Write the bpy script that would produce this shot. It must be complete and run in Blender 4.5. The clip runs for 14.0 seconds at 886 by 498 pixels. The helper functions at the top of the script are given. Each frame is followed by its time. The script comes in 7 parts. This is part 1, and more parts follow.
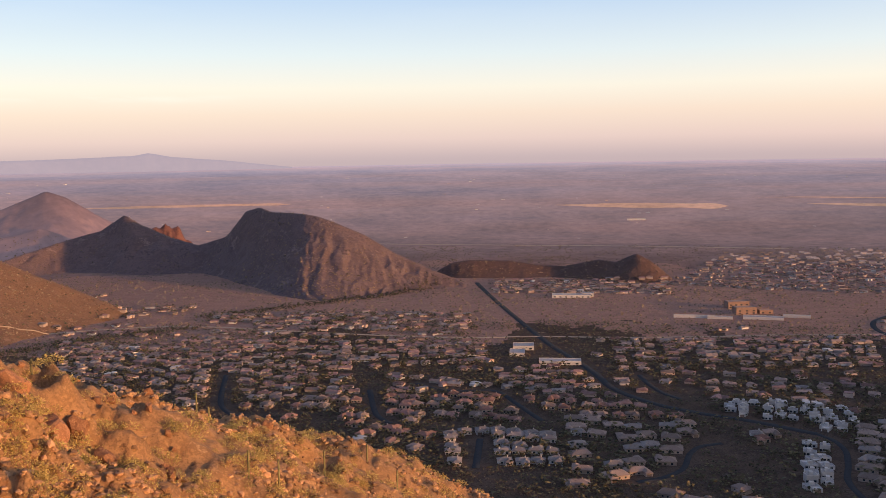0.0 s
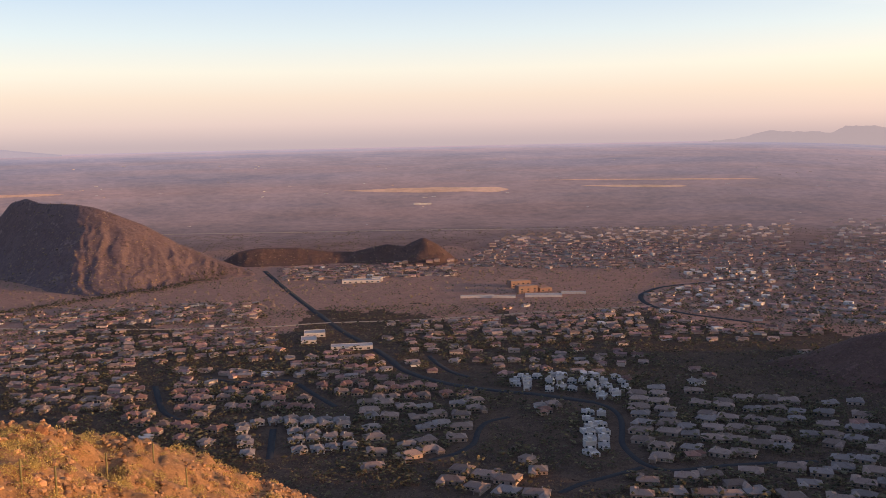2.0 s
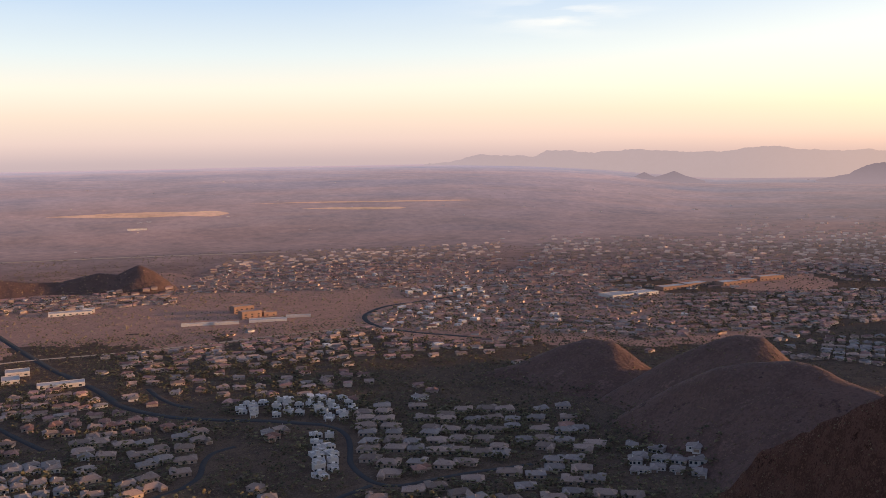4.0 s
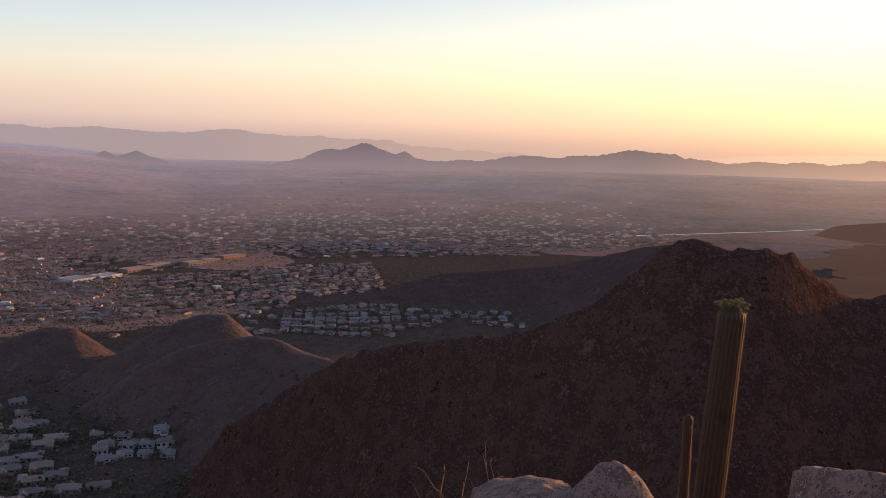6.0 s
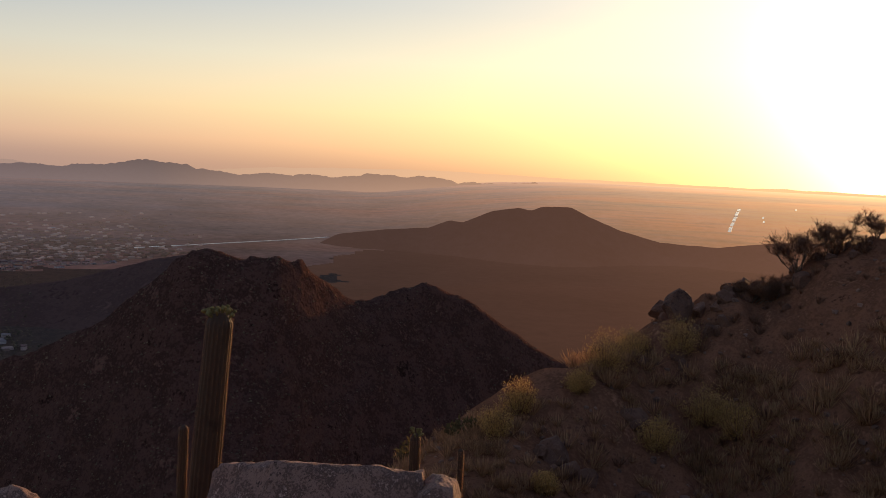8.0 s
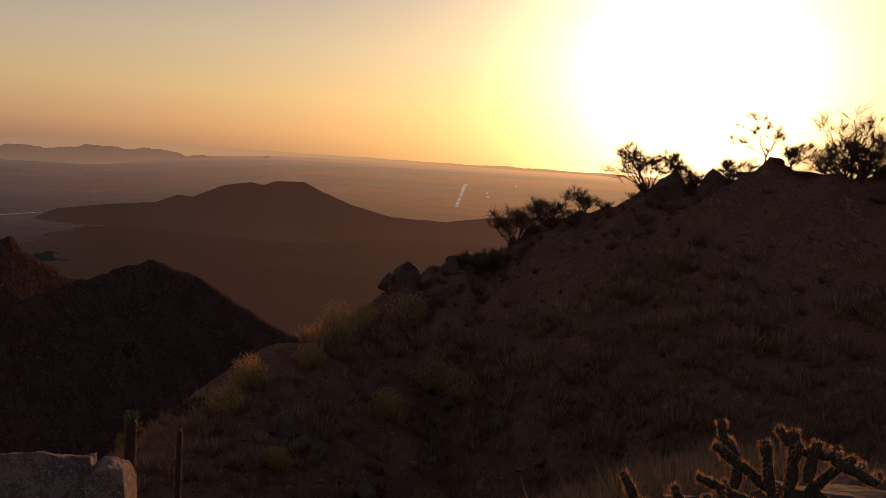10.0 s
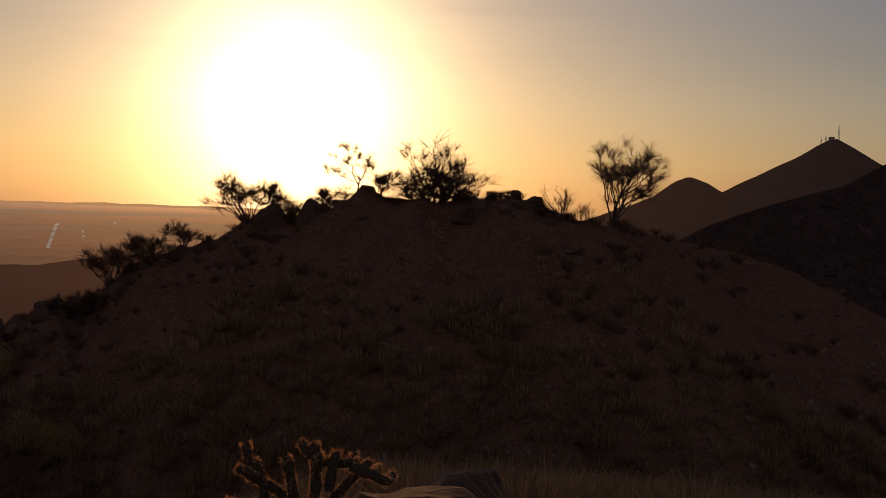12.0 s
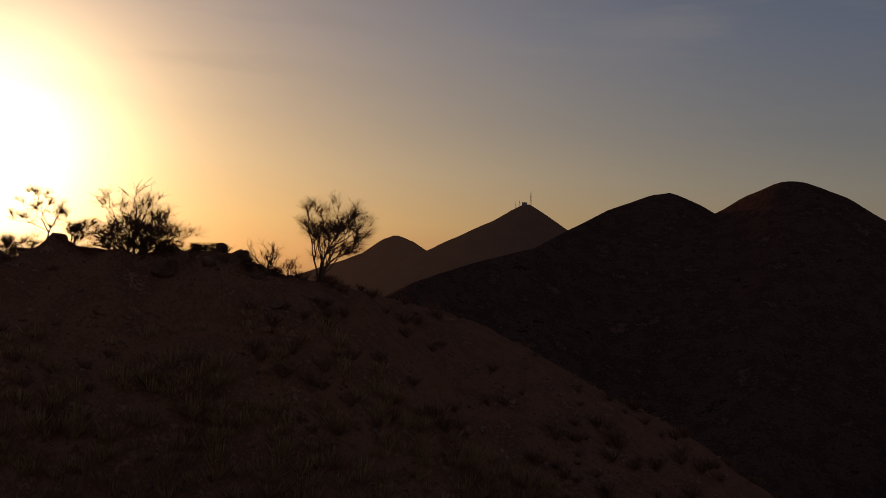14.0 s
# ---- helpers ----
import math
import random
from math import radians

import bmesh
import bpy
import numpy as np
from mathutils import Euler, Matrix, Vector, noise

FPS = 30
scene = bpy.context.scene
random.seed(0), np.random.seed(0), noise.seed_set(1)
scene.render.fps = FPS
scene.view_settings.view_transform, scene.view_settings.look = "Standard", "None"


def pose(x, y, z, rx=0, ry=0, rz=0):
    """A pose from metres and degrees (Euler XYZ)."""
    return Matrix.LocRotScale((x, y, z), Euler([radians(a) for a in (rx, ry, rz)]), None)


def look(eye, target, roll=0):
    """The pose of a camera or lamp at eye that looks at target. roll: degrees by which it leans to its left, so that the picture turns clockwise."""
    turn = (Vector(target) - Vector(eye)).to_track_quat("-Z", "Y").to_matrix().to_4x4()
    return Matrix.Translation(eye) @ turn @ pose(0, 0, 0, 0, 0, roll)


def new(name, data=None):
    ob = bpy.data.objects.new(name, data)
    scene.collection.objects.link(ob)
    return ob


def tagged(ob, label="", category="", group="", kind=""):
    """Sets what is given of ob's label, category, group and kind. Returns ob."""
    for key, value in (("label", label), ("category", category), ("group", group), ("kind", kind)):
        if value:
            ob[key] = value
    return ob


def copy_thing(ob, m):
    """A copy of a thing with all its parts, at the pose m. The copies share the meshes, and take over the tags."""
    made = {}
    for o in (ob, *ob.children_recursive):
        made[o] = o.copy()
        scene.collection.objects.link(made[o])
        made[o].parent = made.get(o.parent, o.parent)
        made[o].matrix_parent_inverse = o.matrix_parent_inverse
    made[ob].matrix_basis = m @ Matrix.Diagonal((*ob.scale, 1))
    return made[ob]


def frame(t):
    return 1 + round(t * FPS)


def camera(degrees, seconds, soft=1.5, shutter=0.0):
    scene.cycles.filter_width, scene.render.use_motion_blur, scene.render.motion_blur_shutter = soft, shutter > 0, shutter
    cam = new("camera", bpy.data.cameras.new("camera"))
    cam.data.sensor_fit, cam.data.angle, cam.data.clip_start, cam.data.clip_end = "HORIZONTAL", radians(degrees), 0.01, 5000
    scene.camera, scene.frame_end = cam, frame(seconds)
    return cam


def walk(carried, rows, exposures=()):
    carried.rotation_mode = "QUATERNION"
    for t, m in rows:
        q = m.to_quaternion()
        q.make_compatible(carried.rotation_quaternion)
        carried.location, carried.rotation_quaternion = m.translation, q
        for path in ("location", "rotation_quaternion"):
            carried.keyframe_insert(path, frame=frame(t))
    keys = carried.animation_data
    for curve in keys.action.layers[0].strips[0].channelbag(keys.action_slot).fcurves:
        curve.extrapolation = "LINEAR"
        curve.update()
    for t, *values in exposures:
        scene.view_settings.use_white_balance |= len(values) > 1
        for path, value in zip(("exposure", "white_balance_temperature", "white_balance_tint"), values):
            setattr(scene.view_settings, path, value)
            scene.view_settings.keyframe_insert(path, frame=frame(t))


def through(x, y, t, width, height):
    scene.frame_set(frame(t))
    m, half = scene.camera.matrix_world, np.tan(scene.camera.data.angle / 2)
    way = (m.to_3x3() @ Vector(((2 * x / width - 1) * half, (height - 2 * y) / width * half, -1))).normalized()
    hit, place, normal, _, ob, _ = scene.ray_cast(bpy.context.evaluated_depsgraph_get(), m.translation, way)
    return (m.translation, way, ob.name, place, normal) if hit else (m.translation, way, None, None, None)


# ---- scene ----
# ---------------------------------------------------------------- camera
# A person stands on a rocky summit and turns to the right with the camera held at arm's length.
cam = camera(49.76, 14.0, soft=0.85)
H = 260.0        # eye height over the plain
ARM = 0.65       # distance of the camera from the axis about which it turns
PATH = [
    (0.0, 0.00, -5.57, 0.92), (0.5, 2.36, -5.79, 1.37), (1.0, 6.22, -7.30, 1.21), (1.5, 9.55, -6.97, 0.95), (2.0, 12.71, -6.64, 1.18),
    (2.2, 14.10, -6.53, 1.15), (4.3, 34.18, -5.31, 0.56), (4.5, 37.74, -5.29, 0.12), (5.0, 41.76, -4.94, -0.10), (5.5, 49.50, -4.57, -0.07),
    (6.0, 60.48, -6.62, -1.41), (6.5, 70.05, -7.67, -1.69), (7.0, 74.37, -7.41, -2.74), (7.5, 81.52, -5.94, -2.55), (8.0, 89.05, -4.96, -2.76),
    (8.5, 93.55, -4.90, -3.57), (8.7, 95.51, -4.67, -4.01), (10.8, 114.41, -4.86, -2.90), (11.0, 117.90, -4.20, -2.74), (11.5, 124.70, -3.79, -2.14),
    (12.0, 128.33, -2.53, -1.85), (12.5, 130.89, -0.56, -1.83), (13.0, 135.66, -0.33, -1.80), (13.5, 141.27, 1.32, -3.27), (14.0, 145.60, 1.51, -3.08)]
# seconds, stops, kelvin, tint: the camera closes down and warms towards the sun
EXPOSURES = [(0.0, 0.0, 6250, 10), (2.2, 0.0, 6250, 10), (4.3, 0.07, 6350, 10), (5.5, -0.1, 6350, 10), (6.5, -0.3, 6030, 10), (7.5, -0.55, 6150, 10), (8.0, -0.78, 6350, 10),
             (8.7, -1.2, 6600, 11), (10.8, -1.95, 7150, 20), (12.0, -2.2, 7150, 20), (13.0, -2.42, 7300, 21), (14.0, -2.36, 7400, 22)]


def eye(az):
    return ARM * math.sin(radians(az)), ARM * math.cos(radians(az)), H


walk(cam, [(t, pose(*eye(az), 90 + el, roll, -az)) for t, az, el, roll in PATH], EXPOSURES)

# ---------------------------------------------------------------- sky and sun
SUN_AZ, SUN_EL = 119.4, 5.2


def heading(az, el=0.0):
    a, e = radians(az), radians(el)
    return Vector((math.sin(a) * math.cos(e), math.cos(a) * math.cos(e), math.sin(e)))


def at(az, r):
    """Plan position at a bearing and a distance from the summit."""
    return r * math.sin(radians(az)), r * math.cos(radians(az))


def make_world():
    w = bpy.data.worlds.new("sunset_sky")
    scene.world = w
    w.use_nodes = True
    nt = w.node_tree
    nt.nodes.clear()
    N, Lk = nt.nodes.new, nt.links.new

    def math_node(op, a, b=None, clamp=False):
        n = N("ShaderNodeMath")
        n.operation, n.use_clamp = op, clamp
        for k, v in enumerate((a, b)):
            if v is None:
                continue
            if isinstance(v, (int, float)):
                n.inputs[k].default_value = v
            else:
                Lk(v, n.inputs[k])
        return n.outputs[0]

    def ramp(fac, stops):
        n = N("ShaderNodeValToRGB")
        while len(n.color_ramp.elements) < len(stops):
            n.color_ramp.elements.new(0.5)
        for e, (p, c) in zip(n.color_ramp.elements, stops):
            e.position, e.color = p, (*c, 1)
        Lk(fac, n.inputs[0])
        return n.outputs[0]

    def mix(fac, a, b, kind="MIX"):
        n = N("ShaderNodeMix")
        n.data_type, n.blend_type = "RGBA", kind
        for k, v in ((0, fac), (6, a), (7, b)):
            if isinstance(v, (int, float)):
                n.inputs[k].default_value = v
            elif isinstance(v, tuple):
                n.inputs[k].default_value = (*v, 1)
            else:
                Lk(v, n.inputs[k])
        return n.outputs[2]

    geo = N("ShaderNodeTexCoord").outputs["Generated"]
    sep = N("ShaderNodeSeparateXYZ")
    Lk(geo, sep.inputs[0])
    el = math_node("ADD", math_node("MULTIPLY", sep.outputs[2], 1.6), 0.1, True)
    # 0.1 is the horizon, 0.5 is about 14.5 degrees up
    away = ramp(el, AWAY)
    toward = ramp(el, TOWARD)
    dot = N("ShaderNodeVectorMath")
    dot.operation = "DOT_PRODUCT"
    Lk(geo, dot.inputs[0])
    dot.inputs[1].default_value = heading(SUN_AZ, SUN_EL)
    c = dot.outputs["Value"]
    half = math_node("ADD", math_node("MULTIPLY", c, 0.5), 0.5, True)
    side = math_node("POWER", half, SIDE_POWER)
    base = mix(side, away, toward)
    dist = math_node("ARCCOSINE", math_node("MINIMUM", c, 0.999999))
    for size, power, gain, colour in GLOW:
        q = math_node("DIVIDE", dist, radians(size))
        g = math_node("MULTIPLY", math_node("POWER", 2.718, math_node("MULTIPLY", math_node("POWER", q, power), -1.0)), gain)
        base = mix(1.0, base, mix(g, (0, 0, 0), colour), "ADD")
        base.node.clamp_result = False
        base.node.clamp_factor = False
        base.node.inputs[7].links[0].from_node.clamp_factor = False
    # darkens and cools the sky on the bearings beyond the sun
    beyond, clear = N("ShaderNodeVectorMath"), N("ShaderNodeMapRange")
    beyond.operation, beyond.inputs[1].default_value = "DOT_PRODUCT", heading(SUN_AZ + 90)
    Lk(geo, beyond.inputs[0])
    clear.interpolation_type = "SMOOTHSTEP"
    clear.inputs[1].default_value, clear.inputs[2].default_value, clear.inputs[3].default_value, clear.inputs[4].default_value = 0.25, 0.8, 0.0, 1.0
    Lk(beyond.outputs["Value"], clear.inputs[0])
    base = mix(clear.outputs[0], base, mix(1.0, base, (0.62, 0.71, 0.8), "MULTIPLY"))
    # thin streaks of cirrus high in the sky
    m = N("ShaderNodeMapping")
    m.inputs["Scale"].default_value = (2.2, 2.2, 16)
    Lk(geo, m.inputs[0])
    cl = N("ShaderNodeTexNoise")
    cl.inputs["Scale"].default_value, cl.inputs["Detail"].default_value = 2.2, 6
    Lk(m.outputs[0], cl.inputs["Vector"])
    streak = ramp(cl.outputs[0], [(0.5, (0, 0, 0)), (0.72, (1, 1, 1))])
    high = math_node("MULTIPLY", math_node("SUBTRACT", sep.outputs[2], 0.12, True), 2.2, True)
    base = mix(math_node("MULTIPLY", streak, high), base, (0.95, 0.93, 0.9))
    # separate wisps: bearing, elevation, breadth and height in degrees, strength
    for waz, wel, wide, tall, gain in WISPS:
        d1, d2 = N("ShaderNodeVectorMath"), N("ShaderNodeVectorMath")
        for d, vec in ((d1, heading(waz + 90)), (d2, heading(waz))):
            d.operation = "DOT_PRODUCT"
            Lk(geo, d.inputs[0])
            d.inputs[1].default_value = vec
        u = math_node("DIVIDE", d1.outputs["Value"], radians(wide))
        v = math_node("DIVIDE", math_node("SUBTRACT", sep.outputs[2], math.sin(radians(wel))), radians(tall))
        q = math_node("ADD", math_node("MULTIPLY", u, u), math_node("MULTIPLY", v, v))
        g = math_node("MULTIPLY", math_node("POWER", 2.718, math_node("MULTIPLY", q, -1.0)), math_node("GREATER_THAN", d2.outputs["Value"], 0))
        fine = N("ShaderNodeTexNoise")
        fine.inputs["Scale"].default_value, fine.inputs["Detail"].default_value = 5.0, 5
        m2 = N("ShaderNodeMapping")
        m2.inputs["Scale"].default_value = (2.0, 2.0, 14)
        Lk(geo, m2.inputs[0])
        Lk(m2.outputs[0], fine.inputs["Vector"])
        veil = ramp(fine.outputs[0], [(0.42, (0, 0, 0)), (0.6, (1, 1, 1))])
        base = mix(math_node("MULTIPLY", math_node("MULTIPLY", g, veil), gain, True), base, (1.0, 0.92, 0.84))
    sky = N("ShaderNodeTexSky")
    sky.sky_type, sky.sun_disc = "NISHITA", False
    sky.sun_elevation, sky.sun_rotation = radians(SUN_EL), radians(SUN_AZ)
    bg1, bg2, add, out = N("ShaderNodeBackground"), N("ShaderNodeBackground"), N("ShaderNodeAddShader"), N("ShaderNodeOutputWorld")
    Lk(base, bg1.inputs[0])
    bg1.inputs[1].default_value = SKY_GAIN
    Lk(sky.outputs[0], bg2.inputs[0])
    bg2.inputs[1].default_value = 0.05
    Lk(bg1.outputs[0], add.inputs[0])
    Lk(bg2.outputs[0], add.inputs[1])
    Lk(add.outputs[0], out.inputs[0])


SKY_GAIN = 1.0
WISPS = [(36.5, 8.0, 3.5, 0.9, 0.75), (31.5, 9.6, 2.0, 0.5, 0.6), (-19, 3.5, 7.0, 0.22, 0.4)]
SIDE_POWER = 4.5
AWAY = [(0.0, (0.4, 0.31, 0.34)), (0.095, (0.54, 0.42, 0.44)), (0.128, (0.74, 0.56, 0.53)), (0.17, (0.85, 0.66, 0.56)), (0.212, (0.88, 0.79, 0.68)),
        (0.267, (0.71, 0.755, 0.775)), (0.35, (0.49, 0.6, 0.77)), (0.6, (0.33, 0.49, 0.82)), (0.8, (0.13, 0.215, 0.47)), (1.0, (0.07, 0.135, 0.37))]
TOWARD = [(0.0, (0.85, 0.45, 0.28)), (0.085, (1.15, 0.61, 0.34)), (0.125, (1.9, 1.04, 0.47)), (0.18, (2.15, 1.46, 0.66)), (0.267, (1.8, 1.47, 0.94)),
          (0.35, (1.32, 1.21, 0.99)), (0.5, (0.84, 0.92, 1.08)), (0.7, (0.35, 0.47, 0.7)), (1.0, (0.08, 0.135, 0.3))]
GLOW = [(4.5, 1.3, 20.0, (1.0, 0.82, 0.5)), (14.0, 1.5, 2.3, (1.0, 0.65, 0.27))]
make_world()

sun_data = bpy.data.lights.new("sun", "SUN")
sun_data.energy, sun_data.angle, sun_data.color = 5.0, radians(0.6), (1.0, 0.52, 0.22)
sun = new("sun", sun_data)
sun.matrix_world = look(heading(SUN_AZ, SUN_EL) * 900 + Vector((0, 0, H)), (0, 0, H))


# ---------------------------------------------------------------- materials
def material(name, colours, scale=1.0, rough=0.9, bump=0.3, bump_scale=None, detail=6, island=0.0, obj=0.0, spec=0.2, metal=0.0):
    """Two to four colours mixed by coarse and fine noise in real metres, with a bump. island and obj: brightness variation per piece."""
    m = bpy.data.materials.new(name)
    m.use_nodes = True
    nt = m.node_tree
    N, Lk = nt.nodes.new, nt.links.new
    b = nt.nodes["Principled BSDF"]
    b.inputs["Roughness"].default_value, b.inputs["Metallic"].default_value = rough, metal
    b.inputs["Specular IOR Level"].default_value = spec
    pos = N("ShaderNodeNewGeometry")
    noise_a, noise_b = N("ShaderNodeTexNoise"), N("ShaderNodeTexNoise")
    for n, s in ((noise_a, scale), (noise_b, scale * 9)):
        n.inputs["Scale"].default_value, n.inputs["Detail"].default_value = s, detail
        n.inputs["Roughness"].default_value = 0.62
        Lk(pos.outputs["Position"], n.inputs["Vector"])
    mx = N("ShaderNodeMix")
    mx.inputs[0].default_value = 0.42
    Lk(noise_a.outputs[0], mx.inputs[2])
    Lk(noise_b.outputs[0], mx.inputs[3])
    r = N("ShaderNodeValToRGB")
    k = len(colours)
    while len(r.color_ramp.elements) < k:
        r.color_ramp.elements.new(0.5)
    for i, (e, c) in enumerate(zip(r.color_ramp.elements, colours)):
        e.position, e.color = (0.36 + 0.28 * i / max(k - 1, 1)), (*c, 1)
    Lk(mx.outputs[0], r.inputs[0])
    col = r.outputs[0]
    for amount, src in ((island, ("geo", "Random Per Island")), (obj, ("obj", "Random"))):
        if amount:
            node = pos if src[0] == "geo" else N("ShaderNodeObjectInfo")
            hsv = N("ShaderNodeHueSaturation")
            mr = N("ShaderNodeMapRange")
            mr.inputs["To Min"].default_value, mr.inputs["To Max"].default_value = 1 - amount, 1 + amount
            Lk(node.outputs[src[1]], mr.inputs[0])
            Lk(mr.outputs[0], hsv.inputs["Value"])
            Lk(col, hsv.inputs["Color"])
            col = hsv.outputs[0]
    Lk(col, b.inputs["Base Color"])
    if bump:
        bp = N("ShaderNodeBump")
        bp.inputs["Strength"].default_value = min(bump, 1)
        bp.inputs["Distance"].default_value = 0.25 / (bump_scale or scale * 4)
        nb = N("ShaderNodeTexNoise")
        nb.inputs["Scale"].default_value, nb.inputs["Detail"].default_value = (bump_scale or scale * 4), 8
        Lk(pos.outputs["Position"], nb.inputs["Vector"])
        Lk(nb.outputs[0], bp.inputs["Height"])
        Lk(bp.outputs[0], b.inputs["Normal"])
    return m


M_GROUND = material("desert_ground", [(0.04, 0.029, 0.021), (0.13, 0.088, 0.064), (0.074, 0.051, 0.038), (0.148, 0.108, 0.086)], 0.05, bump=0.8, bump_scale=0.5, spec=0.0)
# summit soil in the brighter orange of its sunlit side
M_SOIL_LIT = material("lit_summit_soil", [(0.14, 0.068, 0.03), (0.38, 0.2, 0.084), (0.23, 0.116, 0.05), (0.46, 0.26, 0.118)], 0.45, bump=1.0, bump_scale=1.6)
# darker copy of the hillside colour, for hills seen from their shaded side
M_HILL_SHADE = material("shaded_hillside", [(0.027, 0.0138, 0.01), (0.118, 0.06, 0.043), (0.054, 0.0275, 0.02), (0.165, 0.085, 0.06)], 0.07, bump=1.0, bump_scale=0.16, spec=0.0)
# lighter, bluer copy: sunlight and haze put into the colour
M_HILL_LIT = material("sunlit_hillside", [(0.075, 0.049, 0.048), (0.17, 0.11, 0.1), (0.117, 0.075, 0.07), (0.25, 0.165, 0.142)], 0.02, bump=1.0, bump_scale=0.12)
M_REDROCK = material("red_rock", [(0.09, 0.04, 0.034), (0.17, 0.075, 0.058), (0.12, 0.055, 0.045)], 0.05, bump=1.0, bump_scale=0.15)


def hazed_material(name, base, air, near=0.0, streaks=0.0, gain=1.0, foot=None, sunward=None):
    """The far distance: dark ground that emits the colour of the haze before it. air: emitted haze colours by nearness
    of the bearing to the sun; near: where the glow begins.
    """
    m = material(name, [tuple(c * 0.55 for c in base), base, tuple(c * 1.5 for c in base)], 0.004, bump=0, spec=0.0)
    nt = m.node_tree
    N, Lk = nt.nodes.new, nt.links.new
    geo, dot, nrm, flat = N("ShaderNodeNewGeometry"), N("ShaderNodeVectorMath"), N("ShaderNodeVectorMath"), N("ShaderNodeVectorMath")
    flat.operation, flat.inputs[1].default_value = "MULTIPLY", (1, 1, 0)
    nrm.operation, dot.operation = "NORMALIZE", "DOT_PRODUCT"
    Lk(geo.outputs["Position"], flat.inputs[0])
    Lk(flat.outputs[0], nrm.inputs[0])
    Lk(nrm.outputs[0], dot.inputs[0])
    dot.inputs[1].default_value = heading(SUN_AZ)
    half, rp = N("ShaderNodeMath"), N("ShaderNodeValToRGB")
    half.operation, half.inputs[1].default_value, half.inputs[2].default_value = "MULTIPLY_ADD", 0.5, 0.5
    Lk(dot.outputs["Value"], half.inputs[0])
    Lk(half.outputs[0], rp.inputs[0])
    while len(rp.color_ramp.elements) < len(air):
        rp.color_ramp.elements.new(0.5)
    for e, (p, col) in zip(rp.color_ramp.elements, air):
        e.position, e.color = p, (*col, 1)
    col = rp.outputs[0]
    bsdf = nt.nodes["Principled BSDF"]
    if streaks:
        # long bands across the line of sight: bearing and distance as the coordinates
        parts, bearing, reach, polar = N("ShaderNodeSeparateXYZ"), N("ShaderNodeMath"), N("ShaderNodeVectorMath"), N("ShaderNodeCombineXYZ")
        Lk(geo.outputs["Position"], parts.inputs[0])
        bearing.operation, reach.operation = "ARCTAN2", "LENGTH"
        Lk(parts.outputs[0], bearing.inputs[0])
        Lk(parts.outputs[1], bearing.inputs[1])
        Lk(flat.outputs[0], reach.inputs[0])
        Lk(bearing.outputs[0], polar.inputs[0])
        Lk(reach.outputs["Value"], polar.inputs[1])
        for size, tints in (((2.4, 0.0045, 1), ((0.8, 0.92, 1.03), (1, 1, 1), (1.14, 0.99, 0.93))), ((16.0, 0.028, 1), ((0.84, 0.9, 0.95), (1, 1, 1), (1.1, 1.04, 1.0)))):
            st, tint, mp, mult = N("ShaderNodeTexNoise"), N("ShaderNodeValToRGB"), N("ShaderNodeMapping"), N("ShaderNodeMix")
            mp.inputs["Scale"].default_value = size
            Lk(polar.outputs[0], mp.inputs[0])
            st.inputs["Scale"].default_value, st.inputs["Detail"].default_value = 1.0, 5
            Lk(mp.outputs[0], st.inputs["Vector"])
            tint.color_ramp.elements.new(0.5)
            for e, p, c in zip(tint.color_ramp.elements, (0.36, 0.5, 0.64), tints):
                e.position, e.color = p, (*c, 1)
            Lk(st.outputs[0], tint.inputs[0])
            mult.data_type, mult.blend_type, mult.inputs[0].default_value = "RGBA", "MULTIPLY", streaks
            Lk(col, mult.inputs[6])
            Lk(tint.outputs[0], mult.inputs[7])
            col = mult.outputs[2]
        # wooded land further out, shown by tinting the emitted haze greyer and bluer
        rg, belt = N("ShaderNodeMapRange"), N("ShaderNodeMix")
        rg.inputs[1].default_value, rg.inputs[2].default_value, rg.inputs[3].default_value, rg.inputs[4].default_value = 3350, 3750, 0, 0.7
        Lk(reach.outputs["Value"], rg.inputs[0])
        belt.data_type, belt.blend_type = "RGBA", "MULTIPLY"
        belt.inputs[7].default_value = (0.87, 0.95, 1.02, 1)
        Lk(rg.outputs[0], belt.inputs[0])
        Lk(col, belt.inputs[6])
        col = belt.outputs[2]
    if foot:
        # scales the emitted haze towards the foot
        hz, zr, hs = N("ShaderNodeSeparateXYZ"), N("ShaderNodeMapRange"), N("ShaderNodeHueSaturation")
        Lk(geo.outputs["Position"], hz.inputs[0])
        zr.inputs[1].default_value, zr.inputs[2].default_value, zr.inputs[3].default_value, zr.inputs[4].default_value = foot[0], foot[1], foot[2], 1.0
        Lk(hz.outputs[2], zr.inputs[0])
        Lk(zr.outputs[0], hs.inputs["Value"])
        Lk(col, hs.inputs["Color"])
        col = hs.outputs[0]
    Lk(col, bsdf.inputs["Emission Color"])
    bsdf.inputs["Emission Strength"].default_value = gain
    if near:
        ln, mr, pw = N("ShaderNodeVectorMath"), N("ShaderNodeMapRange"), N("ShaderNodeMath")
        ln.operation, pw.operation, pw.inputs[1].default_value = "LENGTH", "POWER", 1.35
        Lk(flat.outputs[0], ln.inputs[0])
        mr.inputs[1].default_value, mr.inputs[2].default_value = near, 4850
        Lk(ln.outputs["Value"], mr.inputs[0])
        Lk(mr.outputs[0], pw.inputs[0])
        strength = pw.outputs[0]
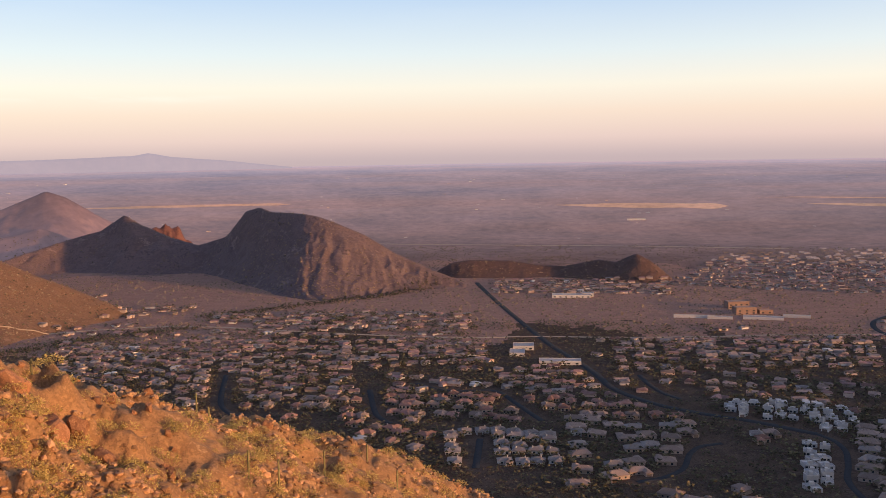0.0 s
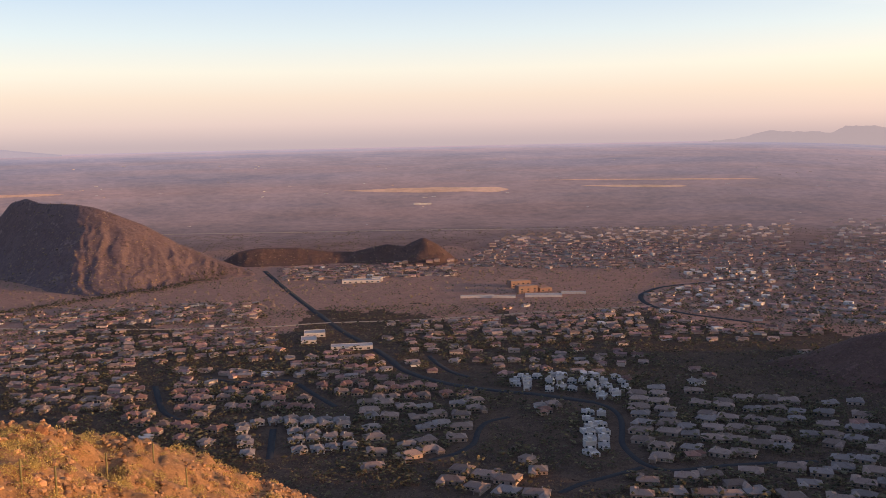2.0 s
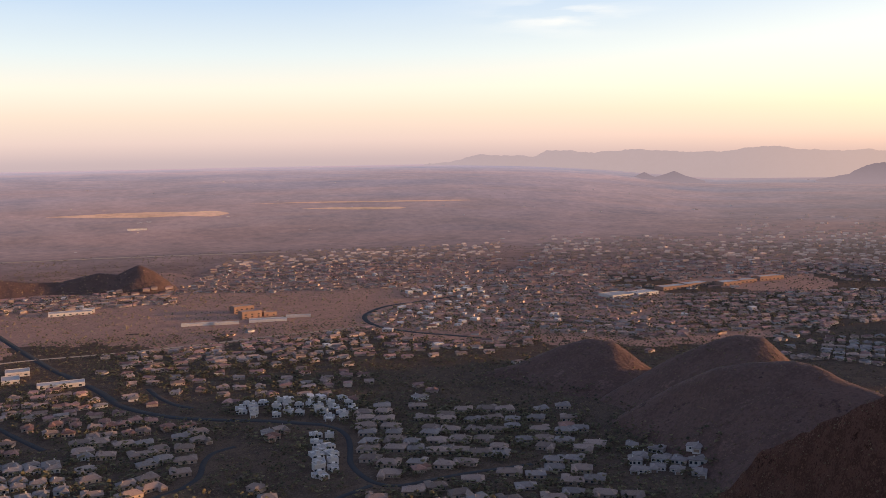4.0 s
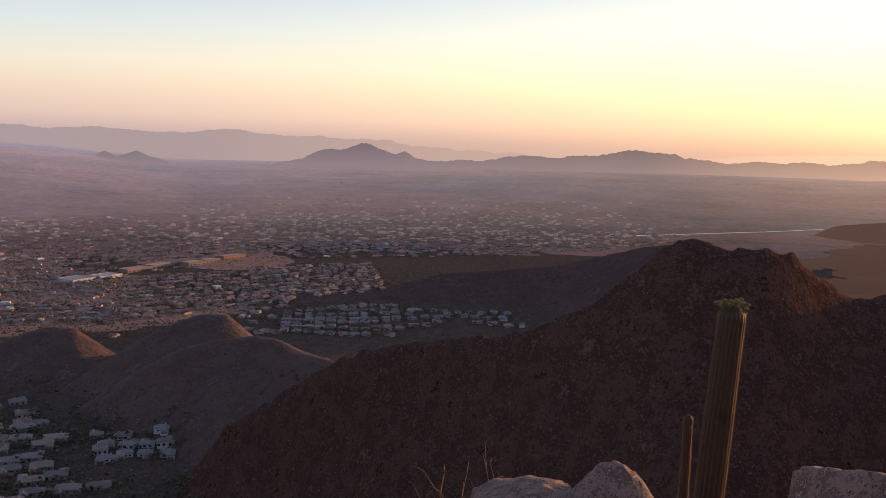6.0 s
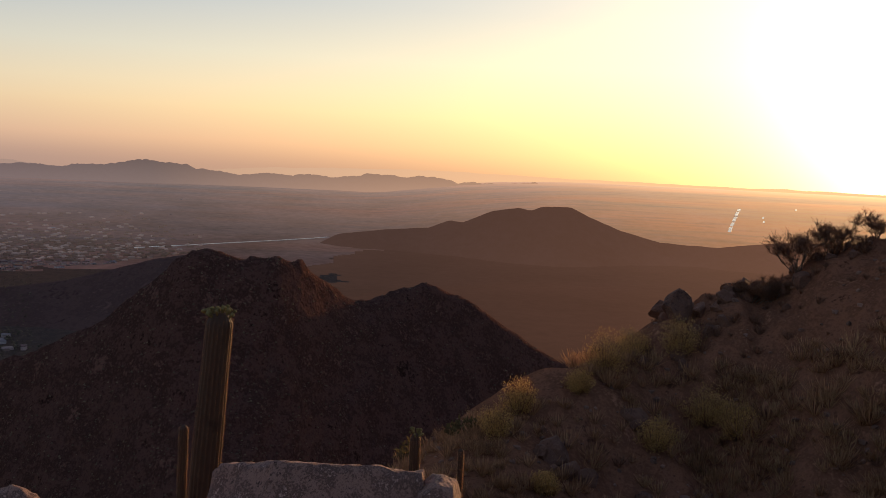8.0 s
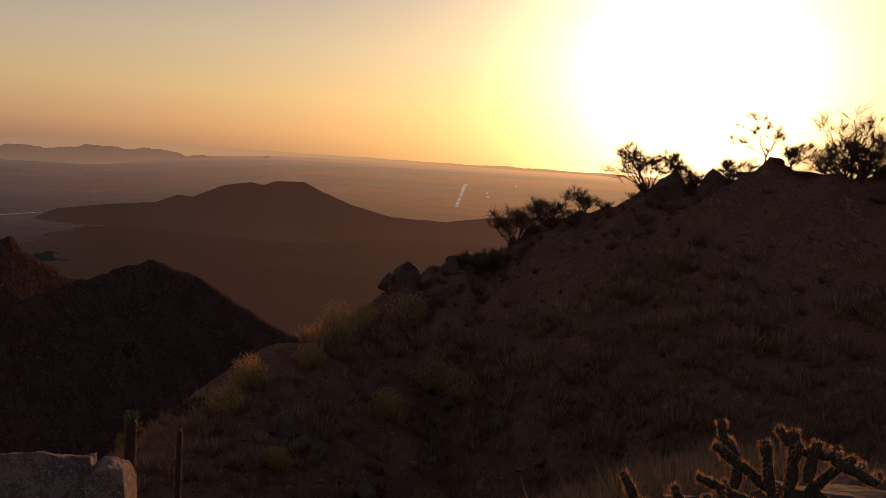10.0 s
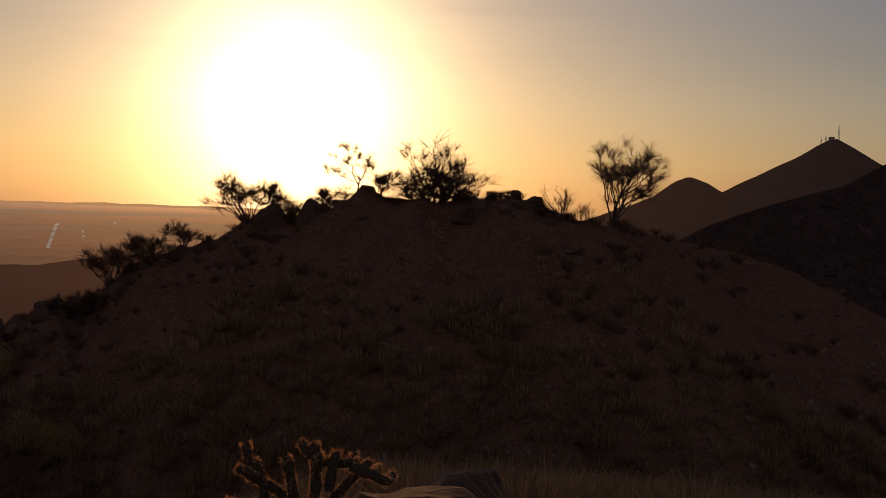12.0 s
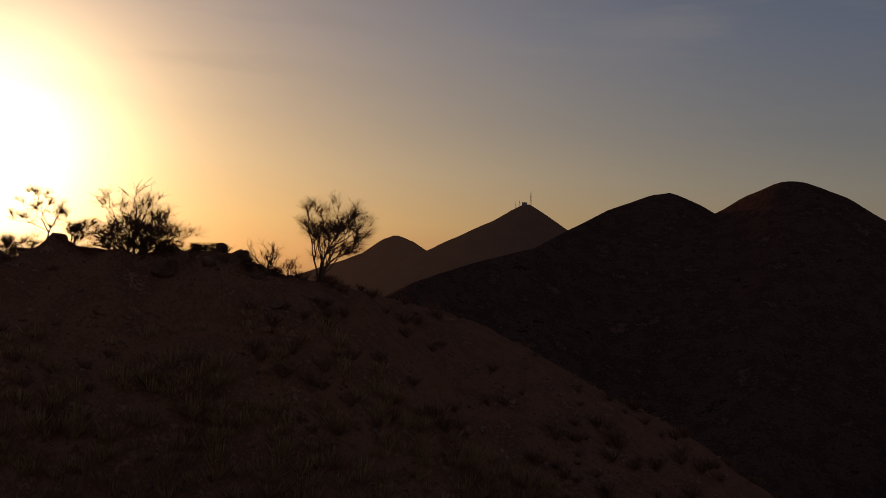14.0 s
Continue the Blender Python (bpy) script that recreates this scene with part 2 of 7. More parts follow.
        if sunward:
            # towards the sun the emitted haze follows its own start and power
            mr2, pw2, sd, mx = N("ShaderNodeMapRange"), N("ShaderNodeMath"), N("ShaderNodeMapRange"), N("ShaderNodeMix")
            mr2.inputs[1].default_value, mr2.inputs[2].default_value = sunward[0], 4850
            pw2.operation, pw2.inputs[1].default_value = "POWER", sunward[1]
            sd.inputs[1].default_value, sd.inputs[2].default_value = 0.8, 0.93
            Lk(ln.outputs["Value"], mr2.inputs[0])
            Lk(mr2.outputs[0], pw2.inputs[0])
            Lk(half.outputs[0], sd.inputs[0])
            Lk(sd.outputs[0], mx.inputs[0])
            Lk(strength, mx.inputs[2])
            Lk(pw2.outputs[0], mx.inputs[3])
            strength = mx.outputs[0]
        # the last stretch before the horizon emits more, to melt into the sky
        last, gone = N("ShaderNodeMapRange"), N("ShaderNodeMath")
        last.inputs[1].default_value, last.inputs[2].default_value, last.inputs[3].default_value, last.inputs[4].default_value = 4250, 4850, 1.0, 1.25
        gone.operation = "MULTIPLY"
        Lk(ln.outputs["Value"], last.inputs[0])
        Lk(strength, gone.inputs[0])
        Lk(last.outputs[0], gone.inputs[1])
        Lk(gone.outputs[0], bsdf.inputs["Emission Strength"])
    return m


# mountain and hill surfaces that emit their own haze colour
M_FAR_A = hazed_material("distant_range_haze", (0.03, 0.025, 0.025), [(0.2, (0.46, 0.37, 0.41)), (0.64, (0.5, 0.37, 0.35)), (0.8, (0.72, 0.47, 0.36)), (0.91, (1.3, 0.78, 0.46)), (1.0, (2.0, 1.1, 0.5))])
M_FAR_B = hazed_material("distant_mountain", (0.03, 0.025, 0.025), [(0.55, (0.23, 0.175, 0.19)), (0.72, (0.235, 0.172, 0.178)), (0.84, (0.28, 0.195, 0.17)), (0.93, (0.62, 0.36, 0.23)), (1.0, (0.9, 0.5, 0.26))], foot=(125, 225, 1.4))
M_FAR_HILL = hazed_material("hazy_mesa", (0.035, 0.02, 0.015), [(0.82, (0.1, 0.063, 0.055)), (0.92, (0.112, 0.058, 0.042)), (0.97, (0.17, 0.08, 0.05)), (1.0, (0.27, 0.125, 0.072))], foot=(0, 120, 1.05))
M_DIM_PEAK = hazed_material("hazy_dark_peak", (0.05, 0.028, 0.02), [(0.9, (0.04, 0.027, 0.024)), (0.93, (0.055, 0.034, 0.028)), (0.96, (0.1, 0.054, 0.036)), (1.0, (0.2, 0.1, 0.055))], foot=(180, 320, 0.8))
M_RED_PEAK = hazed_material("hazy_red_peak", (0.15, 0.088, 0.075), [(0.0, (0.075, 0.056, 0.068)), (1.0, (0.075, 0.056, 0.068))], foot=(40, 180, 1.5))
# haze colours that the plain and far houses emit, by bearing to the sun
HAZE_GLOW = [(0.2, (0.4, 0.315, 0.35)), (0.55, (0.395, 0.3, 0.325)), (0.74, (0.36, 0.262, 0.25)), (0.85, (0.37, 0.25, 0.2)), (0.92, (0.68, 0.39, 0.26)), (0.95, (1.15, 0.62, 0.37)), (0.985, (2.1, 1.08, 0.5)), (1.0, (3.0, 1.5, 0.62))]
M_FARPLAIN = hazed_material("hazed_far_plain", (0.19, 0.11, 0.085), HAZE_GLOW, near=1900, streaks=0.75, sunward=(1900, 1.6))
# pale field with sunlit haze painted in as emission
M_FIELD = hazed_material("hazed_dry_field", (0.4, 0.22, 0.14), [(0.2, (0.23, 0.15, 0.115)), (0.6, (0.23, 0.15, 0.11))], streaks=1.0)
M_OPEN = material("open_desert", [(0.17, 0.094, 0.068), (0.39, 0.225, 0.163), (0.28, 0.16, 0.116), (0.48, 0.282, 0.204)], 0.03, bump=0.8, bump_scale=0.5, spec=0.0)
M_GOLD_SLOPE = material("golden_brown_slope", [(0.1, 0.053, 0.031), (0.21, 0.115, 0.066), (0.145, 0.079, 0.046), (0.26, 0.145, 0.085)], 0.04, bump=1.0, bump_scale=0.2)
M_FOOT = material("red_brown_foothill", [(0.05, 0.029, 0.022), (0.13, 0.073, 0.056), (0.085, 0.048, 0.037), (0.165, 0.094, 0.072)], 0.03, bump=1.0, bump_scale=0.2)
# hillside colour lightened to mauve so that the ridge looks hazy
M_RIDGE = material("hazed_hillside", [(0.066, 0.037, 0.03), (0.135, 0.077, 0.06), (0.098, 0.056, 0.044), (0.175, 0.099, 0.077)], 0.015, bump=1.0, bump_scale=0.12, spec=0.0)
# valley floor with haze painted in as emission, stronger further out
M_VALLEY = hazed_material("hazy_valley_floor", (0.04, 0.019, 0.012), [(0.82, (0.14, 0.09, 0.078)), (0.92, (0.16, 0.083, 0.06)), (0.97, (0.245, 0.115, 0.072)), (1.0, (0.385, 0.18, 0.103))], near=-3000)
# darker copy of the summit soil: shade put into the colour
M_SOIL_SHADE = material("shaded_rocky_slope", [(0.08, 0.035, 0.019), (0.25, 0.112, 0.06), (0.145, 0.064, 0.034), (0.34, 0.16, 0.088)], 0.5, bump=1.0, bump_scale=1.5, spec=0.0)


# ---------------------------------------------------------------- terrain
def lattice(ix, iy, seed):
    h = (ix.astype(np.int64) * 374761393 + iy.astype(np.int64) * 668265263 + seed * 974711) & 0xFFFFFFFF
    h = ((h ^ (h >> 13)) * 1274126177) & 0xFFFFFFFF
    return ((h ^ (h >> 16)) & 0xFFFF) / 65535.0


def value_noise(x, y, seed=0):
    ix, iy = np.floor(x), np.floor(y)
    fx, fy = x - ix, y - iy
    fx, fy = fx * fx * fx * (fx * (fx * 6 - 15) + 10), fy * fy * fy * (fy * (fy * 6 - 15) + 10)
    a, b, c, d = lattice(ix, iy, seed), lattice(ix + 1, iy, seed), lattice(ix, iy + 1, seed), lattice(ix + 1, iy + 1, seed)
    return (a + (b - a) * fx) * (1 - fy) + (c + (d - c) * fx) * fy


def fbm(x, y, octaves=4, seed=0, ridged=False):
    total, amp, norm = 0.0, 1.0, 0.0
    for k in range(octaves):
        v = value_noise(x * 2 ** k + 17.3 * k, y * 2 ** k - 9.1 * k, seed + k) * 2 - 1
        total = total + amp * ((1 - 2 * np.abs(v)) if ridged else v)
        norm += amp
        amp *= 0.52
    return total / norm


def smooth(a, b, x):
    t = np.clip((x - a) / (b - a), 0, 1)
    return t * t * (3 - 2 * t)


def crest_point(az, el, r):
    return (*at(az, r), H + r * math.tan(radians(el)))


def crest_field(x, y, points, slope, rounding=4.0):
    """Height of a ridge: its crest line lowered with the distance from it."""
    best = np.full(x.shape, -1e4)
    P = [crest_point(*p) for p in points]
    for (x0, y0, z0), (x1, y1, z1) in zip(P, P[1:] if len(P) > 1 else P):
        dx, dy = x1 - x0, y1 - y0
        n = dx * dx + dy * dy
        t = np.clip(((x - x0) * dx + (y - y0) * dy) / n, 0, 1) if n else np.zeros(x.shape)
        d = np.hypot(x - x0 - t * dx, y - y0 - t * dy)
        best = np.maximum(best, z0 + (z1 - z0) * t - slope * (np.sqrt(d * d + rounding * rounding) - rounding))
    return best


SPUR = [(-70, -8.5, 45), (-40, -9.5, 58), (-28, -10.6, 70), (-25.4, -11.1, 74), (-23.7, -11.5, 76), (-22.3, -12.3, 77), (-19.9, -13.6, 80), (-16.5, -14.8, 86), (-12.7, -15.6, 93), (-8.7, -16.5, 101), (-5.3, -17.5, 110),
        (-2.5, -18.9, 119), (-0.5, -19.7, 126), (1.3, -20.6, 133), (3.0, -24, 142)]
NEAR_HILL = [(88, -24, 34), (90.1, -19.8, 38), (91.3, -17.4, 40), (93, -15.4, 43), (94.5, -14.2, 46), (97.1, -11.6, 50), (101.3, -10.85, 56), (103.0, -9.55, 58), (103.7, -8.35, 58), (105.3, -7.45, 59), (106.3, -6.35, 60),
             (108.5, -5.95, 62), (109.2, -5.45, 62), (111.8, -4.05, 62), (113.5, -2.85, 62), (115.5, -2.15, 62), (117.8, -1.15, 61), (120, -1.15, 60), (122.7, -0.45, 60), (124, 0.55, 60), (126, 0.7, 60), (128, 0.15, 60),
             (129.5, 0.25, 60), (131.5, 0.25, 60), (133.5, 0.15, 59), (134.7, -0.55, 58), (136.2, -0.95, 58), (138, -0.95, 60), (142, -1.4, 75)]
SADDLE = [(142, -1.4, 75), (146, -4.5, 110), (150, -9, 150)]
BACK = [(180, -16, 50), (190, -2, 180), (215, 1, 420), (250, -3, 380), (290, -12, 300)]


def far_rise(az):
    """How far the distance is drawn together: the plain ends under the skyline of each bearing."""
    return 5.2 - 3.9 * smooth(27, 46, az) * (1 - smooth(84, 100, az))


def plain_height(r, az):
    u = np.clip((r - 2800) / 2050, 0, 1.2)
    return H * (1 - 1 / (1 + far_rise(az) * u * u))


def drawn_in(d, az):
    """Plan distance at which a point of the plain d metres away is built."""
    if d < 2800:
        return d
    r = np.linspace(2800, 4850, 400)
    u = (r - 2800) / 2050
    return float(np.interp(d, r * (1 + far_rise(np.array([az % 360.0]))[0] * u * u), r))


def ground_height(x, y):
    r = np.hypot(x, y)
    az = np.degrees(np.arctan2(x, y)) % 360
    plain = plain_height(r, az)
    east = smooth(100, 125, az) * (1 - smooth(270, 320, az))
    knoll = 258.3 - (0.47 - 0.2 * east) * np.maximum(np.sqrt(r * r + 4) - 3.2, 0)
    z = np.maximum(plain, knoll)
    z = np.maximum(z, crest_field(x, y, SPUR, 0.7, 4))
    z = np.maximum(z, crest_field(x, y, NEAR_HILL, 0.95, 3))
    z = np.maximum(z, crest_field(x, y, SADDLE, 0.6, 10))
    z = np.maximum(z, crest_field(x, y, BACK, 0.6, 8))
    up = smooth(2, 40, z - plain)
    rough = 4.5 * smooth(90, 260, r) * fbm(x / 70, y / 70, 4, 3, True) + 0.8 * smooth(12, 70, r) * fbm(x / 11, y / 11, 4, 11)
    spur = smooth(30, 60, r) * (1 - smooth(150, 200, r)) * ((az > 300) | (az < 12))
    rough = rough + spur * (1.6 * np.maximum(fbm(x / 7, y / 7, 4, 41, True), -0.3) + 1.0 * np.maximum(fbm(x / 3.0, y / 3.0, 3, 45, True), -0.1) - 0.25)
    west = np.where(az > 180, az - 360, az)
    crag = smooth(-15, -19, west) * smooth(-60, -40, west) + 0.45 * smooth(-10, -7.5, west) * (1 - smooth(-4, -2, west))
    rough = rough + 2.7 * crag * smooth(40, 55, r) * (1 - smooth(75, 100, r)) * (np.maximum(fbm(x / 6.0, y / 6.0, 5, 61, True), -0.25) - 0.1)
    rough = rough + 1.3 * crag * smooth(40, 55, r) * (1 - smooth(80, 105, r)) * (fbm(x / 2.2, y / 2.2, 4, 63) - 0.85)
    ridge = smooth(99, 104, west) * (1 - smooth(134, 140, west)) * smooth(30, 52, r) * (1 - smooth(64, 75, r))
    rough = rough + 0.7 * ridge * (np.maximum(fbm(x / 3.2, y / 3.2, 4, 67, True), -0.3) - 0.1)
    rough = rough + 0.22 * smooth(2, 9, r) * fbm(x / 2.1, y / 2.1, 4, 23)
    return z + up * rough + (1 - up) * 1.2 * fbm(x / 160, y / 160, 3, 31) * (1 - smooth(2500, 3000, r))


def ground_at(x, y):
    return float(ground_height(np.array([x], float), np.array([y], float))[0])


def grid_mesh(name, X, Y, Z, mats, keep=None, wrap=False, pick=None):
    """A sheet over a grid of plan positions; keep says which cells are built, pick which material they take."""
    n, m = X.shape
    co = np.stack([X, Y, Z], -1).reshape(-1, 3)
    i, j = np.meshgrid(np.arange(n - 1), np.arange(m if wrap else m - 1), indexing="ij")
    j2 = (j + 1) % m
    quads = np.stack([i * m + j, i * m + j2, (i + 1) * m + j2, (i + 1) * m + j], -1).reshape(-1, 4)
    if keep is not None:
        quads = quads[keep(co[quads])]
    used, inv = np.unique(quads, return_inverse=True)
    co, quads = co[used], inv.reshape(quads.shape)
    me = bpy.data.meshes.new(name)
    me.vertices.add(len(co))
    me.vertices.foreach_set("co", co.astype(np.float32).ravel())
    me.loops.add(quads.size)
    me.loops.foreach_set("vertex_index", quads.astype(np.int32).ravel())
    me.polygons.add(len(quads))
    me.polygons.foreach_set("loop_start", np.arange(0, quads.size, 4, dtype=np.int32))
    me.polygons.foreach_set("use_smooth", np.ones(len(quads), bool))
    for mt in mats:
        me.materials.append(mt)
    if pick is not None:
        me.polygons.foreach_set("material_index", pick(co[quads].mean(1)).astype(np.int32))
    me.update(calc_edges=True)
    me.validate()
    return new(name, me)


def soil(c):
    """Which soil lies where: lit soil on the sunlit spur, its darker copy on the slopes in shade, the built-up land,
    the open desert, and the valley and far plain that emit haze.
    """
    r = np.hypot(c[:, 0], c[:, 1])
    az = np.degrees(np.arctan2(c[:, 0], c[:, 1]))
    open_land = (az + 14 * fbm(c[:, 0] / 260, c[:, 1] / 260, 4, 95) < 47) & (r + 260 * fbm(c[:, 0] / 170, c[:, 1] / 170, 4, 91) > 1360) & ((az < 52) | (r > 1580))
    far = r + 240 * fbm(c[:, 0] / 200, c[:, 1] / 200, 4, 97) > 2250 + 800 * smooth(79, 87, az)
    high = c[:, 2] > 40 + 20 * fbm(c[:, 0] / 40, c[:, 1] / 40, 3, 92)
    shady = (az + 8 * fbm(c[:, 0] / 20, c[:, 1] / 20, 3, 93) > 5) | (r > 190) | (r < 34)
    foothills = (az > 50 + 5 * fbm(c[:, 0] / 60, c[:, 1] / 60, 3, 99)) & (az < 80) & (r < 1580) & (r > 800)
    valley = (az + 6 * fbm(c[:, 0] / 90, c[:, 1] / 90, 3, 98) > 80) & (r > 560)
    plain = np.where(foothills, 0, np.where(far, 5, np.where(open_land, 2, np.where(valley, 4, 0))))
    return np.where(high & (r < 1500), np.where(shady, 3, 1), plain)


def build_ground():
    azs = np.concatenate([np.arange(-30, 176, 0.25), np.arange(176, 330, 1.5)])
    radii = np.concatenate([[0.02, 0.5, 0.8], np.geomspace(1, 40, 95), np.geomspace(40.4, 140, 140), np.geomspace(143, 700, 50), np.geomspace(710, 2700, 150), np.geomspace(2740, 4855, 30)])
    A, R = np.meshgrid(np.radians(azs), radii)
    X, Y = R * np.sin(A), R * np.cos(A)
    Z = ground_height(X, Y)
    cut = int(np.searchsorted(radii, 3050))
    grid_a = [g[:cut + 1] for g in (X, Y, Z)]
    grid_b = [g[cut:] for g in (X, Y, Z)]
    # valley and far plain faces glow with painted haze
    ob = grid_mesh("ground", *grid_a, [M_GROUND, M_SOIL_LIT, M_OPEN, M_SOIL_SHADE, M_VALLEY, M_FARPLAIN], wrap=True, pick=soil)
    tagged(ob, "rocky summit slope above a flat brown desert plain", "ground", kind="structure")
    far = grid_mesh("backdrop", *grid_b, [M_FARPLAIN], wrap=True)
    tagged(far, "hazy far desert plain reaching to the horizon", "plain", kind="structure")


build_ground()


def hill(name, label, crests, slope, mat, step, seed, base=None, gully=0.25, rounding=8.0, wave=70.0, spread=1.1, jag=0.12, fine=0.03, hollow=0.3):
    """A hill of its own: a crest line seen from the summit, flanks that broaden away from it and gullies that run down them."""
    low = -4.0 if base is None else base
    pts = sorted(crests[0])
    ends = []
    for az, el, r in (pts[0], pts[-1]):
        z = H + r * math.tan(radians(el))
        ends.append(math.degrees(max(z - low, 5) / 0.55 / r))
    az_p = [pts[0][0] - ends[0]] + [p[0] for p in pts] + [pts[-1][0] + ends[1]]
    r_p = [pts[0][2]] + [p[2] for p in pts] + [pts[-1][2]]
    z_p = [low - 6] + [H + p[2] * math.tan(radians(p[1])) for p in pts] + [low - 6]
    r_mid = float(np.mean(r_p))
    az = np.arange(az_p[0], az_p[-1], math.degrees(step / r_mid))
    rc, zc = np.interp(az, az_p, r_p), np.interp(az, az_p, z_p)
    zc = zc + jag * step * fbm(az * r_mid / 57 / (step * 2.5), az * 0 + seed, 3, seed)
    reach = (zc.max() - low) / slope * 1.35
    front = -np.concatenate([np.arange(0, reach * 0.4, step), np.arange(reach * 0.4, reach, step * 1.6)])[::-1]
    back = np.arange(step, reach * 0.8, step * 2.5)
    off = np.concatenate([front, back])
    # the crest, ever smoother with the distance from it
    widths = [0, 6, 14, 30, 60, 120]
    layers = []
    for w in widths:
        k = max(1, int(w * 2 / step))
        kern = np.hanning(k + 2)[1:-1] if k > 2 else np.ones(1)
        pad = np.pad(zc, len(kern) // 2 + 1, mode="edge")
        s = np.convolve(pad, kern / kern.sum(), mode="same")[len(kern) // 2 + 1:len(kern) // 2 + 1 + len(zc)]
        layers.append(np.minimum(s, zc + w * 0.25) if w else zc)
    layers = np.stack(layers)
    D = np.abs(off)[:, None] * np.ones(len(az))[None]
    lev = np.clip(np.interp(D * spread, widths, np.arange(len(widths))), 0, len(widths) - 1.001)
    li = lev.astype(int)
    cols = np.arange(len(az))[None] * np.ones(len(off), int)[:, None]
    Zs = layers[li, cols] * (1 - lev + li) + layers[li + 1, cols] * (lev - li)
    run = np.sqrt(D * D + rounding * rounding) - rounding
    drop = slope * run
    high = np.maximum(Zs - low, 4)
    t = np.clip(drop / high, 0, 1.3)
    Z = Zs - drop - hollow * high * t * (1 - np.minimum(t, 1))
    R = rc[None] + off[:, None]
    A = np.radians(az)[None] + np.zeros_like(R)
    X, Y = R * np.sin(A), R * np.cos(A)
    S = (az * r_mid / 57.3)[None] + 0.35 * wave * fbm(X / wave, Y / wave, 3, seed + 3)
    G = fbm(S / (wave * 0.55), D / (wave * 2.6), 5, seed, True) - 0.2
    Z = Z + gully * wave * 0.34 * smooth(0.02, 0.3, t) * G * (1.1 - 0.75 * np.minimum(t, 1)) * np.minimum(1, high / 60)
    Z = Z + fine * wave * smooth(0.01, 0.1, t) * fbm(X / (wave * 0.16), Y / (wave * 0.16), 4, seed + 50)
    ob = grid_mesh(name, X, Y, Z, [mat], keep=lambda q: q[:, :, 2].max(1) > low)
    HILLS.append((az[0], az[1] - az[0], rc, off, Z))
    return tagged(ob, label, "hill", kind="structure")


HILLS = []
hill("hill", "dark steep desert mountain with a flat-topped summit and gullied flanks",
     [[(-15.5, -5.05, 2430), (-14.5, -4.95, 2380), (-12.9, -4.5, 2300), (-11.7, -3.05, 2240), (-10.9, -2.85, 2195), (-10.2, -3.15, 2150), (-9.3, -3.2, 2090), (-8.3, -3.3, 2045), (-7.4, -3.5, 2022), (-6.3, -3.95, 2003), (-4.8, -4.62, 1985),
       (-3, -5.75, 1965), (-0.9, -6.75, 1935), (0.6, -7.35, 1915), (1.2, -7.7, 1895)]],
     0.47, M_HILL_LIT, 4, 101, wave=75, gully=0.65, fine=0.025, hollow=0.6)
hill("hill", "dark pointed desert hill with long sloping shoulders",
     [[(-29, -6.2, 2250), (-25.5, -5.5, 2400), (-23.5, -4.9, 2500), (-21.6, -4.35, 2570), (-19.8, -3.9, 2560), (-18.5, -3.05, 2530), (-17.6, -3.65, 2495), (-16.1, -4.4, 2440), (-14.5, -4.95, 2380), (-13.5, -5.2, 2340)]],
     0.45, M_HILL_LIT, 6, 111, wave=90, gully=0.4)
# hills under this name glow with painted haze
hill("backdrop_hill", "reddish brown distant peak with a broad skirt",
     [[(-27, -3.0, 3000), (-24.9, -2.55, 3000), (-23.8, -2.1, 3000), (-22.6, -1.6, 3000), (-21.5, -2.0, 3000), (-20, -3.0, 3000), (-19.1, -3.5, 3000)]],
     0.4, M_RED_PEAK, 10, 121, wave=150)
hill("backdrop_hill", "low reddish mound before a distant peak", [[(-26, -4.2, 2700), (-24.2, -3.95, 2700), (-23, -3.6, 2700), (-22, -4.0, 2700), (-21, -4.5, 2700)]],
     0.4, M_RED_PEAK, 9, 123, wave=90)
hill("hill", "smooth brown slope in low sunlight",
     [[(-32, -3.0, 1760), (-28, -4.2, 1750), (-25.1, -5.3, 1740), (-23.4, -6.2, 1730), (-21.4, -7.1, 1720), (-19.4, -8.1, 1700), (-18.2, -8.9, 1690)]],
     0.4, M_GOLD_SLOPE, 6, 131, wave=90, gully=0.15)
hill("red_rock_outcrop", "jagged red sandstone outcrop behind the saddle",
     [[(-17.3, -4.0, 2720), (-16.9, -3.75, 2720), (-16.6, -3.85, 2720), (-16.3, -3.6, 2720), (-15.9, -3.85, 2720), (-15.5, -3.9, 2720), (-15.2, -4.6, 2720)]],
     1.0, M_REDROCK, 3.5, 141, wave=30, gully=1.0, jag=2.0, fine=0.12)
hill("hill", "low dark ridge of hillocks on the plain",
     [[(-0.5, -6.9, 2080), (0.4, -6.4, 2080), (1.5, -6.25, 2080), (3.8, -6.3, 2080), (5.9, -6.6, 2070), (7.2, -6.65, 2060), (9.2, -6.25, 2040), (10.2, -6.4, 2030), (11.4, -5.9, 2020), (12.2, -6.3, 2010), (13.3, -7.2, 2000)]],
     0.5, M_FOOT, 5, 151, wave=70, gully=0.3)
hill("hill", "rounded foothill with a sunlit orange crest",
     [[(31.5, -13.0, 1120), (33.5, -12.5, 1120), (36.2, -11.4, 1120), (37.9, -10.95, 1115), (39.3, -11.1, 1105), (40.7, -12.1, 1090), (42.7, -13.4, 1075)]],
     0.36, M_FOOT, 5, 161, wave=80, gully=0.12)
hill("hill", "rounded foothill with a dim brown crest",
     [[(42, -12.4, 1010), (42.7, -12.0, 1005), (45.1, -10.9, 1000), (46.4, -10.55, 995), (47.8, -10.6, 990), (48.8, -11.4, 980), (50.5, -13, 970)]],
     0.36, M_FOOT, 5, 171, wave=80, gully=0.12)
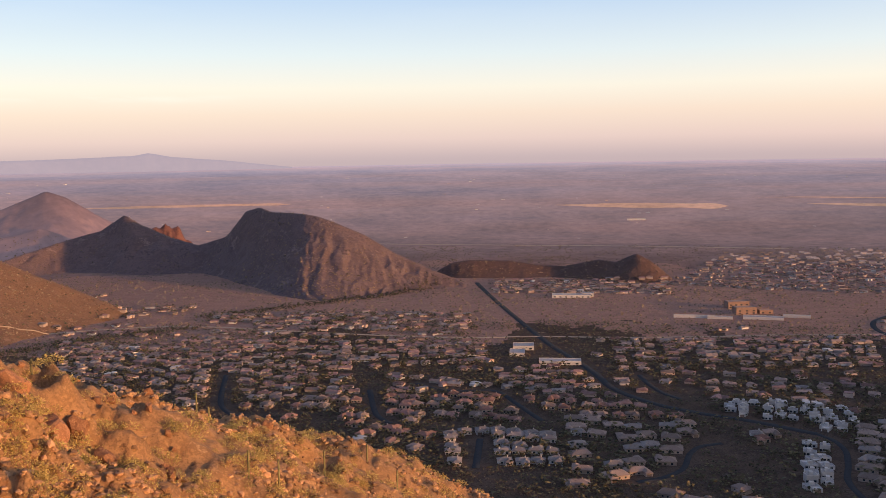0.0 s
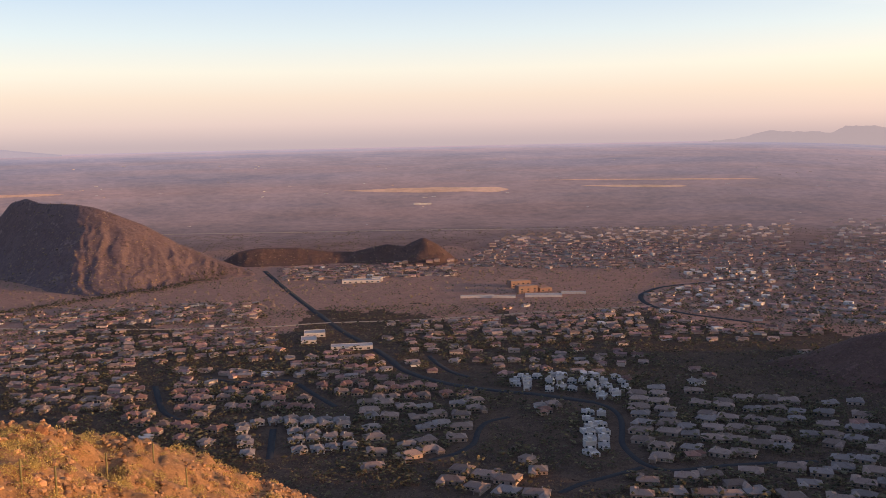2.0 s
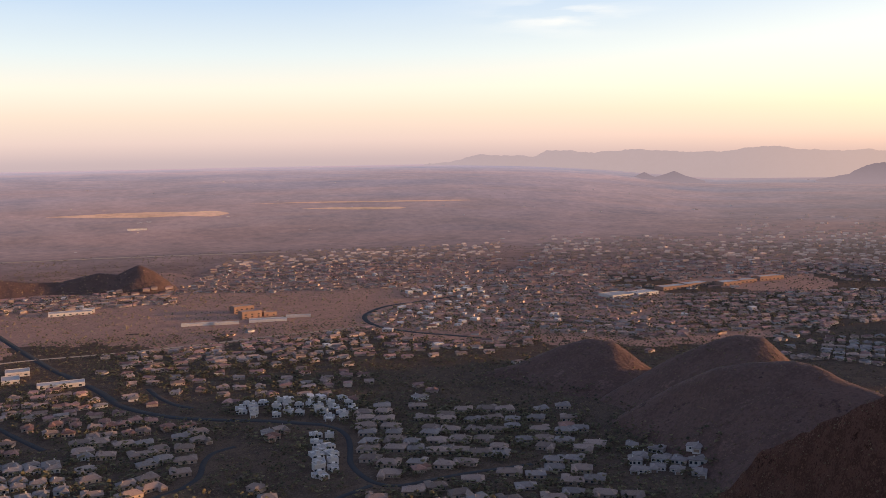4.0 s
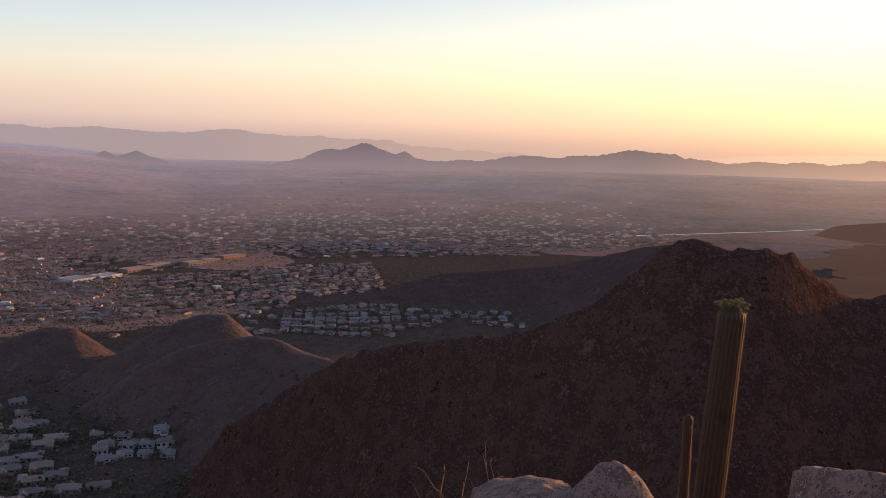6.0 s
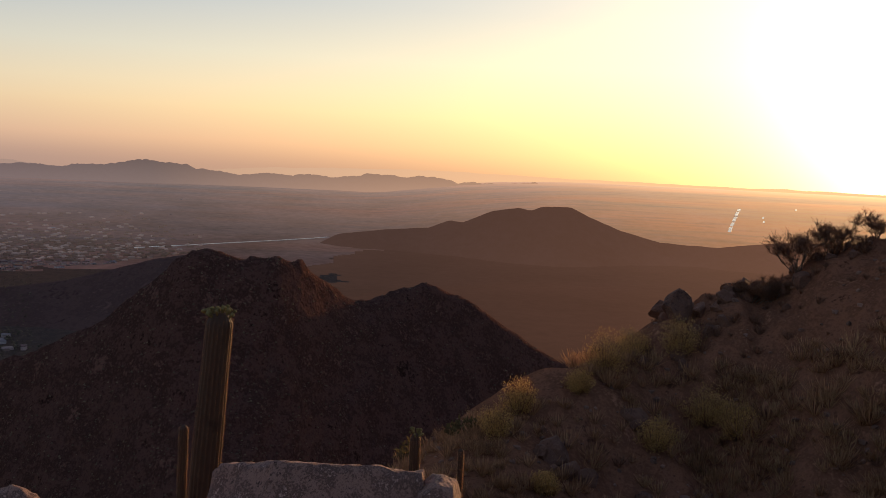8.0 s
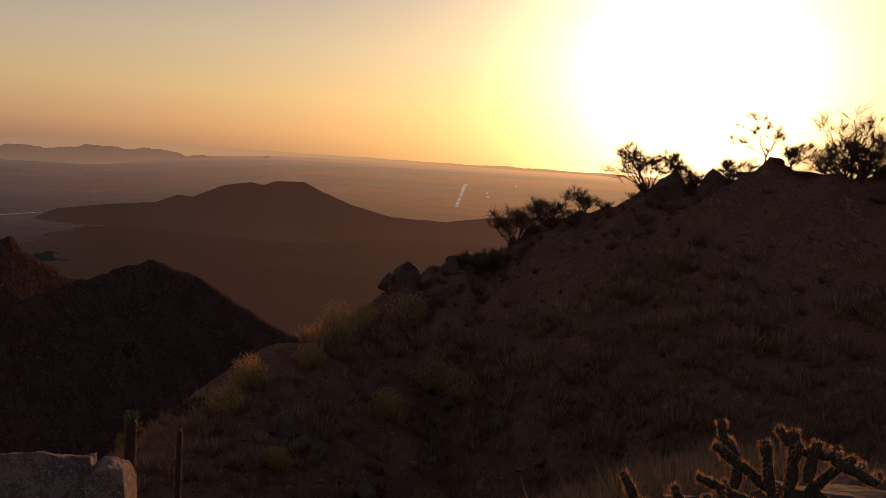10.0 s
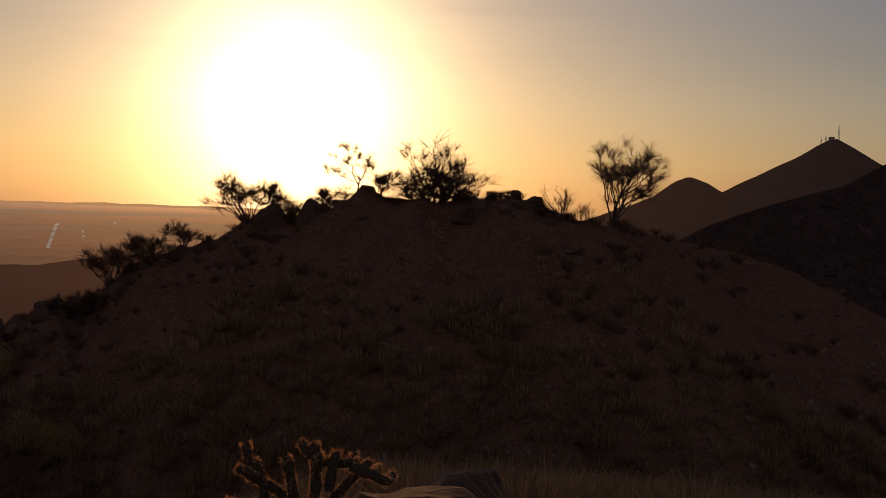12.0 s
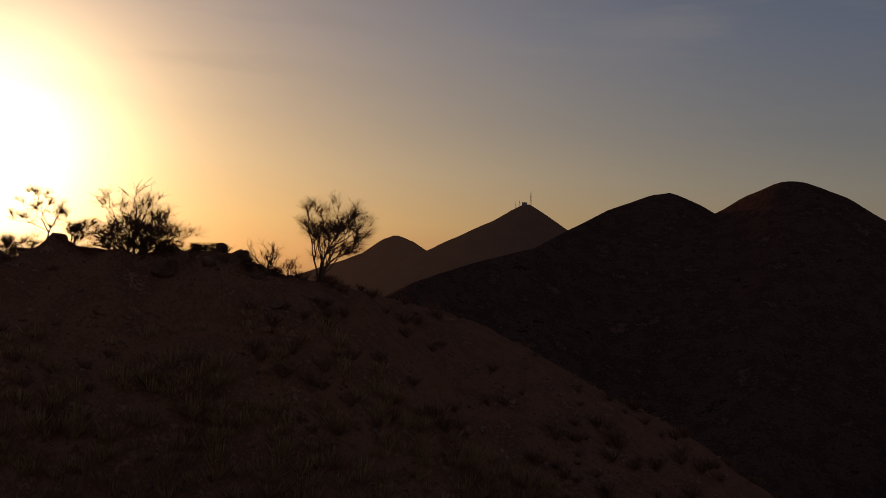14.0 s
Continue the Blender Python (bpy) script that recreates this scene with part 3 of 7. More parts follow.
hill("hill", "broad dark foothill with a sunlit shoulder",
     [[(43, -13.5, 920), (45.1, -12.5, 900), (47.1, -12.1, 890), (49.5, -11.85, 875), (50.8, -12.1, 865), (52.4, -12.85, 850), (54.2, -13.4, 830)]],
     0.38, M_FOOT, 5, 181, wave=80, gully=0.15)
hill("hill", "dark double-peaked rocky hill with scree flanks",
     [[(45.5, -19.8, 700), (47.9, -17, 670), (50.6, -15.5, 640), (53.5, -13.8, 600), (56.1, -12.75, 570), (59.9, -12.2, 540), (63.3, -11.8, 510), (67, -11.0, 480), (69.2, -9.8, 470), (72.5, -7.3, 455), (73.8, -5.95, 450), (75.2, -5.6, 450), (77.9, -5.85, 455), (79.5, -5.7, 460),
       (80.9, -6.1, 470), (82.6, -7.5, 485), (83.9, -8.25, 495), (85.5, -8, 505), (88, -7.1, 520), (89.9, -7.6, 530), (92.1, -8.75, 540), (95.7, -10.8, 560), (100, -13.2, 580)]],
     0.72, M_HILL_SHADE, 2.6, 191, base=-4, wave=45, gully=0.35, spread=3.0, jag=1.3, fine=0.1, hollow=0.8)
hill("hill", "long smooth ridge in the shade",
     [[(53, -10.6, 1500), (54.3, -10.0, 1510), (57.9, -8.85, 1560), (60.9, -8.05, 1600), (64, -7.8, 1620), (67.4, -7.4, 1620), (70.1, -6.75, 1600), (72.5, -6.1, 1590), (74.5, -5.8, 1580), (77, -7, 1560), (80, -9, 1540)]],
     0.33, M_RIDGE, 8, 201, wave=110, gully=0.12)
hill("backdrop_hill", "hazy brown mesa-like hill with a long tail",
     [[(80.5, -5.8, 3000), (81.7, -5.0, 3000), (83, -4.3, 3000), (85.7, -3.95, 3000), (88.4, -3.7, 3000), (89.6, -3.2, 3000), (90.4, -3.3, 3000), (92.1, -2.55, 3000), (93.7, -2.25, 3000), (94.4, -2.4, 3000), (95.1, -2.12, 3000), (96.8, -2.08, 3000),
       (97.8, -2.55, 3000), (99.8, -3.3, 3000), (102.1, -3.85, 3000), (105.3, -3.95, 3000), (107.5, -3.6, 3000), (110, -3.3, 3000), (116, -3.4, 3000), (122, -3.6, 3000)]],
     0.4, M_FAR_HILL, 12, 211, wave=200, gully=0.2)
# these two peaks emit haze as well, only 1300 to 1500 m away
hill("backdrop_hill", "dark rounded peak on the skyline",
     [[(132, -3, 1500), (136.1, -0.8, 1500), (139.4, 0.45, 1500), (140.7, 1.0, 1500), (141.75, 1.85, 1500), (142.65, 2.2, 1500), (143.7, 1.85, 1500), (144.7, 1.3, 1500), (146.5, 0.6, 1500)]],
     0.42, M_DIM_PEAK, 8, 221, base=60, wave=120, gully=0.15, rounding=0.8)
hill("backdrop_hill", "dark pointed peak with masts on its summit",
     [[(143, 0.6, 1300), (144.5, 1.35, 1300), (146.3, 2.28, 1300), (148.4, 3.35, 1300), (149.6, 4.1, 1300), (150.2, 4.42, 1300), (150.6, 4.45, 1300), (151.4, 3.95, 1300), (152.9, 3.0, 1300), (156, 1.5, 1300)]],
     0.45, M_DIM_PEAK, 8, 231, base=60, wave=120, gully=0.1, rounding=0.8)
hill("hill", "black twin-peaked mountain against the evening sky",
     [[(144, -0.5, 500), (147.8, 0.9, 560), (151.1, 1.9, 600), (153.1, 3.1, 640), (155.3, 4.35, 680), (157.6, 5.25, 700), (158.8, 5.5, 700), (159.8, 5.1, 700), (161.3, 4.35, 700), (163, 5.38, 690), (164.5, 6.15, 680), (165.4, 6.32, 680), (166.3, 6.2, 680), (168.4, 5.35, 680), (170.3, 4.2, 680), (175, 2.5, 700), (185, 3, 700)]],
     0.42, M_HILL_SHADE, 5, 241, base=60, wave=70, gully=0.1, rounding=0.8)


def far_range(name, label, crest, mat, seed, jag=0.09, step=0.08):
    """A far mountain range as a thick ridge behind the plain."""
    az = np.arange(crest[0][0], crest[-1][0] + step, step)
    el = np.interp(az, [c[0] for c in crest], [c[1] for c in crest])
    ends = np.minimum(smooth(az[0], az[0] + 2, az), 1 - smooth(az[-1] - 2, az[-1], az))
    el = el + jag * ends * (fbm(az / 1.1, az * 0 + seed, 5, seed) + 0.55 * np.abs(fbm(az / 0.5, az * 0 + seed, 4, seed + 4)))
    r = crest[0][2]
    foot = np.radians(-2.2)
    rows = []
    for k, (dr, s) in enumerate([(-160, 0), (-100, 0.35), (-50, 0.68), (-15, 0.93), (0, 1), (60, 0.5), (120, 0)]):
        e = foot + (np.radians(el) - foot) * s
        rr = r + dr + 12 * fbm(az / 0.7, az * 0 + k * 3.1, 3, seed + 9)
        rows.append(np.stack([rr * np.sin(np.radians(az)), rr * np.cos(np.radians(az)), H + rr * np.tan(e)], -1))
    G = np.stack(rows)
    ob = grid_mesh(name, G[..., 0], G[..., 1], G[..., 2], [mat])
    return tagged(ob, label, "mountains", kind="structure")


# ranges whose haze is painted in as emission
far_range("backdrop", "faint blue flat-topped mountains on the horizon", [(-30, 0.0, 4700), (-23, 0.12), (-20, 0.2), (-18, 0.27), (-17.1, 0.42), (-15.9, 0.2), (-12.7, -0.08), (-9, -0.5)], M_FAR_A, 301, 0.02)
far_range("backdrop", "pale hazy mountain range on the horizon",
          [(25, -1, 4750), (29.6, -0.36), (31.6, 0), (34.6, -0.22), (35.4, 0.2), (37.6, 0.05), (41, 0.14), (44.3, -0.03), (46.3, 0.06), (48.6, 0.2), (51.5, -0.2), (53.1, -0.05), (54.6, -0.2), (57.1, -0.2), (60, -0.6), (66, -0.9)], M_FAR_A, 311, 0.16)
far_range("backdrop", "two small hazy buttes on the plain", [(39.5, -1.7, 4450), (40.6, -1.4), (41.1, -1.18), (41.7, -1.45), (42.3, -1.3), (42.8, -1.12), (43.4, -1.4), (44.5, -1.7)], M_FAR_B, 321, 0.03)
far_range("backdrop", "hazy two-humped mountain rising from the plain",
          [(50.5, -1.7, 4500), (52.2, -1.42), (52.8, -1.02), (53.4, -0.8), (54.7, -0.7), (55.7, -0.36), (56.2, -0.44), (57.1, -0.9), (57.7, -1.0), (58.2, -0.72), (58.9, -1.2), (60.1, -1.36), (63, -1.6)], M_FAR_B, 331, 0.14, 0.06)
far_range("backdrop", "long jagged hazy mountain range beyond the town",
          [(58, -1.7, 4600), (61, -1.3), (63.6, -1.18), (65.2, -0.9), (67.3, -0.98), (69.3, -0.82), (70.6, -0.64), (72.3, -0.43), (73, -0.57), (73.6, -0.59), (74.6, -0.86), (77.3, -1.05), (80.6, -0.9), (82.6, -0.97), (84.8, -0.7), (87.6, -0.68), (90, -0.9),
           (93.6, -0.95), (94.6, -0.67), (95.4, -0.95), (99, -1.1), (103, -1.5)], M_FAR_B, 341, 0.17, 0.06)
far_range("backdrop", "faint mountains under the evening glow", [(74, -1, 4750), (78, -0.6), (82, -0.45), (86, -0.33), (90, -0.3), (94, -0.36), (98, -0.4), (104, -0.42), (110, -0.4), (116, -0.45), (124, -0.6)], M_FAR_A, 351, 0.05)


# ---------------------------------------------------------------- shared builders
def part(name, bm, mat, parent, label="", shade=False):
    """Links a bmesh as one mesh object under a thing or a part."""
    me = bpy.data.meshes.new(name)
    bm.to_mesh(me)
    bm.free()
    me.materials.append(mat)
    if shade:
        me.polygons.foreach_set("use_smooth", [True] * len(me.polygons))
    ob = new(name, me)
    ob.parent = parent
    return tagged(ob, label)


def box(bm, x0, x1, y0, y1, z0, z1, taper=0.0):
    v = [bm.verts.new(p) for p in ((x0, y0, z0), (x1, y0, z0), (x1, y1, z0), (x0, y1, z0),
                                   (x0 + taper, y0 + taper, z1), (x1 - taper, y0 + taper, z1), (x1 - taper, y1 - taper, z1), (x0 + taper, y1 - taper, z1))]
    for f in ((3, 2, 1, 0), (4, 5, 6, 7), (0, 1, 5, 4), (1, 2, 6, 5), (2, 3, 7, 6), (3, 0, 4, 7)):
        bm.faces.new([v[i] for i in f])


def rim(bm, x0, x1, y0, y1, z0, z1, t=0.3):
    """A parapet round a flat roof, in one piece."""
    rings = [[bm.verts.new((x, y, z)) for x, y in ((x0 + o, y0 + o), (x1 - o, y0 + o), (x1 - o, y1 - o), (x0 + o, y1 - o))] for o, z in ((0, z0), (0, z1), (t, z1), (t, z0))]
    for a, b in zip(rings, rings[1:]):
        for i in range(4):
            bm.faces.new((a[i], a[(i + 1) % 4], b[(i + 1) % 4], b[i]))


def hip(bm, x0, x1, y0, y1, z, h):
    """A hipped roof with its eaves board."""
    if x1 - x0 >= y1 - y0:
        k = (y1 - y0) / 2
        ridge = ((x0 + k, (y0 + y1) / 2), (x1 - k, (y0 + y1) / 2))
    else:
        k = (x1 - x0) / 2
        ridge = (((x0 + x1) / 2, y0 + k), ((x0 + x1) / 2, y1 - k))
    lo = [bm.verts.new((x, y, z - 0.25)) for x, y in ((x0, y0), (x1, y0), (x1, y1), (x0, y1))]
    v = [bm.verts.new((x, y, z)) for x, y in ((x0, y0), (x1, y0), (x1, y1), (x0, y1))]
    a, b = (bm.verts.new((*p, z + h)) for p in ridge)
    for i in range(4):
        bm.faces.new((lo[i], lo[(i + 1) % 4], v[(i + 1) % 4], v[i]))
    bm.faces.new(lo[::-1])
    if x1 - x0 >= y1 - y0:
        faces = ((v[0], v[1], b, a), (v[1], v[2], b), (v[2], v[3], a, b), (v[3], v[0], a))
    else:
        faces = ((v[0], v[1], a), (v[1], v[2], b, a), (v[2], v[3], b), (v[3], v[0], a, b))
    for f in faces:
        bm.faces.new(f)


def soup(name, verts, faces, mats, index=None, label="", category="", shade=False):
    """Many small pieces in one mesh, for what nobody could count."""
    V, F = np.concatenate(verts), np.concatenate(faces)
    me = bpy.data.meshes.new(name)
    me.vertices.add(len(V))
    me.vertices.foreach_set("co", V.astype(np.float32).ravel())
    k = F.shape[1]
    me.loops.add(F.size)
    me.loops.foreach_set("vertex_index", F.astype(np.int32).ravel())
    me.polygons.add(len(F))
    me.polygons.foreach_set("loop_start", np.arange(0, F.size, k, dtype=np.int32))
    for m in mats:
        me.materials.append(m)
    if index is not None:
        me.polygons.foreach_set("material_index", np.concatenate(index).astype(np.int32))
    me.polygons.foreach_set("use_smooth", np.full(len(F), shade))
    me.update(calc_edges=True)
    return tagged(new(name, me), label, category, kind="stuff")


def strew(template, faces, P, S, turn, rng, jitter=0.0):
    """Copies of a template at the points P with sizes S (n or n x 3): vertices and faces."""
    n, k = len(P), len(template)
    S = S if S.ndim == 2 else np.repeat(S[:, None], 3, 1)
    T = np.repeat(template[None], n, 0)
    if jitter:
        T = T * (1 + jitter * rng.uniform(-1, 1, (n, k, 1)))
    T = T * S[:, None, :]
    c, s = np.cos(turn)[:, None], np.sin(turn)[:, None]
    V = np.stack([T[..., 0] * c - T[..., 1] * s, T[..., 0] * s + T[..., 1] * c, T[..., 2]], -1) + P[:, None, :]
    F = faces[None] + (np.arange(n) * k)[:, None, None]
    return V.reshape(-1, 3), F.reshape(-1, faces.shape[1])


def surface(x, y):
    """Height of the ground or of the hill that stands on it."""
    z = ground_height(x, y)
    az, r = np.degrees(np.arctan2(x, y)), np.hypot(x, y)
    for az0, daz, rc, off, Z in HILLS:
        fx = (az - az0) / daz
        inside = (fx >= 0) & (fx < Z.shape[1] - 1.01)
        o = r - np.interp(fx, np.arange(len(rc)), rc)
        fy = np.interp(o, off, np.arange(len(off)))
        ok = inside & (o > off[0]) & (o < off[-1]) & (fy < Z.shape[0] - 1.01)
        i, j = np.where(ok, fx, 0).astype(int), np.where(ok, fy, 0).astype(int)
        a, b = fx - i, fy - j
        h = (Z[j, i] * (1 - a) + Z[j, i + 1] * a) * (1 - b) + (Z[j + 1, i] * (1 - a) + Z[j + 1, i + 1] * a) * b
        z = np.where(ok, np.maximum(z, h), z)
    return z


def surface_at(x, y):
    return float(surface(np.array([x], float), np.array([y], float))[0])


OCTA = np.array([(1, 0, 0.35), (0, 1, 0.3), (-1, 0, 0.4), (0, -1, 0.3), (0, 0, 1.0), (0, 0, -0.15)], float)
OCTA_F = np.array([(0, 1, 4), (1, 2, 4), (2, 3, 4), (3, 0, 4), (1, 0, 5), (2, 1, 5), (3, 2, 5), (0, 3, 5)])
RING = [(math.cos(1.257 * k), math.sin(1.257 * k)) for k in range(5)]
# a rough lump of twelve corners
STONE = (np.array([(0, 0, -0.5)] + [(0.85 * a, 0.75 * b, -0.3) for a, b in RING] + [(0.7 * a - 0.3 * b, 0.7 * b + 0.3 * a, 0.35) for a, b in RING] + [(0.05, 0, 0.62)]),
         np.array([t for k in range(5) for t in ((0, 1 + (k + 1) % 5, 1 + k), (1 + k, 1 + (k + 1) % 5, 6 + k), (1 + (k + 1) % 5, 6 + (k + 1) % 5, 6 + k), (6 + k, 6 + (k + 1) % 5, 11))]))
TUFT = np.array([(1, 0, -0.1), (0.31, 0.95, -0.1), (-0.81, 0.59, -0.1), (-0.81, -0.59, -0.1), (0.31, -0.95, -0.1), (0.1, 0.05, 0.9)])
TUFT_F = np.array([(i, (i + 1) % 5, 5) for i in range(5)])

# ---------------------------------------------------------------- the town on the plain
M_ROAD = material("asphalt", [(0.036, 0.034, 0.034), (0.055, 0.052, 0.052), (0.044, 0.042, 0.042)], 0.2, rough=0.95, bump=0.2, spec=0.05)
M_DIRTROAD = material("pale_dirt", [(0.3, 0.2, 0.14), (0.42, 0.3, 0.2), (0.36, 0.25, 0.17)], 0.05)
M_WALL = material("stucco", [(0.3, 0.215, 0.17), (0.42, 0.31, 0.245), (0.36, 0.26, 0.205)], 0.3, obj=0.25, bump=0.1)
M_WHITE = material("white_stucco", [(0.42, 0.36, 0.32), (0.58, 0.51, 0.46), (0.5, 0.44, 0.39)], 0.3, obj=0.12, bump=0.1)
M_ROOF = material("clay_tile_roof", [(0.17, 0.085, 0.062), (0.27, 0.145, 0.11), (0.22, 0.112, 0.085)], 0.35, obj=0.35, bump=0.5, bump_scale=2.5)
M_ROOF_TAN = material("tan_tile_roof", [(0.17, 0.115, 0.09), (0.27, 0.19, 0.15), (0.22, 0.15, 0.12)], 0.35, obj=0.3, bump=0.5, bump_scale=2.5)
M_ROOF_GREY = material("pale_tile_roof", [(0.165, 0.128, 0.11), (0.25, 0.2, 0.174), (0.2, 0.16, 0.14)], 0.35, obj=0.2, bump=0.5, bump_scale=2.5)
M_ROOF_WHITE = material("white_coated_roof", [(0.26, 0.235, 0.22), (0.38, 0.345, 0.32), (0.32, 0.29, 0.27)], 0.2, obj=0.1, bump=0.1)
M_GLASS = material("window_glass", [(0.03, 0.035, 0.04), (0.05, 0.055, 0.06)], 0.5, rough=0.08, bump=0, spec=0.6)
M_DOOR = material("painted_door", [(0.2, 0.13, 0.09), (0.28, 0.19, 0.14)], 0.8, obj=0.3, bump=0.1)
M_FARWALL = material("far_stucco", [(0.38, 0.27, 0.215), (0.56, 0.41, 0.33)], 0.3, island=0.35, bump=0)
M_FARROOF = material("far_tile_roof", [(0.17, 0.098, 0.081), (0.32, 0.185, 0.155)], 0.2, island=0.5, bump=0)
M_FARGREY = material("far_pale_tile_roof", [(0.165, 0.133, 0.118), (0.275, 0.225, 0.2)], 0.2, island=0.3, bump=0)
M_FARTAN = material("far_tan_tile_roof", [(0.19, 0.127, 0.102), (0.32, 0.22, 0.172)], 0.2, island=0.45, bump=0)
M_LEAF = material("desert_tree_leaves", [(0.035, 0.032, 0.017), (0.078, 0.066, 0.034), (0.125, 0.102, 0.052)], 0.08, island=0.5, bump=0)
# paler olive leaves: haze over far trees put into the base colour
M_HAZELEAF = material("hazed_olive_leaves", [(0.1, 0.078, 0.062), (0.15, 0.12, 0.095)], 0.3, island=0.4, bump=0)
M_YELLOWLEAF = material("yellow_green_leaves", [(0.09, 0.073, 0.038), (0.15, 0.12, 0.06)], 0.3, island=0.4, bump=0)
M_BARK = material("bark", [(0.09, 0.06, 0.04), (0.16, 0.11, 0.08)], 3.0, bump=0.4)
M_SHRUB = material("desert_shrub", [(0.055, 0.038, 0.023), (0.14, 0.098, 0.056), (0.09, 0.063, 0.036)], 0.3, island=0.4, bump=0)

# lighter golden copy of the shrub colour, for shrubs that catch the sun
M_LITBUSH = material("sunlit_gold_shrub", [(0.19, 0.125, 0.075), (0.29, 0.195, 0.115)], 0.3, island=0.3, bump=0)

ROADS = []


def road(name, label, points, width, mat=M_ROAD, lift=0.35):
    """A paved strip that follows the ground, with a low edge."""
    P = np.array([at(a, drawn_in(d, a)) for a, d in points])
    t = np.arange(len(P))
    s = np.linspace(0, len(P) - 1, max(len(P) * 14, 30))
    C = np.stack([np.interp(s, t, P[:, 0]), np.interp(s, t, P[:, 1])], -1)
    for _ in range(40):
        C[1:-1] = 0.25 * C[:-2] + 0.5 * C[1:-1] + 0.25 * C[2:]
    ROADS.append((C, width))
    D = np.gradient(C, axis=0)
    D /= np.linalg.norm(D, axis=1, keepdims=True) + 1e-9
    Nn = np.stack([-D[:, 1], D[:, 0]], -1)
    rows = [C + Nn * o for o in (-width / 2 - 0.6, -width / 2, width / 2, width / 2 + 0.6)]
    X, Y = np.stack([r[:, 0] for r in rows]), np.stack([r[:, 1] for r in rows])
    zc = surface(C[:, 0], C[:, 1])
    Z = np.stack([zc + lift - 1.2, zc + lift, zc + lift, zc + lift - 1.2])
    return tagged(grid_mesh(name, X, Y, Z, [mat]), label, "road", kind="structure")


road("road", "dark asphalt main road running across the plain", [(1.9, 1947), (2.9, 1722), (4.8, 1448), (6.2, 1308), (7.8, 1201), (9.2, 1118), (9.8, 1062), (11.1, 1024), (13.0, 987), (15.7, 962), (18.1, 949), (21.6, 922)], 9)
road("road", "dark asphalt street winding between houses", [(21.6, 922), (22.6, 905), (23.2, 876), (23.3, 833), (23.2, 801), (23.6, 776), (24.5, 746), (26.0, 732), (29.6, 757), (34.4, 788)], 5)
road("road", "narrow asphalt street between houses", [(24.5, 739), (22.6, 717), (20.7, 698), (19.5, 679)], 5)
road("road", "curved asphalt street ending between houses", [(16.4, 870), (15.1, 857), (14.5, 832), (14.3, 792), (13.2, 766), (11.5, 751)], 5)
road("road", "asphalt road with a tight bend", [(30, 1760), (28.1, 1711), (25.4, 1651), (24.3, 1566), (24.4, 1507), (25.2, 1449), (27.0, 1403), (31.4, 1347)], 8)
road("road", "straight asphalt street between tiled houses", [(-13.2, 1165), (-13.7, 1030), (-13.0, 980), (-11.0, 949)], 6)
road("road", "short asphalt street between tiled houses", [(-4.7, 1056), (-4.4, 949), (-3.5, 916)], 6)
road("road", "asphalt street between pink-roofed houses", [(-1.9, 1077), (0.3, 1034), (3.1, 1045), (4.5, 973), (5.8, 921)], 6)
road("road", "short asphalt street beside pale roofs", [(2.0, 860), (1.7, 775)], 6)
road("road", "short curved asphalt street", [(11.6, 1126), (12.1, 1082), (13.0, 1041), (14.0, 1019)], 6)
road("road", "pale dirt road along the edge of town", [(-25.3, 1549), (-20.9, 1564), (-15.4, 1552), (-6.5, 1402), (2.1, 1342), (4.8, 1362), (10.6, 1356), (25.0, 1465)], 6, M_DIRTROAD)
road("road", "pale straight canal bank across the plain", [(-6.5, 2941), (3.0, 2761), (9.7, 2723), (19.9, 2688)], 14, M_DIRTROAD)


def window(name, parent, x0, x1, y, z0, z1, out):
    bm = bmesh.new()
    box(bm, x0, x1, min(y, y + out), max(y, y + out), z0, z1)
    return part(name, bm, M_GLASS, parent)


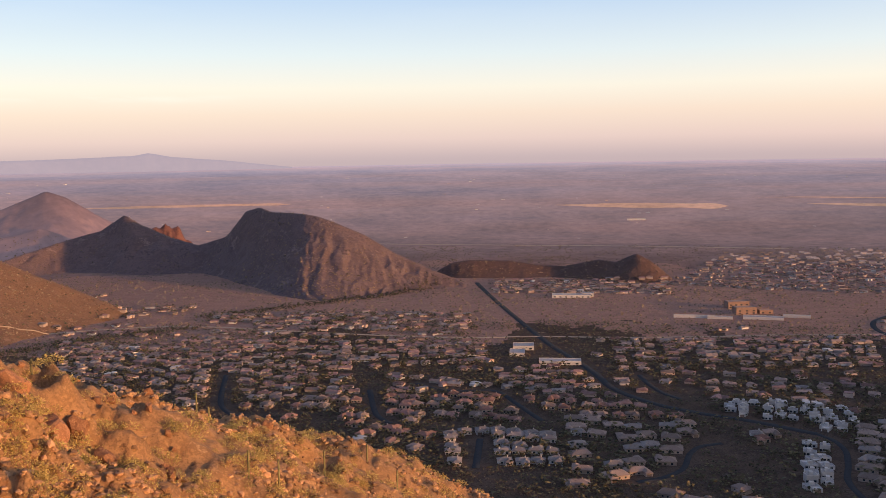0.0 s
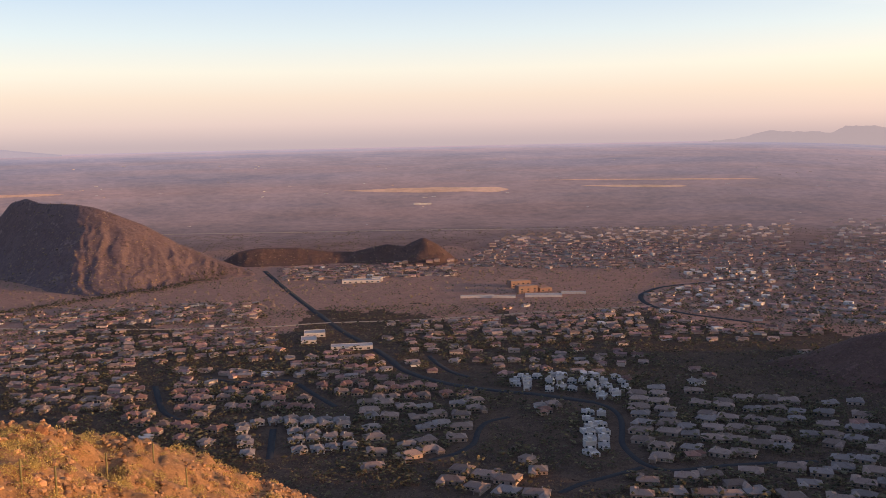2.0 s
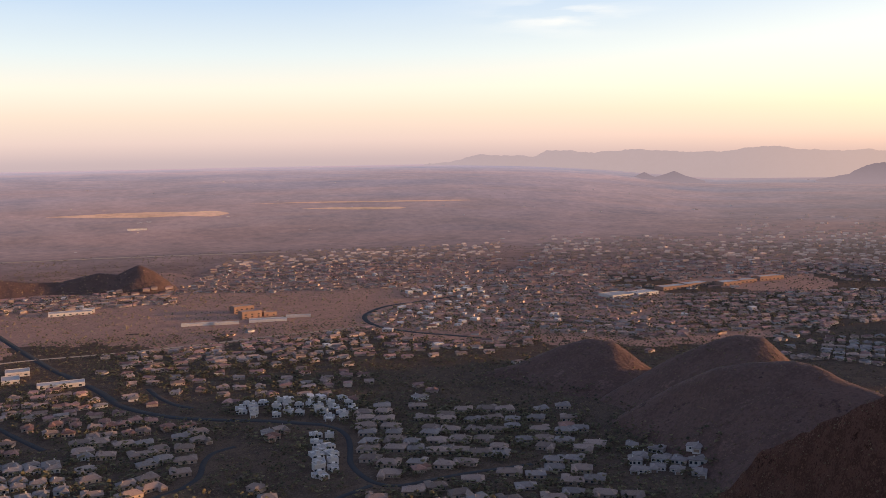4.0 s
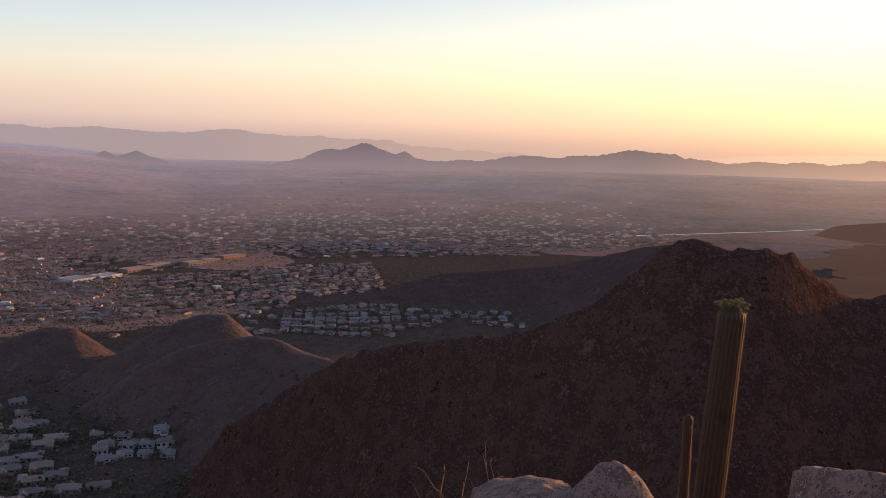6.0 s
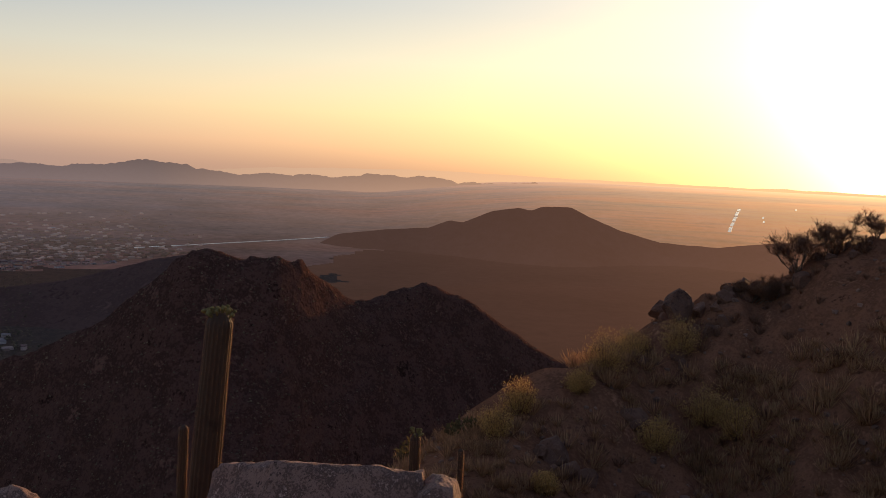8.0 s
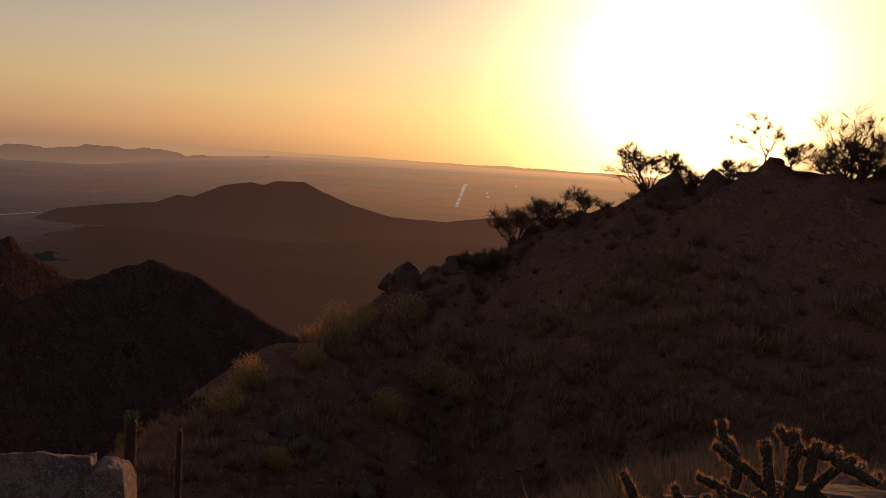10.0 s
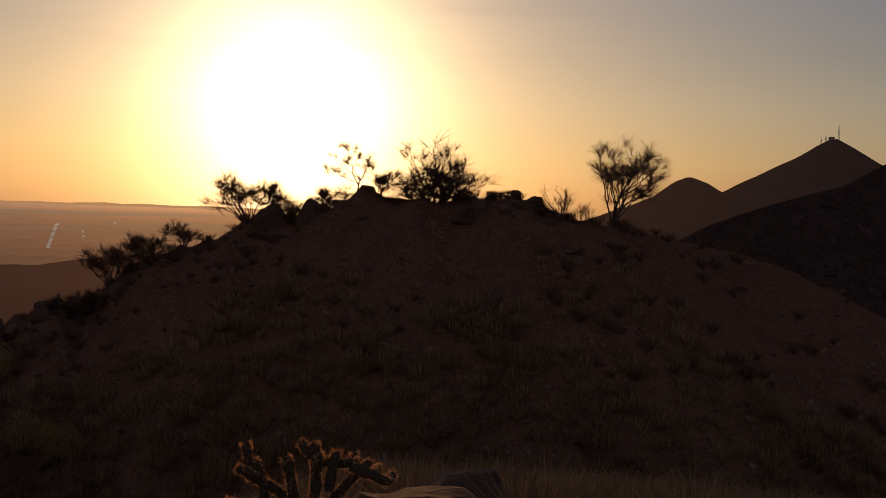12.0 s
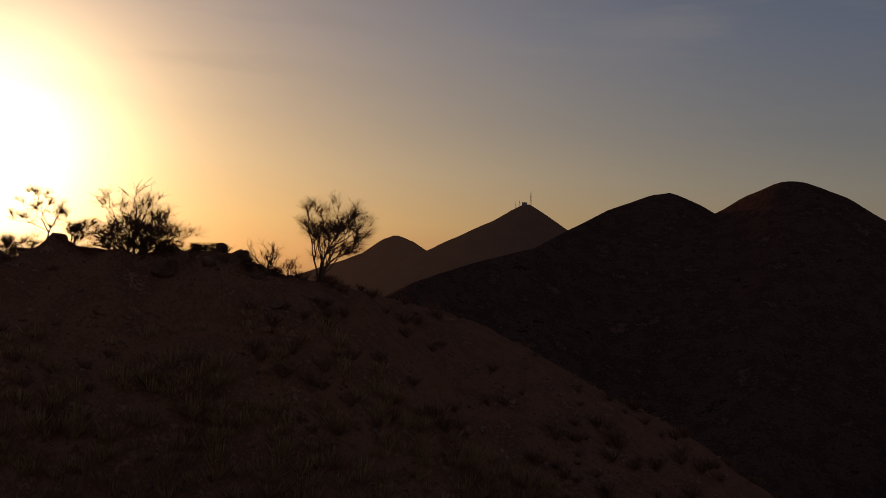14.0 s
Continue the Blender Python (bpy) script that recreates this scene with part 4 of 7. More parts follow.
def house(kind, w, d, wing, roof_mat, wall_mat, flat=False, two=False):
    """A stucco house with a garage wing; its prototype stands far below the place until it is copied."""
    ob = new("house")
    hgt = 5.6 if two else 3.1
    gx0, gx1 = (-w / 2, -w / 2 + 7.5) if wing < 0 else (w / 2 - 7.5, w / 2)
    def piece(name, mat, build, *numbers):
        bm = bmesh.new()
        build(bm, *numbers)
        return part(name, bm, mat, ob)

    piece("wall", wall_mat, box, -w / 2, w / 2, -d / 2, d / 2, -1.5, hgt)
    piece("garage", wall_mat, box, gx0, gx1, -d / 2 - 6.5, -d / 2 - 0.003, -1.5, 3.0)
    if flat:
        piece("parapet", wall_mat, rim, -w / 2, w / 2, -d / 2, d / 2, hgt + 0.003, hgt + 0.6)
        piece("parapet", wall_mat, rim, gx0, gx1, -d / 2 - 6.5, -d / 2, 3.003, 3.6)
        piece("upper_storey", wall_mat, box, -w * 0.1, w * 0.22, -d * 0.2, d * 0.3, hgt + 0.2, hgt + 2.8)
        piece("roof", roof_mat, box, -w / 2 + 0.31, w / 2 - 0.31, -d / 2 + 0.31, d / 2 - 0.31, hgt + 0.003, hgt + 0.2)
    else:
        piece("roof", roof_mat, hip, -w / 2 - 0.7, w / 2 + 0.7, -d / 2 - 0.7, d / 2 + 0.7, hgt + 0.3, d * 0.21)
        piece("garage_roof", roof_mat, hip, gx0 - 0.6, gx1 + 0.6, -d / 2 - 7.1, d * 0.1, 3.25, 2.0)
        piece("chimney", wall_mat, box, w * 0.18, w * 0.18 + 1.0, d * 0.1, d * 0.1 + 0.8, hgt + 0.5, hgt + d * 0.2 + 1.1)
    bm = bmesh.new()
    gm = (gx0 + gx1) / 2
    box(bm, gm - 2.5, gm + 2.5, -d / 2 - 6.56, -d / 2 - 6.48, 0, 2.3)
    part("garage_door", bm, M_DOOR, ob)
    for x in ((-w * 0.02, w * 0.26) if wing < 0 else (-w * 0.3, -w * 0.06)):
        window("window", ob, x, x + 2.0, -d / 2 - 0.05, 0.8, 2.2, 0.1)
    for x in (-w * 0.33, w * 0.02, w * 0.3):
        window("window", ob, x, x + 2.4, d / 2 - 0.05, 0.4, 2.3, 0.1)
    return ob


PROTOS = {
    "clay": [house("a", 15, 11, -1, M_ROOF, M_WALL), house("b", 14, 12, 1, M_ROOF, M_WALL), house("c", 16, 11, 1, M_ROOF_TAN, M_WALL)],
    "tan": [house("a", 22, 13, 1, M_ROOF_TAN, M_WALL), house("b", 24, 14, -1, M_ROOF_TAN, M_WALL), house("c", 20, 14, -1, M_ROOF_GREY, M_WALL)],
    "pale": [house("a", 14, 11, 1, M_ROOF_GREY, M_WHITE), house("b", 15, 10, -1, M_ROOF_GREY, M_WHITE)],
    "flat": [house("a", 11, 8, 1, M_ROOF_WHITE, M_WHITE, True), house("b", 10, 9, -1, M_ROOF_WHITE, M_WHITE, True, True)]}
LABELS = {"clay": "stucco house with a brown clay tile roof", "tan": "large stucco house with a tan tile roof and garage wing",
          "pale": "pale stucco house with a light grey tile roof", "flat": "white flat-roofed stucco house with parapet"}
for key, protos in PROTOS.items():
    for p in protos:
        tagged(p, LABELS[key], "house", "houses of the town")

PLOTS = []
plot_rng = np.random.default_rng(5)


def neighbourhood(quad, rows, per_row, style, wobble=0.22, skip=0.08):
    """Rows of plots over a four-cornered piece of the plain."""
    Q = np.array([at(a, drawn_in(d, a)) for a, d in quad])
    if style != "flat":
        rows, per_row = max(rows, round(rows * (1.3 if style in ("tan", "pale") else 0.9 if rows > 4 else 1.0))), max(per_row, round(per_row * 1.33))
    for i in range(rows):
        v = (i + 0.5 + (0.13 if i % 2 else -0.13)) / rows
        bow = 0.3 * math.sin(i // 2 * 1.1 + quad[0][0])
        for j in range(per_row):
            if plot_rng.random() < skip:
                continue
            u = (j + 0.5 + plot_rng.uniform(-wobble, wobble)) / per_row
            vv = v + (bow * math.sin(u * 5 + quad[0][1]) + plot_rng.uniform(-wobble, wobble) / 2) / max(rows, 2) * 2.0
            p = (Q[0] * (1 - u) + Q[1] * u) * (1 - vv) + (Q[3] * (1 - u) + Q[2] * u) * vv
            along = (Q[1] - Q[0]) * (1 - v) + (Q[2] - Q[3]) * v
            turn = math.atan2(along[1], along[0]) + (math.pi if i % 2 else 0) + plot_rng.uniform(-0.2, 0.2)
            PLOTS.append((p[0], p[1], turn, style))


neighbourhood([(-22.7, 1246), (-16.5, 1073), (-15.4, 1375), (-22.2, 1465)], 11, 8, "clay")
neighbourhood([(-16.2, 1053), (-5.9, 953), (-5.8, 1342), (-15.7, 1408)], 14, 12, "clay")
neighbourhood([(-6.5, 1147), (2.4, 1192), (2.1, 1342), (-6.5, 1367)], 6, 11, "clay")
neighbourhood([(-14.4, 1457), (2.1, 1359), (1.4, 1580), (-13.7, 1645)], 7, 23, "clay", skip=0.3)
neighbourhood([(-25.3, 1549), (-18.2, 1504), (-18.3, 1585), (-25.3, 1629)], 2, 8, "tan")
neighbourhood([(-5.9, 874), (-0.8, 822), (-1.7, 1050), (-6.6, 1062)], 8, 5, "clay")
neighbourhood([(-3.2, 946), (5.5, 910), (3.1, 1071), (-3.4, 1138)], 7, 8, "clay")
neighbourhood([(-0.1, 785), (7.2, 785), (6.5, 892), (-0.4, 883)], 4, 5, "pale", 0.05, 0.0)
neighbourhood([(7.5, 740), (14.9, 768), (14.9, 929), (7.2, 922)], 6, 5, "tan")
neighbourhood([(5.8, 931), (15.2, 940), (9.2, 1163), (2.4, 1175)], 9, 8, "clay")
neighbourhood([(16.1, 950), (24.1, 930), (23.6, 1025), (16.8, 1018)], 6, 11, "flat", 0.35, 0.12)
neighbourhood([(20.9, 770), (22.6, 775), (22.5, 885), (20.9, 880)], 8, 2, "flat", 0.12, 0.0)
neighbourhood([(10.6, 1052), (24.9, 1045), (24.9, 1192), (9.9, 1197)], 5, 9, "tan", skip=0.35)
neighbourhood([(10.2, 1198), (24.9, 1239), (24.4, 1402), (9.9, 1346)], 6, 19, "clay", skip=0.15)
neighbourhood([(2.8, 1802), (13.5, 1784), (13.2, 1990), (3.2, 1995)], 7, 19, "clay", 0.3, 0.1)
neighbourhood([(13.4, 1939), (27.1, 1849), (27.4, 2679), (16.5, 2548)], 19, 24, "clay", 0.45, 0.3)
neighbourhood([(23.6, 745), (41.0, 724), (38.3, 836), (23.9, 862)], 4, 8, "tan")
neighbourhood([(23.9, 862), (39.0, 836), (36.9, 982), (23.3, 982)], 5, 8, "tan", skip=0.12)
neighbourhood([(22.6, 650), (38.5, 690), (38.2, 750), (24.6, 715)], 3, 7, "tan")
neighbourhood([(12.0, 690), (21.0, 665), (20.0, 730), (13.0, 745)], 2, 4, "tan", skip=0.3)
neighbourhood([(40.3, 772), (45.2, 770), (44.5, 841), (40.0, 845)], 3, 3, "pale", 0.2)
neighbourhood([(25.4, 1464), (33.1, 1433), (31.5, 1913), (27.1, 1855)], 16, 10, "flat", 0.4, 0.15)
neighbourhood([(32.8, 1387), (42.0, 1361), (41.3, 1503), (32.1, 1594)], 7, 12, "clay", skip=0.15)
neighbourhood([(25.4, 1202), (34.8, 1261), (34.5, 1384), (25.7, 1415)], 5, 8, "tan", skip=0.3)
neighbourhood([(41.7, 1383), (57.3, 1615), (56.4, 1951), (42.4, 1785)], 14, 22, "clay")
neighbourhood([(50.8, 1252), (58.6, 1233), (58.0, 1466), (51.1, 1415)], 6, 8, "pale", 0.05, 0.08)
neighbourhood([(58.6, 1300), (66, 1330), (65, 1420), (58.2, 1440)], 3, 7, "pale", 0.2, 0.4)
neighbourhood([(32.5, 1593), (41.7, 1587), (41.0, 1900), (32.1, 1953)], 10, 13, "clay", 0.3, 0.2)
neighbourhood([(17.3, 2083), (32.8, 1951), (32.8, 2841), (21.7, 2695)], 22, 28, "clay", 0.48, 0.3)
neighbourhood([(32.8, 1951), (51.6, 2085), (51.6, 3322), (34.9, 3028)], 26, 34, "clay", 0.48, 0.25)
neighbourhood([(51.6, 2000), (73, 2400), (73, 4300), (51.6, 3800)], 30, 40, "clay", 0.48, 0.3)
neighbourhood([(52, 2100), (75, 2600), (78, 5200), (44, 4200)], 46, 64, "clay", 0.48, 0.3)
neighbourhood([(-24.5, 1850), (-19, 1830), (-19, 1960), (-24, 1980)], 3, 7, "clay", skip=0.3)
neighbourhood([(-20, 1660), (-14.6, 1640), (-14.8, 1740), (-19, 1760)], 3, 7, "tan", skip=0.3)


def scattered_plots(count, az, r):
    """Single houses between the estates, turned as the land lies."""
    for _ in range(count):
        a, d = plot_rng.uniform(*az), math.sqrt(plot_rng.uniform(r[0] ** 2, r[1] ** 2))
        x, y = at(a, d)
        q = np.array([x]), np.array([y])
        if fbm(q[0] / 110, q[1] / 110, 3, 131)[0] > plot_rng.uniform(-0.1, 0.3):
            PLOTS.append((x, y, 3.0 * float(fbm(q[0] / 90, q[1] / 90, 2, 133)[0]), plot_rng.choice(["clay", "clay", "tan", "pale"])))


scattered_plots(420, (-24, 40), (740, 1480))
scattered_plots(500, (24, 52), (1250, 1900))


def on_road(x, y, clear):
    return any(((C[:, 0] - x) ** 2 + (C[:, 1] - y) ** 2).min() < (w / 2 + clear) ** 2 for C, w in ROADS)


def free_plots():
    """Plots that lie on no road, no hill and no other plot."""
    px, py = np.array([p[0] for p in PLOTS]), np.array([p[1] for p in PLOTS])
    g, s = ground_height(px, py), surface(px, py)
    plain = plain_height(np.hypot(px, py), np.degrees(np.arctan2(px, py)) % 360)
    taken, out = {}, []
    for k, (x, y, turn, style) in enumerate(PLOTS):
        r = math.hypot(x, y)
        bearing = math.degrees(math.atan2(x, y))
        if plot_rng.random() > (1 - 0.85 * float(smooth(2300, 3500, r))) * (1 - float(smooth(66, 77, bearing))):
            continue
        if s[k] > plain[k] + 12 or (r < 2200 and on_road(x, y, 12)):
            continue
        gap = {"tan": 17.5, "flat": 11.5}.get(style, 12.5)
        cell = (int(x // 24), int(y // 24))
        if r < 2600 and any((x - a) ** 2 + (y - b) ** 2 < gap * gap for i in (-1, 0, 1) for j in (-1, 0, 1) for a, b in taken.get((cell[0] + i, cell[1] + j), ())):
            continue
        taken.setdefault(cell, []).append((x, y))
        out.append((r, x, y, s[k], turn, style))
    return sorted(out)


HOUSES = free_plots()
pick = random.Random(4)
used = set()
for r, x, y, z, turn, style in HOUSES[:300]:
    proto = pick.choice(PROTOS[style])
    m = Matrix.Translation((x, y, z)) @ Matrix.Rotation(turn, 4, "Z") @ Matrix.Diagonal((pick.uniform(0.82, 1.02), pick.uniform(0.82, 1.0), pick.uniform(0.85, 1.1), 1))
    if proto.name in used:
        copy_thing(proto, m)
    else:
        used.add(proto.name)
        proto.matrix_basis = m
for protos in PROTOS.values():
    for p in protos:
        if p.name not in used:
            for o in (*p.children_recursive, p):
                bpy.data.objects.remove(o)


# haze over the far houses, painted in as emission
M_HAZE_PALE = hazed_material("hazed_pale_house", (0.42, 0.3, 0.23), HAZE_GLOW, near=1900)
M_HAZE_DARK = hazed_material("hazed_brown_house", (0.17, 0.112, 0.08), HAZE_GLOW, near=1900)


def far_houses():
    """The rest of the town, joined: walls with hipped or flat roofs."""
    rng = np.random.default_rng(8)
    near, beyond = ([], [], []), ([], [], [])
    faces = np.array([(0, 1, 5, 4), (1, 2, 6, 5), (2, 3, 7, 6), (3, 0, 4, 7), (8, 9, 13, 12), (9, 10, 14, 13), (10, 11, 15, 14), (11, 8, 12, 15), (12, 13, 14, 15)])

    def volume(w, d, h, k, up, e=0.45):
        """Four walls and a roof: hipped (k < 1), gabled (k = 1) or flat (k = 0)."""
        kx, ky = (1, 1) if k == 0 else (k, 0.03)
        return np.array([(-w, -d, -2), (w, -d, -2), (w, d, -2), (-w, d, -2), (-w, -d, h), (w, -d, h), (w, d, h), (-w, d, h),
                         (-w - e, -d - e, h - 0.1), (w + e, -d - e, h - 0.1), (w + e, d + e, h - 0.1), (-w - e, d + e, h - 0.1),
                         (-w * kx, -d * ky, h + up), (w * kx, -d * ky, h + up), (w * kx, d * ky, h + up), (-w * kx, d * ky, h + up)])

    for r, x, y, z, turn, style in HOUSES[300:]:
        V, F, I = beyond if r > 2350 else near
        w, d, h = rng.uniform(5.0, 8.2), rng.uniform(3.6, 5.0), rng.uniform(2.5, 3.1)
        if style == "pale":
            w, d = w * 0.9, d * 0.9
        flat = style == "flat" or rng.random() < 0.08
        if flat:
            w, d, h, turn = w * rng.uniform(0.6, 0.9), d * rng.uniform(0.7, 1.1), rng.uniform(2.6, 5.0), turn + rng.uniform(-0.5, 0.5)
        k = 0 if flat else 1.0 if rng.random() < 0.4 else rng.uniform(0.35, 0.7)
        up = 0.5 if flat else rng.uniform(1.3, 2.2)
        main = volume(w, d, h, k, up, 0.02 if flat else 0.45)
        bodies = [main]
        if r < 2350:
            # a garage or bedroom wing across the main ridge
            w2, d2 = rng.uniform(2.8, 4.2), rng.uniform(2.6, 3.4)
            wing = volume(w2, d2, h - 0.15, k and (1.0 if k == 1.0 else 0.5), up * 0.85, 0.02 if flat else 0.4)
            sx, sy = (1 if rng.random() < 0.5 else -1), (1 if rng.random() < 0.8 else -1)
            bodies.append(np.stack([wing[:, 1] + sx * (w - d2), -wing[:, 0] - sy * (d + w2 * 0.55), wing[:, 2]], -1))
        c, s = math.cos(turn), math.sin(turn)
        white, pale = rng.random() < ((0.35 if r > 1300 else 1.0) if style == "flat" else 0.13), rng.random() < 0.35
        roof = 2 if flat and white else rng.choice([3, 3, 4, 1]) if style == "pale" else rng.choice([1, 1, 1, 4, 4, 3])
        for p in bodies:
            F.append(faces + 16 * len(V))
            V.append(np.stack([p[:, 0] * c - p[:, 1] * s + x, p[:, 0] * s + p[:, 1] * c + y, p[:, 2] + z], -1))
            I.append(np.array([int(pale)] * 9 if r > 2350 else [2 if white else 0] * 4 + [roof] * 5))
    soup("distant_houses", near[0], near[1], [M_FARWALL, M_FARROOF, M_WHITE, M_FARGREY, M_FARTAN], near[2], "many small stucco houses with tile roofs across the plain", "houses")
    # houses beyond 2350 m, glowing with the painted haze
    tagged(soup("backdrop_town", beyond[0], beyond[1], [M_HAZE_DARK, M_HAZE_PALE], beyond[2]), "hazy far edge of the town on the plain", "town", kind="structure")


far_houses()


# ---------------------------------------------------------------- large buildings of the town
def building(name, label, az, d, blocks, wall_mat, roof_mat, turn=0.0):
    """A group of blocks with parapets and rows of windows. blocks: x, y, width, depth, height."""
    ob = new(name)
    r = drawn_in(d, az)
    x, y = at(az, r)
    for bx, by, w, dp, h in blocks:
        bm = bmesh.new()
        box(bm, bx - w / 2, bx + w / 2, by - dp / 2, by + dp / 2, -2, h)
        wall = part("wall", bm, wall_mat, ob)
        bm = bmesh.new()
        box(bm, bx - w / 2 + 0.5, bx + w / 2 - 0.5, by - dp / 2 + 0.5, by + dp / 2 - 0.5, h - 0.2, h + 0.15)
        part("roof", bm, roof_mat, ob)
        bm = bmesh.new()
        for s in (-1, 1):
            box(bm, bx - w / 2, bx + w / 2, by + s * (dp / 2 - 0.2) - 0.2, by + s * (dp / 2 - 0.2) + 0.2, h + 0.004, h + 0.8)
            box(bm, bx + s * (w / 2 - 0.2) - 0.2, bx + s * (w / 2 - 0.2) + 0.2, by - dp / 2 + 0.4, by + dp / 2 - 0.4, h + 0.004, h + 0.8)
        part("parapet", bm, wall_mat, ob)
        n = max(2, int(w / 9))
        for i in range(n):
            cx = bx - w / 2 + (i + 0.5) * w / n
            for z in range(int(h // 4.2)):
                window("window", wall, cx - 1.8, cx + 1.8, by - dp / 2 - 0.05, 1.0 + 4 * z, 3.0 + 4 * z, 0.1)
    ob.matrix_basis = Matrix.Translation((x, y, surface_at(x, y))) @ Matrix.Rotation(radians(-az + turn), 4, "Z")
    return tagged(ob, label, "building")


M_TANWALL = material("sunlit_tan_block", [(0.23, 0.14, 0.105), (0.32, 0.2, 0.15)], 0.2, bump=0.05)
building("office_building", "tan stucco office building of two stepped wings", 17.7, 1590, [(-4, 0, 34, 18, 11), (6, 60, 36, 20, 11), (28, -3, 22, 12, 6)], M_TANWALL, M_ROOF_TAN, 22)
building("carport", "long low pale carport roof beside the offices", 14.6, 1540, [(0, 0, 55, 9, 3.2)], M_WHITE, M_ROOF_WHITE)
building("carport", "long low pale carport roof beside the offices", 16.2, 1535, [(0, 0, 38, 9, 3.2)], M_WHITE, M_ROOF_WHITE)
building("carport", "long low pale carport roof beside the offices", 18.6, 1545, [(0, 0, 60, 18, 3.2)], M_WHITE, M_ROOF_WHITE)
building("carport", "long low pale carport roof beside the offices", 20.4, 1570, [(0, 0, 40, 9, 3.2)], M_WHITE, M_ROOF_WHITE)
building("shop_building", "white flat-roofed shop building near the main road", 4.7, 1255, [(0, 20, 28, 24, 5), (-8, -20, 20, 28, 4.5)], M_WHITE, M_ROOF_WHITE)
building("shop_building", "low white flat-roofed hall near the main road", 6.9, 1180, [(0, 0, 52, 18, 4.5)], M_WHITE, M_ROOF_WHITE)
building("school_building", "long low white school building on the plain", 7.6, 1740, [(0, 0, 70, 22, 5), (30, 14, 20, 16, 6)], M_WHITE, M_ROOF_WHITE)
building("shopping_centre", "pale shopping centre with broad flat roofs", 40.1, 1765, [(-25, 0, 50, 40, 5), (30, -10, 50, 30, 5)], M_WHITE, M_ROOF_WHITE, 42)
building("shopping_centre", "long sunlit shopping centre with white flat roofs", 43.5, 1885, [(-36, 0, 60, 26, 6), (28, 8, 56, 26, 6)], M_TANWALL, M_ROOF_WHITE, 42)
building("shopping_centre", "long sunlit shopping centre with white flat roofs", 46.4, 1945, [(-24, 0, 44, 26, 6.5), (26, 8, 40, 22, 6)], M_TANWALL, M_ROOF_WHITE, 42)
building("warehouse", "low pale warehouse far out on the plain", 48.1, 2020, [(0, 0, 60, 20, 8)], M_TANWALL, M_ROOF_WHITE, 42)
building("greenhouse", "long low white shed far out on the plain", 11.4, 3780, [(0, 0, 60, 10, 4)], M_WHITE, M_ROOF_WHITE)
building("warehouse", "pale warehouse between rows of houses", 60.5, 1690, [(0, 0, 50, 24, 6)], M_TANWALL, M_ROOF_WHITE)


def ring(bm, radius, z, n=40):
    return [bm.verts.new((radius * math.cos(2 * math.pi * k / n), radius * math.sin(2 * math.pi * k / n), z)) for k in range(n)]


def lathe(profile, n=40):
    """A turned body from its profile of radius and height, closed at both ends."""
    bm = bmesh.new()
    rows = [ring(bm, q, z, n) for q, z in profile]
    for lo, hi in zip(rows, rows[1:]):
        for k in range(n):
            bm.faces.new((lo[k], lo[(k + 1) % n], hi[(k + 1) % n], hi[k]))
    bm.faces.new(rows[0][::-1])
    bm.faces.new(rows[-1])
    return bm


def water_tank(az, d, radius, height):
    """A round steel water tank with a low cone roof, a rim, a hatch and a ladder."""
    ob = new("water_tank")
    x, y = at(az, d)
    part("shell", lathe([(radius, -1.5), (radius, height)]), M_TANK, ob, shade=False)
    part("rim", lathe([(radius + 0.25, height + 0.003), (radius + 0.25, height + 0.25)]), M_TANK, ob)
    part("roof", lathe([(radius + 0.1, height + 0.253), (radius * 0.5, height + 0.7), (0.3, height + 1.0)]), M_TANK, ob)
    part("hatch", lathe([(0.5, height + 0.6), (0.5, height + 1.25)], 12), M_STEEL_GREY, ob)
    bm = bmesh.new()
    for sx in (-0.25, 0.25):
        box(bm, sx - 0.04, sx + 0.04, -radius - 0.3, -radius - 0.2, -1.0, height)
    for k in range(int(height / 0.4)):
        box(bm, -0.21, 0.21, -radius - 0.28, -radius - 0.22, 0.4 * k, 0.4 * k + 0.06)
    part("ladder", bm, M_STEEL_GREY, ob)
    ob.matrix_basis = Matrix.Translation((x, y, surface_at(x, y))) @ Matrix.Rotation(radians(-az), 4, "Z")
    return tagged(ob, "round pale steel water tank below the spur", "tank")


def light_mast(az, d, height):
    """A tall field-lighting pole with a crossbar of lamps."""
    ob = new("light_mast")
    x, y = at(az, d)
    part("pole", lathe([(0.6, -1), (0.4, height * 0.5), (0.3, height)], 8), M_STEEL_GREY, ob)
    bm = bmesh.new()
    box(bm, -2.2, 2.2, -0.25, 0.25, height + 0.01, height + 0.5)
    bar = part("crossbar", bm, M_STEEL_GREY, ob)
    for k in range(4):
        bm = bmesh.new()
        box(bm, -2.0 + 1.1 * k, -1.2 + 1.1 * k, -0.7, -0.26, height + 0.05, height + 0.8)
        part("lamp", bm, M_WHITE, bar)
    ob.matrix_basis = Matrix.Translation((x, y, surface_at(x, y))) @ Matrix.Rotation(radians(-az), 4, "Z")
    return tagged(ob, "tall pale lighting mast among distant houses", "mast", "lighting masts of a sports field")


M_TANK = material("pale_painted_steel", [(0.42, 0.35, 0.3), (0.52, 0.44, 0.38), (0.47, 0.4, 0.34)], 0.4, rough=0.6, bump=0.05)
M_STEEL_GREY = material("galvanised_steel", [(0.4, 0.39, 0.38), (0.5, 0.49, 0.48)], 1.0, rough=0.6, metal=0.3, bump=0)
water_tank(-15.61, 1000, 8.0, 4.5)
water_tank(-5.37, 860, 6.5, 4.0)
light_mast(53.16, 2676, 22)
light_mast(55.01, 2695, 22)
